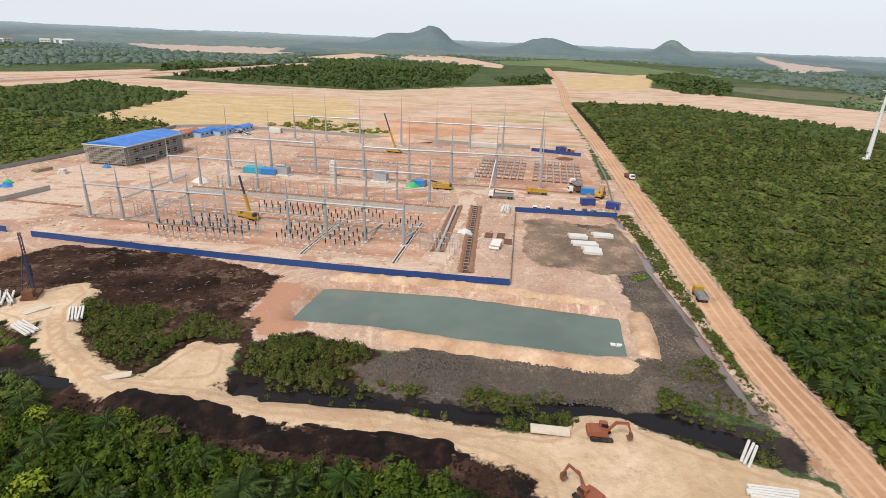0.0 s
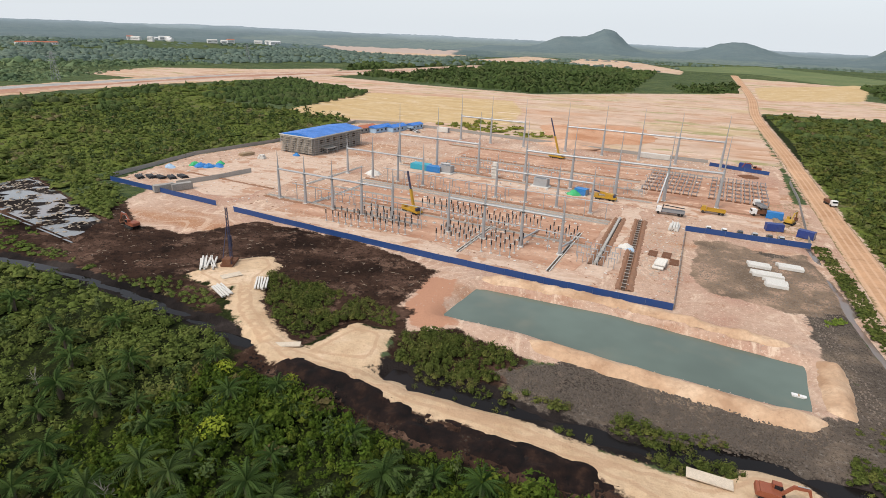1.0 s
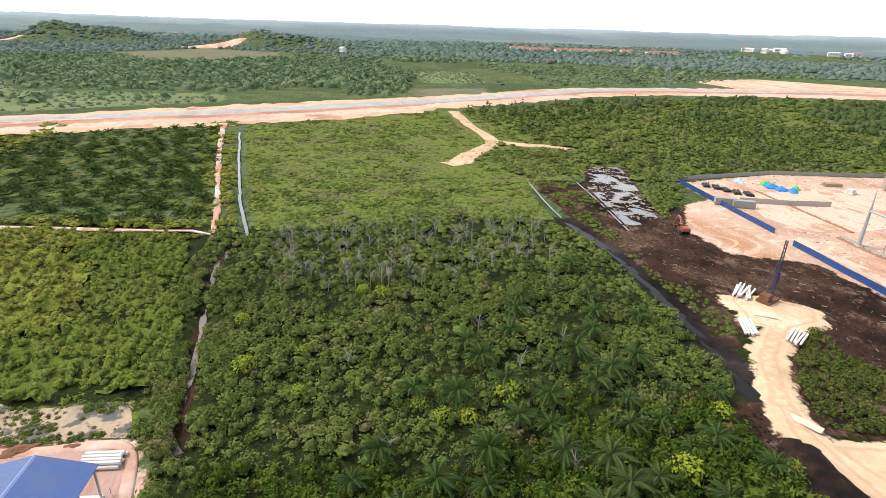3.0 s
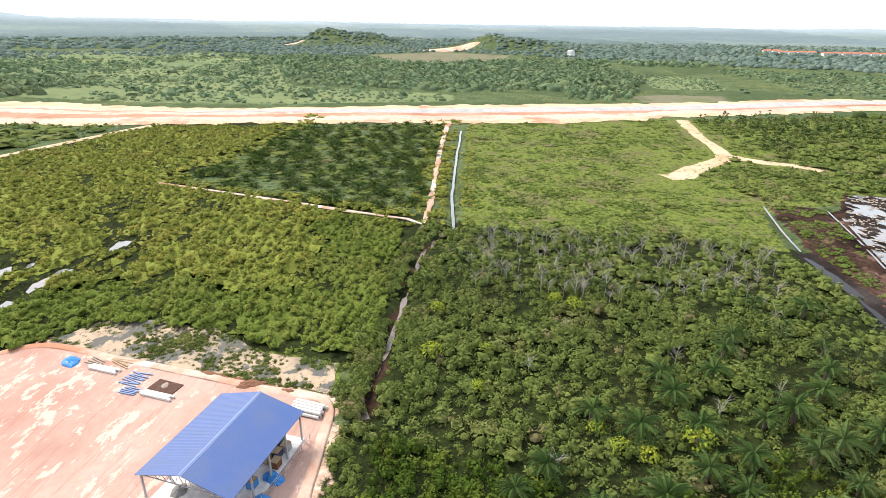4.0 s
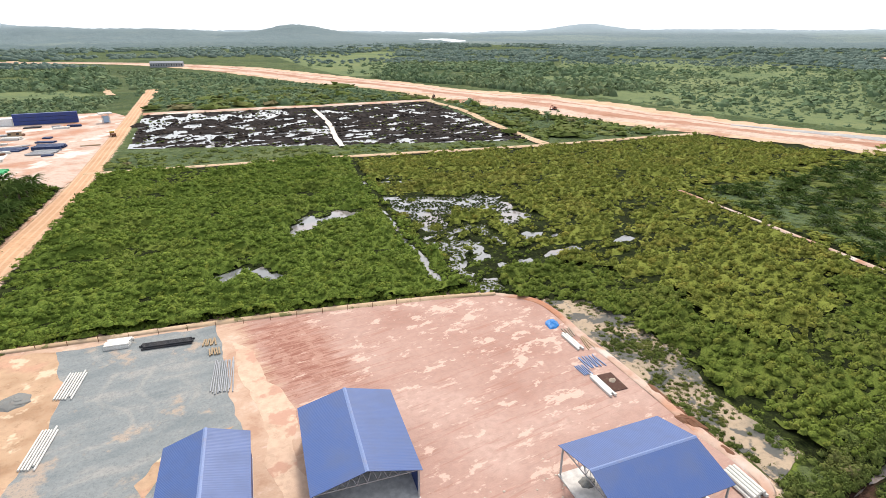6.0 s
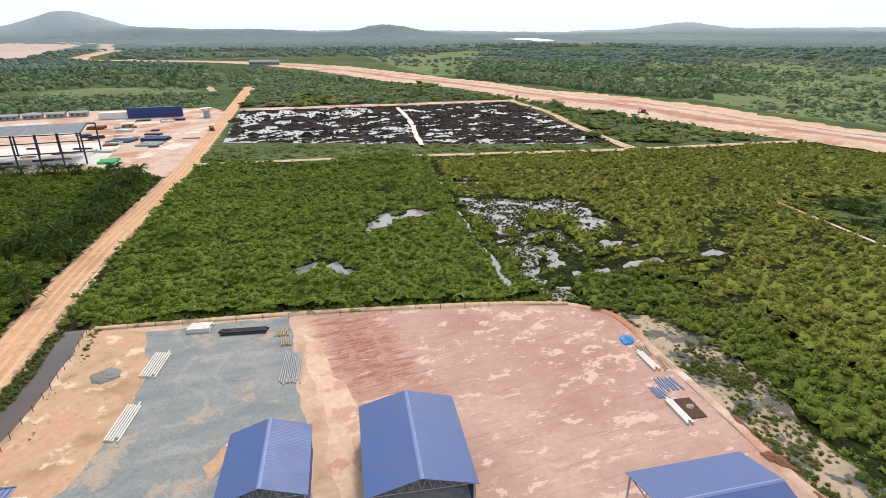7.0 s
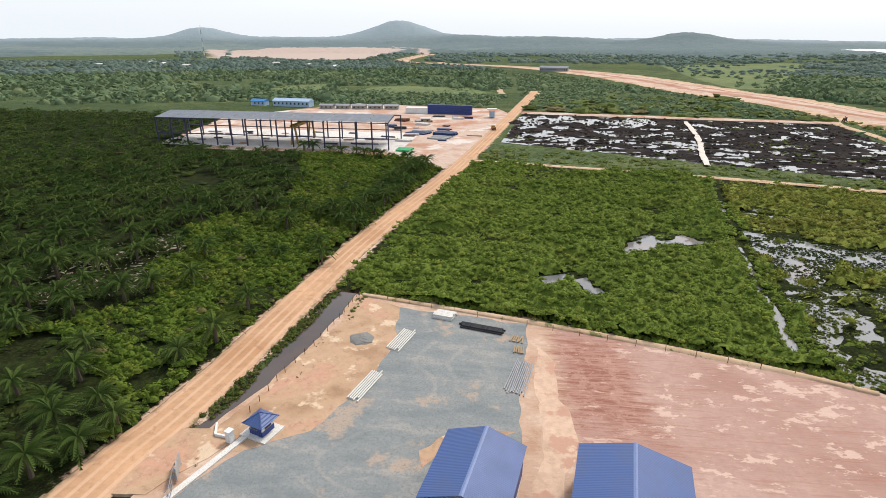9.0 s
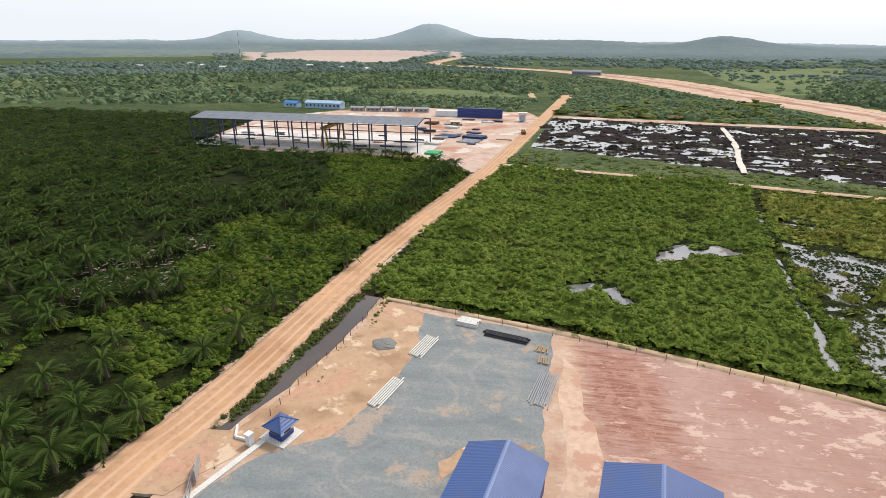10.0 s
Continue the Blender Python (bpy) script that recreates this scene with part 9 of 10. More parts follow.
# trenches, slabs and pipes in the east of the site
def spoil_ridge(ax, ay, bx, by, w, h, seed):
    """A ragged low ridge of dug clay from one point to another."""
    r_, g = random.Random(seed), Geo()
    n = int(math.hypot(bx - ax, by - ay) / 0.8)
    ux, uy = (bx - ax) / n, (by - ay) / n
    L = math.hypot(ux, uy)
    rows = []
    for k in range(n + 1):
        cx, cy, top = ax + ux * k, ay + uy * k, h * r_.uniform(0.4, 1.2)
        i = len(g.v)
        for q, z in ((-r_.uniform(0.7, 1.3), -0.05), (-r_.uniform(0.1, 0.4), top), (r_.uniform(0.1, 0.4), top * r_.uniform(0.6, 1.1)), (r_.uniform(0.7, 1.3), -0.05)):
            g.v.append((cx + uy / L * q * w / 2, cy - ux / L * q * w / 2, z))
        rows.append(i)
    for p, q in zip(rows[:-1], rows[1:]):
        g.f += [(p + j + 1, p + j, q + j, q + j + 1) for j in range(3)]
    return g


def trench(ax, ay, bx, by, lab, slot, beam):
    tr = thing("cable_trench", lab, "trench", None)
    d = math.hypot(bx - ax, by - ay)
    nx_, ny_ = (by - ay) / d, -(bx - ax) / d
    part("bottom", Geo().bar((ax, ay, 0.03), (bx, by, 0.03), slot, 0.08), M_TRENCH, tr, "dark brown trench bottom")
    for s, w in ((-1, 1.5), (1, 1.9)):
        o = slot / 2 + w * 0.42
        part("spoil", spoil_ridge(ax + s * o * nx_, ay + s * o * ny_, bx + s * o * nx_, by + s * o * ny_, w, 0.55, int(ax * 7 + s)), M_SPOIL, tr, "ragged brown clay spoil")
    if beam:
        part("beam", Geo().bar((ax, ay, 0.4), (bx, by, 0.4), 0.8, 0.7), M_CONCRETE, tr, "grey concrete beam")
    else:
        for s in (-1, 1):
            part("side", Geo().bar((ax + s * nx_ * slot * 0.42, ay + s * ny_ * slot * 0.42, 0.25), (bx + s * nx_ * slot * 0.42, by + s * ny_ * slot * 0.42, 0.25), 0.22, 0.5), M_SPOIL, tr)
        for k in range(26):
            t = (k + 0.5) / 26
            part("strut", Geo().box(ax + (bx - ax) * t, ay + (by - ay) * t, 0.42, slot * 0.95, 0.16, 0.12), M_CONCRETE, tr)


trench(-4.0, 154, 2.0, 204, "concrete beam lying in an open clay trench", 1.5, True)
trench(4.2, 139, 9.2, 205, "narrow timbered cable trench in clay", 1.5, False)
# low concrete cable ducts between the bays, with rows of small pads
for v0, u0, u1 in ((23.2, -6, 62), (34, 30, 118), (47.5, 8, 60), (61, 10, 118), (64, 10, 118), (100, 8, 128), (117, 24, 122), (134, 24, 118), (166, 4, 150)):
    duct = thing("cable_duct", "low pale concrete cable duct on clay", "cable duct", site(0, v0), "cable ducts")
    for q in (-0.45, 0.45):
        part("kerb", Geo().box((u0 + u1) / 2, q, -0.05, u1 - u0, 0.22, 0.4), M_CONCRETE, duct)
    part("channel", Geo().box((u0 + u1) / 2, 0, -0.05, u1 - u0, 0.68, 0.16), M_TRENCH, duct, "dark brown channel bottom")
for u0, v0, v1 in ((112, 8, 46), (84, 8, 36), (16, 24, 60), (-4, 44, 84)):
    duct = thing("cable_duct", "low pale concrete cable duct on clay", "cable duct", site(u0, 0), "cable ducts")
    for q in (-0.45, 0.45):
        part("kerb", Geo().box(q, (v0 + v1) / 2, -0.05, 0.22, v1 - v0, 0.44), M_PALECON, duct)
    part("channel", Geo().box(0, (v0 + v1) / 2, -0.05, 0.68, v1 - v0, 0.18), M_TRENCH, duct, "dark brown channel bottom")
pad = thing("concrete_pad", "small pale concrete footing pad on clay", "footing", pose(0, 0, -60), "footing pads")
part("pad", Geo().box(0, 0, -0.1, 0.95, 0.95, 0.4), M_PALECON, pad)
part("bolts", Geo().box(0, 0, 0.3, 0.3, 0.3, 0.25), M_STEELGREY, pad)
for v0, u0, n, du in ((27.5, 62, 14, 3.4), (31, 14, 9, 3.2), (55, 28, 22, 3.8), (70, 30, 18, 4.0), (94, 60, 14, 4.2), (108, 30, 16, 4.6), (128, 30, 16, 4.8), (150, 96, 14, 4.6)):
    for k in range(n):
        copy_thing(pad, site(u0 + du * k, v0 + random.uniform(-0.5, 0.5)))
drop_thing(pad)
# brown spoil ridges along the ducts
for k, (u0, u1, v0) in enumerate(((-6, 60, 21), (30, 116, 36.5), (10, 118, 67), (8, 120, 103), (24, 118, 137), (4, 80, 163), (118, 170, 104), (-60, -10, 30))):
    p, q = site(u0, v0).translation, site(u1, v0).translation
    rid = thing("spoil_ridge", "ragged brown ridge of dug clay", "spoil ridge", None, "spoil ridges")
    part("ridge", spoil_ridge(p.x, p.y, q.x, q.y, 1.8, 0.45, 90 + k), M_SPOIL, rid)
for (x, y, n, L, lay) in ((42.5, 172.6, 4, 6.0, 1), (51.0, 174.5, 4, 6.5, 1), (43.0, 165.6, 4, 8.0, 1), (44.2, 159.6, 6, 5.5, 1)):
    pile_of("slab_stack", x, y, 85, n, L, 0.4, M_PALECON, "white precast slabs stacked on dark ground", lay, 1.15, True, "slabs", 0.02, 2, int(x))
pile_of("culvert_stack", 20.5, 200.5, -9, 4, 7, 0.42, M_PALECON, "pale concrete pipes in a stack", 2, 1.05, False, "pipe stack", 0.02, 3, 61)
pile_of("culvert_stack", 14.2, 160.5, 78, 6, 3, 0.5, M_PALECON, "pale concrete pipes in a stack", 2, 1.1, False, "pipe stack", 0.02, 3, 62)
for (x, y, a) in ((12.6, 171, 0), (16.6, 171, 0), (18.4, 165.5, 4)):
    solid("steel_sheet", Geo().box(0, 0, 0, 2.6, 5.0, 0.15), M_RUST, "rust-brown sheet pile lying on clay", "steel sheet", pose(x, y, 0.03, 0, 0, -9 + a))
heap("rubble_mound", 4.6, 173, 2.4, 1.5, M_PALECON, "pale rubble heap by a trench", "rubble heap", 0.0, 1.2, 0, 63)
heap("tarpaulin_cover", 6.0, 171, 1.4, 0.9, M_LIGHTBLUE, "pale blue cover on rubble", "tarpaulin", 0.0, 1.2, 0, 64)
for k in range(9):
    pile_of("timber_stack", 56 + random.uniform(0, 9), 214 + k * 3.4, random.uniform(0, 90), 4, 3.5, 0.18, M_TIMBER, "loose timber and formwork on clay", 2, 1.5, True, "timber", 0.02, 12, 70 + k)
heap("spoil_mound", 62, 305, 4, 1.2, M_RUST, "dark red spoil heap", "spoil heap", 0.0, 1.4, 0, 65)
heap("spoil_mound", -30, 352, 16, 3.0, M_SCARF, "orange clay stockpile behind the site", "spoil heap", 0.0, 1.7, -8, 66)
heap("spoil_mound", -108, 226, 3, 2.2, M_PALECON, "pale sand heap on clay", "spoil heap", 0.0, 1.3, 0, 67)

# ---- the steel hall to the south ----
HX, HY, HR = 114.5, -325.0, -3.0


def hall_at(u, v, z=0.0, turn=0.0):
    return pose(HX, HY, 0, 0, 0, HR) @ pose(u, v, z, 0, 0, turn)


hall = thing("steel_hall", "open steel frame hall with grey roof sheets and no walls", "hall", hall_at(0, 0))
HL, HWd, HE = 141.0, 32.0, 15.2
for k in range(16):
    uu = HL / 2 - HL * k / 15
    part("column", Geo().box(uu, HWd / 2, 0, 0.6, 0.8, HE), M_DARKSTEEL, hall)
    part("column", Geo().box(uu, -HWd / 2, 0, 0.6, 0.8, HE), M_DARKSTEEL, hall)
    part("rafter", Geo().bar((uu, -HWd / 2, HE), (uu, 0, HE + 2.2), 0.35, 0.6).bar((uu, 0, HE + 2.2), (uu, HWd / 2, HE), 0.35, 0.6), M_DARKSTEEL, hall)
for s in (-1, 1):
    part("crane_beam", Geo().bar((-HL / 2, s * (HWd / 2 - 0.4), 6.3), (HL / 2, s * (HWd / 2 - 0.4), 6.3), 0.35, 0.5), M_DARKSTEEL, hall)
    part("eave_beam", Geo().bar((-HL / 2, s * HWd / 2, HE - 0.3), (HL / 2, s * HWd / 2, HE - 0.3), 0.3, 0.4), M_DARKSTEEL, hall)
    for j in range(12):
        a0_, a1_ = HL / 2 - HL * j / 12, HL / 2 - HL * (j + 1) / 12 + 0.15
        zs = [(0.1, HE + 2.5), (HWd / 2 + 0.6, HE + 0.35)]
        part("roof_sheet", Geo().poly([(a0_, s * zs[0][0], zs[0][1]), (a1_, s * zs[0][0], zs[0][1]), (a1_, s * zs[1][0], zs[1][1]), (a0_, s * zs[1][0], zs[1][1])][::s]), M_ROOFMESH, hall)
for j in range(6):
    part("wind_brace", Geo().bar((HL / 2 - 0.2, -HWd / 2 + HWd / 6 * j, 0.5), (HL / 2 - 0.2, -HWd / 2 + HWd / 6 * j, HE), 0.25, 0.25), M_DARKSTEEL, hall)
for z in (4, 7, 10, 13):
    part("side_rail", Geo().bar((HL / 2 - 0.2, -HWd / 2, z), (HL / 2 - 0.2, HWd / 2, z), 0.16, 0.2), M_DARKSTEEL, hall)
solid("hall_floor", Geo().box(0, 0, -0.1, 150, 62, 0.22), M_FLOORCON, "dusty pale concrete floor slab", "floor", hall_at(-2, -13), "", "structure")
gc = thing("gantry_crane", "yellow portal crane inside a steel hall", "crane", hall_at(-12, -4, 0.15))
for sx in (-2.2, 2.2):
    for sy in (-14, 13):
        part("leg", Geo().bar((sx, sy, 0), (sx * 0.3, sy, 10.6), 0.9, 0.9), M_YELLOW_PAINT, gc)
for sx in (-0.9, 0.9):
    part("girder", Geo().box(sx, 0, 10.2, 0.9, 30, 1.5), M_YELLOW_PAINT, gc)
part("trolley", Geo().box(0, 3, 11.6, 2.4, 2.2, 0.9), M_YELLOW_PAINT, gc)
for k in range(30):
    ru = random.Random(700 + k)
    g, bl = Geo(), ru.uniform(4, 11)
    for j in range(ru.randint(5, 10)):
        g.box(ru.uniform(-0.4, 0.4), 0.34 * (j % 5) - 0.7, 0.36 * (j // 5), bl * ru.uniform(0.85, 1.0), 0.24, 0.34)
    solid("steel_bundle", g, ru.choice((M_STEELGREY, M_DARKSTEEL, M_HIGHRED)), "bundled steel sections lying on a concrete floor", "steel bundle", hall_at(ru.uniform(-62, 60), ru.uniform(-36, 12), 0.12, ru.uniform(-12, 12)), "steel bundles")
sheet("south_site", SOUTHPAD, 0.06, M_SOUTHEARTH, "bare pink earth round a steel hall", "yard", 2.5, 3.0, 41)
pile_of("steel_section_stack", 36, -365, 70, 8, 14, 0.4, M_BLUEPIPE, "dark steel sections stacked on earth", 1, 1.6, True, "steel sections", 0.1, 3, 81)
pile_of("steel_section_stack", 18, -362, 75, 10, 14, 0.4, M_BLUEPIPE, "dark blue steel sections stacked on earth", 2, 1.4, True, "steel sections", 0.1, 3, 82)
pile_of("steel_section_stack", 20, -348, 70, 12, 12, 0.35, M_STEELGREY, "grey steel sections stacked on earth", 1, 1.5, True, "steel sections", 0.1, 6, 83)
pile_of("sheet_stack", 36, -306, 80, 6, 8, 0.5, M_TARPGREEN, "pale green sheet packs on earth", 1, 1.5, True, "sheets", 0.1, 6, 84)
for k in range(3):
    container(24, -463 - 0.01 * k, -5, M_BLUEWALL, "stacked long blue site cabins", 37, 3.0, 2.3, 0.1 + 2.5 * k)
container(52, -468, -4, M_WHITE, "long white site cabins on bare earth", 18, 8, 4.6, 0.1)
hut(172, -503, -8, 36, 10, 5, M_LIGHTBLUE, M_LIGHTBLUE, "light blue works canteen with a pale roof")
hut(206, -508, -8, 14, 8, 4, M_LIGHTBLUE, M_TARPBLUE, "small light blue works building")
for k in range(5):
    hut(136 - 14.5 * k, -489 - 0.6 * k, -3, 12, 6, 3.0, M_GREYWALL, M_STEELGREY, "low grey works shed")
wt = thing("guard_tower", "raised white guard cabin with a flat roof", "guard cabin", pose(-11, -448, 0.1, 0, 0, 10))
for sx in (-2, 2):
    for sy in (-2, 2):
        part("leg", Geo().box(sx, sy, 0, 0.3, 0.3, 6.0), M_GALV, wt)
part("cabin", Geo().box(0, 0, 0.3, 3.4, 3.4, 4.2), M_LIGHTBLUE, wt)
part("roof", Geo().box(0, 0, 6.0, 8.0, 6.5, 0.7), M_PALECON, wt)
for k in range(26):
    ru = random.Random(820 + k)
    m = ru.choice((M_STEELGREY, M_BLUEPIPE, M_RUST, M_TIMBER, M_PALECON, M_DARKPIPE))
    pile_of("material_stack", ru.uniform(-2, 64), ru.uniform(-450, -318), ru.uniform(60, 100), ru.randint(3, 8), ru.uniform(3, 10), ru.uniform(0.2, 0.45), m, {M_RUST: "rust-brown", M_TIMBER: "tan timber", M_PALECON: "pale concrete", M_BLUEPIPE: "dark blue", M_DARKPIPE: "black"}.get(m, "grey steel") + " sections stacked on bare earth", ru.randint(1, 2), 1.3, True, "material stack", 0.1, 8, 820 + k)
hut(38, -415, 5, 7, 4, 3, M_TIMBER, M_PALECON, "small tan cabin on bare earth")
for k in range(26):
    rr = random.Random(300 + k)
    heap("peat_mound", -38 - 32 * (k // 3) * 0.62 + rr.uniform(-9, 9), -352 - 36 * (k % 3) + rr.uniform(-10, 10) + k * 1.5, rr.uniform(4, 7), rr.uniform(1.5, 3.0), M_PEATHEAP, "black peat heap in shallow water", "peat heap", -0.1, 1.3, rr.uniform(0, 180), 300 + k)
ribbon("white_dike", [(-119, -280), (-131, -325), (-142, -364), (-156, -434)], [3.2, 3.0, 3.2, 3.2], 1.0, M_WHITESAND, "pale sand dike between peat ponds", "track", 0.6, 4.0, 0.1, 44)

# ---- far things ----
pole = thing("transmission_pole", "tall white tapered steel transmission pole", "pole", pose(255, 341, 0))
part("shaft", Geo().tube((0, 0, 0), (0, 0, 46), 1.5, 0.5, 10), M_WHITE, pole)
part("footing", Geo().box(0, 0, -0.3, 7, 7, 0.9), M_PALECON, pole)
for z in (28, 34, 40):
    for s in (-1, 1):
        part("arm", Geo().bar((0, 0, z), (s * 4.2, s * 1.5, z + 0.9), 0.4, 0.35), M_WHITE, pole)


def pylon(x, y, h, label):
    ob = thing("pylon", label, "pylon", pose(x, y, 0, 0, 0, 25))
    g = Geo()
    for sx, sy in ((-1, -1), (1, -1), (1, 1), (-1, 1)):
        g.bar((sx * h * 0.11, sy * h * 0.11, 0), (sx * 0.8, sy * 0.8, h), 0.3, 0.3)
        for k in range(7):
            t, u = k / 7, (k + 1) / 7
            w0, w1 = h * 0.11 * (1 - t) + 0.8 * t, h * 0.11 * (1 - u) + 0.8 * u
            g.bar((sx * w0, sy * w0, h * t), (-sy * w1, sx * w1, h * u), 0.16, 0.16)
    part("lattice", g, M_STEELGREY, ob)
    for k, w in enumerate((5, 6.5, 5)):
        part("crossarm", Geo().bar((-w, 0, h * (0.68 + 0.13 * k)), (w, 0, h * (0.68 + 0.13 * k)), 0.35, 0.5), M_STEELGREY, ob)


pylon(-600, 462, 30, "grey lattice pylon in far scrub")
pylon(-722, 960, 33, "grey lattice pylon in far scrub")
pylon(-1150, 340, 33, "grey lattice pylon in far scrub")
rm = thing("radio_mast", "slender red and white radio mast", "mast", pose(820, -1570, 0))
for k in range(8):
    part("section", Geo().tube((0, 0, 11.2 * k), (0, 0, 11.2 * k + 11.2), 1.5 - 0.12 * k, 1.38 - 0.12 * k, 5), M_WHITE if k % 2 else M_STEELGREY, rm)
rr = random.Random(9)
for bx, by, ang, n in ((-1440, 612, 80, 2), (-1388, 625, 88, 4), (-1361, 704, 90, 3), (-1361, 762, 90, 6), (-1390, 915, 90, 2), (-1329, 955, 88, 5)):
    for k in range(n):
        hut(bx + math.cos(radians(ang)) * 20 * k, by + math.sin(radians(ang)) * 20 * k, ang, 16, 12, 5, M_WHITE, M_REDROOF, "far white terrace house with a red roof", "house", "house")
for bx, by, n in ((-1640, 1600, 3), (-1645, 1720, 6), (-1445, 1750, 3), (-1350, 1960, 5)):
    for k in range(n):
        hut(bx + rr.uniform(-60, 60), by + rr.uniform(-50, 50), rr.uniform(0, 90), rr.uniform(18, 34), rr.uniform(12, 18), rr.uniform(6, 14), M_WHITE, rr.choice((M_WHITE, M_REDROOF, M_PALECON)), "far white building among trees", "house", "house")
hut(-1240, 140, 30, 12, 10, 10, M_WHITE, M_PALECON, "far white building on a hillside", "house", "house")
hut(-118, -1090, -15, 52, 14, 7, M_STEELGREY, M_ROOFMESH, "long grey depot shed beside the highway", "house", "house")
for k in range(7):
    hut(330 + 90 * k + rr.uniform(-40, 40), -1150 - 60 * (k % 3), rr.uniform(0, 90), 14, 9, 4, M_WHITE, M_PALECON, "far white farm house among palms", "house", "house")


# ---- single plants that stand out ----
def yellow_bush(x, y, r, label="rounded bush with bright yellow-green leaves"):
    ob = thing("yellow_bush", label, "bush", pose(x, y, 0.0, 0, 0, rng.uniform(0, 360)), "yellow bushes")
    v, f = bush_template(rng, 170, 0.17, 0.95)
    v = v * np.array([r, r, r * 0.95]) + np.array([0, 0, r * 0.75])
    crown = array_mesh("crown", v, f, M_YELLOW)
    add_attr(crown, "tone", np.full(len(v), 0.8))
    part("crown", crown, None, ob)
    part("trunk", Geo().tube((0, 0, -0.3), (0, 0, r), 0.12, 0.06, 6), M_BARK, ob)


for bx, by, r in ((-78, 37, 2.2), (-74, 29, 1.5), (-75.5, 25, 1.5), (-79.5, 22, 1.4), (-120, 23, 1.9), (-97, -6.5, 1.9), (-115, -7.5, 1.5), (-65, 70, 1.8), (-55, 55, 2.3), (-123, 19, 1.5), (-60, 63, 1.4), (-88, 3, 1.3), (-52, 71, 1.5), (-100, 4, 1.3)):
    yellow_bush(bx, by, r * 1.2)


def dead_tree(x, y, h, seed, label="bare grey dead sapling with fine twigs"):
    rr = random.Random(seed)
    ob = thing("dead_tree", label, "tree", pose(x, y, -0.1), "dead saplings")
    g = Geo().tube((0, 0, 0), (0.1, 0, h * 0.8), 0.07, 0.03, 5)
    for k in range(13):
        a, z0 = rr.uniform(0, 6.28), h * rr.uniform(0.3, 0.8)
        L = h * rr.uniform(0.2, 0.4)
        e = (math.cos(a) * L * 0.7, math.sin(a) * L * 0.7, z0 + L * 0.8)
        g.tube((0.05, 0, z0), e, 0.035, 0.015, 4, False)
        for j in range(2):
            b = a + rr.uniform(-0.9, 0.9)
            g.tube(tuple(0.6 * q for q in e[:2]) + (z0 + L * 0.5,), (e[0] + math.cos(b) * L * 0.4, e[1] + math.sin(b) * L * 0.4, e[2] + rr.uniform(-0.1, 0.4) * L), 0.022, 0.01, 3, False)
    part("crown", g, M_DEADTWIG, ob)


dtx, dty = scatter([(-165, -4), (-130, -2), (-122, 30), (-128, 70), (-160, 84), (-168, 50)], 3.9, rng)
pick = rng.permutation(len(dtx))[:130]
for k, (bx, by) in enumerate(zip(dtx[pick], dty[pick])):
    dead_tree(bx, by, rng.uniform(3.0, 6.0), 500 + k)
for k, (bx, by) in enumerate(((-101, 40), (-86, 43), (-120, 66), (-92, 55), (-110, 20), (-70, 15), (-95, 12), (-60, 40))):
    dead_tree(bx, by, 4.2, 700 + k)

# ---- loose stones, roots and litter ----
def litter(name, poly, n, lo, hi, mat, label, category, long=1.0, z=0.0):
    p = np.array(poly)
    x, y = rng.uniform(p[:, 0].min(), p[:, 0].max(), n * 4), rng.uniform(p[:, 1].min(), p[:, 1].max(), n * 4)
    ok = inside(x, y, poly)
    x, y = x[ok][:n], y[ok][:n]
    if category == "clods":
        ok = (line_dist(x, y, SAND_TRACK) > 4.8) & (sdist(x, y, SAND_SIDE) > 1) & (sdist(x, y, SAND_PAD) > 1) & (sdist(x, y, SAND_EAST) > 1)
        x, y = x[ok], y[ok]
    tpl = []
    for k in range(5):
        v = np.array([(-1, -1, 0), (1, -1, 0), (1, 1, 0), (-1, 1, 0), (-0.7, -0.7, 1), (0.7, -0.7, 0.9), (0.6, 0.7, 1), (-0.6, 0.7, 0.8)], float) * 0.5
        v = v * np.array([long, 1.0, 0.9]) + rng.uniform(-0.12, 0.12, (8, 3)) * np.array([long, 1, 1])
        tpl.append((v, np.array([(0, 1, 5), (0, 5, 4), (1, 2, 6), (1, 6, 5), (2, 3, 7), (2, 7, 6), (3, 0, 4), (3, 4, 7), (4, 5, 6), (4, 6, 7)])))
    s = rng.uniform(lo, hi, (len(x), 1)) * np.ones((1, 3))
    soup(name, tpl, at_ground(x, y, z), s, mat, label, category, rng)


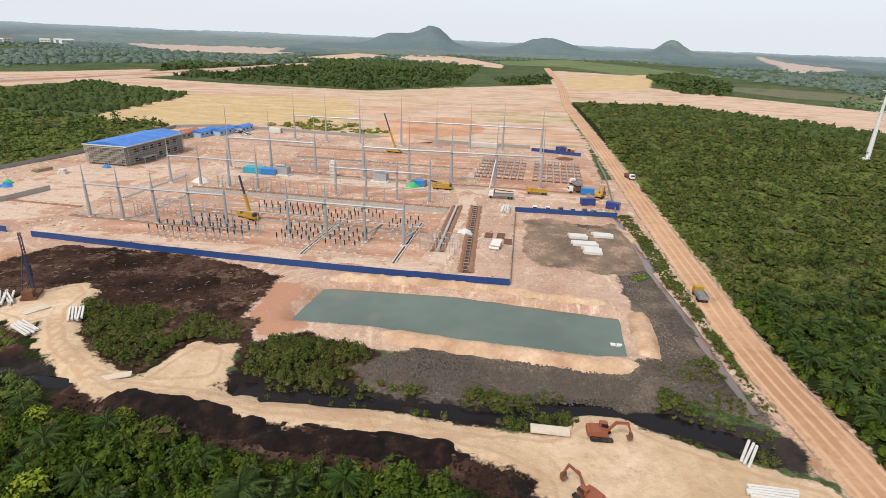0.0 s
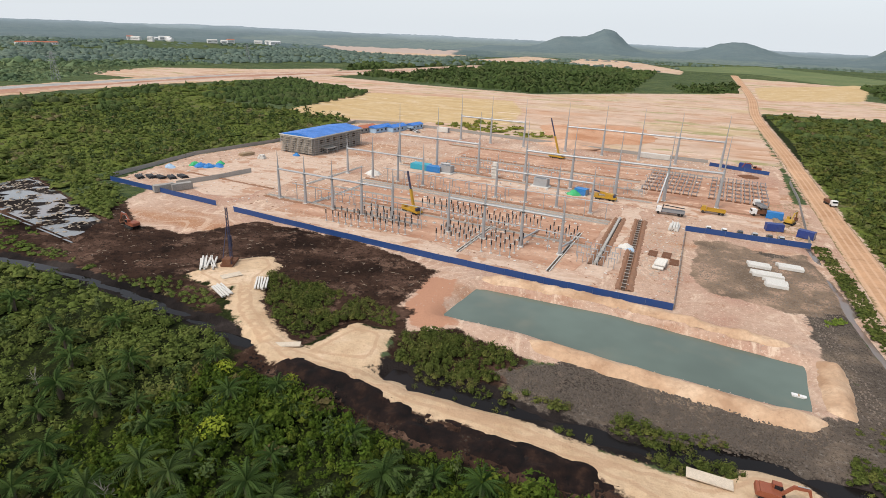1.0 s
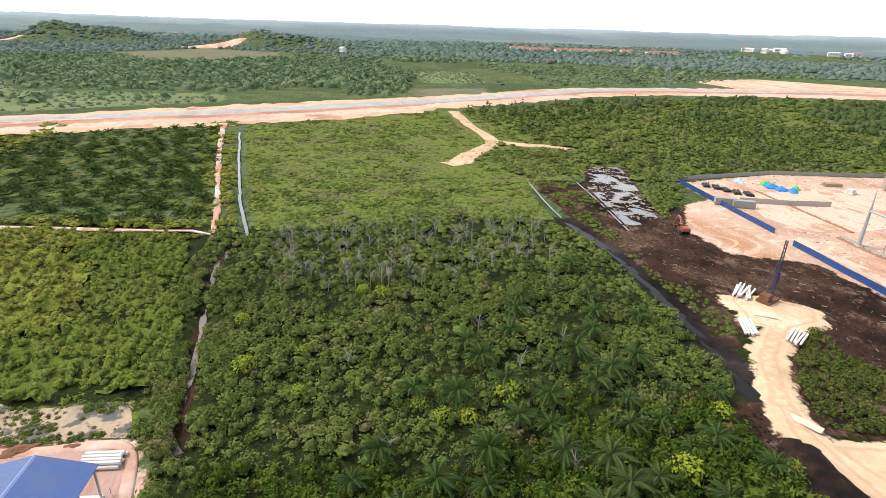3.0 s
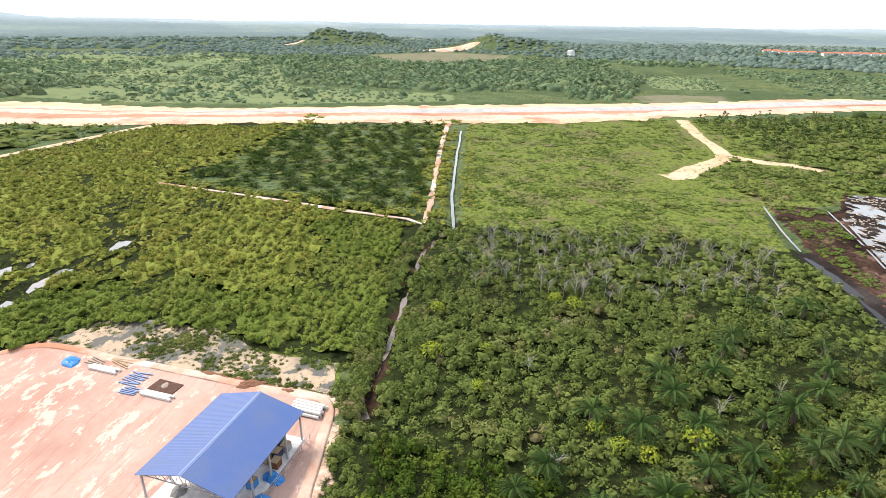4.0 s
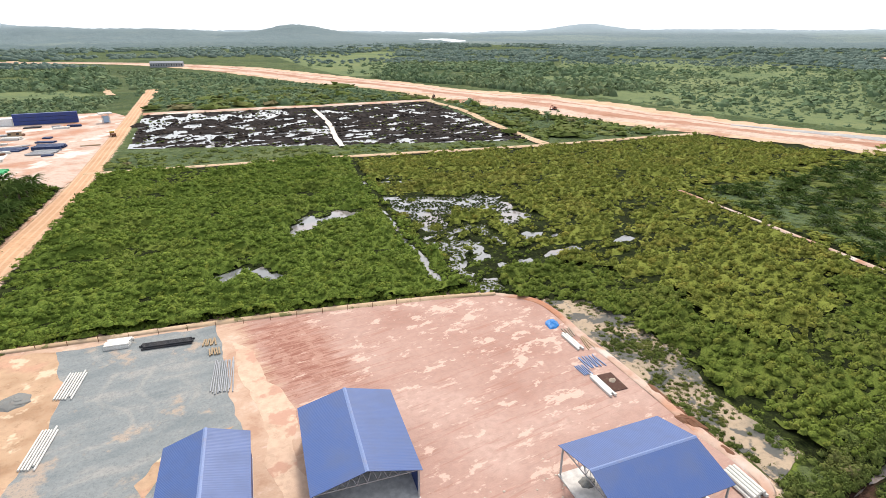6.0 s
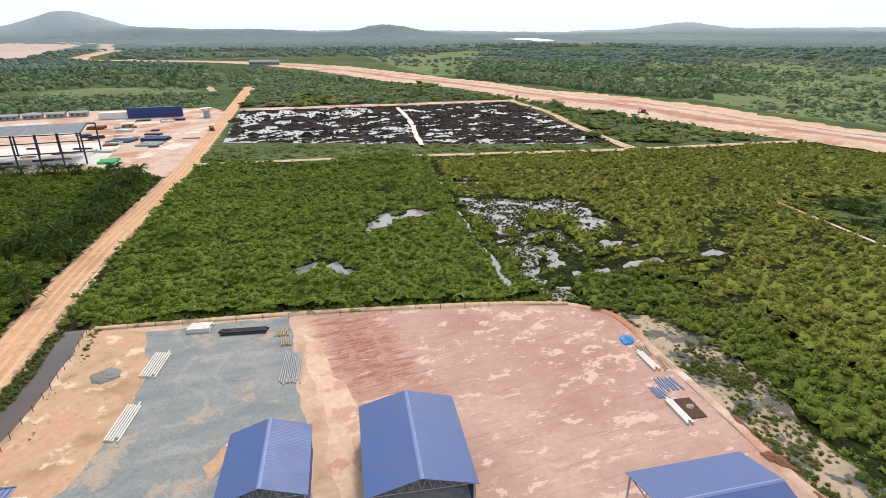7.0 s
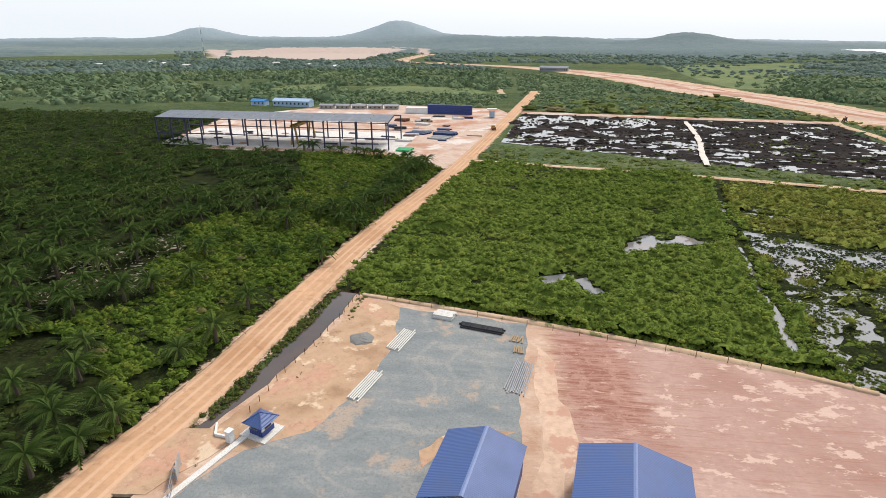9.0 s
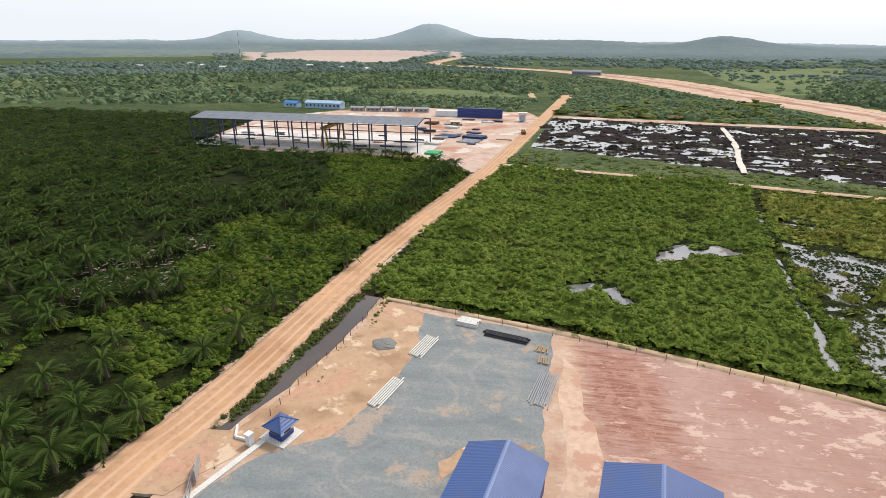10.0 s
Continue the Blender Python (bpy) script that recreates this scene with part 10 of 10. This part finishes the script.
litter("peat_clods", RUBBLE[:5] + RUBBLE[18:], 4500, 0.15, 0.5, M_DARKSTONE, "field of dark grey peat clods", "clods")
litter("peat_clods", RUBBLE[5:18], 2600, 0.1, 0.35, M_MUDSTONE, "grey-brown rubble on bare ground", "clods")
litter("berm_stones", grow(POND, 7), 700, 0.08, 0.3, M_STONE, "pale stones on a pond berm", "stones")
litter("dead_roots", PEAT, 260, 0.04, 0.12, M_ROOTS, "pale roots and sticks on black peat", "roots", 12.0, 0.05)
litter("peat_clods", PEAT, 1800, 0.1, 0.32, M_PEATHEAP, "black peat clods", "clods")
litter("peat_clods", strip_poly(DITCH_S, 4.5), 1500, 0.15, 0.5, M_PEATHEAP, "black peat clods on a ditch bank", "clods")
litter("peat_clods", POND_S, 1500, 0.5, 1.8, M_PEATHEAP, "black peat lumps in shallow water", "clods", 1.5, -0.1)
litter("site_litter", [(8, 150), (20, 150), (22, 196), (12, 196)], 500, 0.12, 0.5, M_STONE, "rubble and offcuts on clay", "rubble")
litter("site_litter", [(54, 205), (66, 205), (74, 260), (60, 250)], 400, 0.2, 0.7, M_TIMBER, "wood offcuts on clay", "rubble")
litter("site_litter", SITE[:3] + SITE[4:], 2600, 0.12, 0.55, M_STONE, "scattered stones and offcuts on clay", "rubble", 1.6)
litter("site_litter", SITE[:3] + SITE[4:], 1600, 0.12, 0.45, M_SPOIL, "brown clods and offcuts on clay", "rubble", 2.2)
litter("site_litter", SITE[:3] + SITE[4:], 1500, 0.12, 0.5, M_PALECON, "white concrete scraps and bags on clay", "rubble", 1.8)
litter("yard_litter", [(-60, -44), (-52, -24), (-40, -30), (-44, -42)], 160, 0.15, 0.5, M_STONE, "loose stones on the yard", "stones")
litter("dead_fronds", [(76, -120), (92, -100), (108, -130), (96, -160), (80, -160), (74, -140)], 420, 0.12, 0.4, M_ROOTS, "pale dead fronds and slash under oil palms", "debris", 5.0, 0.05)
litter("swamp_stumps", SWAMP_N, 500, 0.15, 0.5, M_ROOTS, "dead stumps and sticks in swamp water", "stumps", 3.0, 0.1)
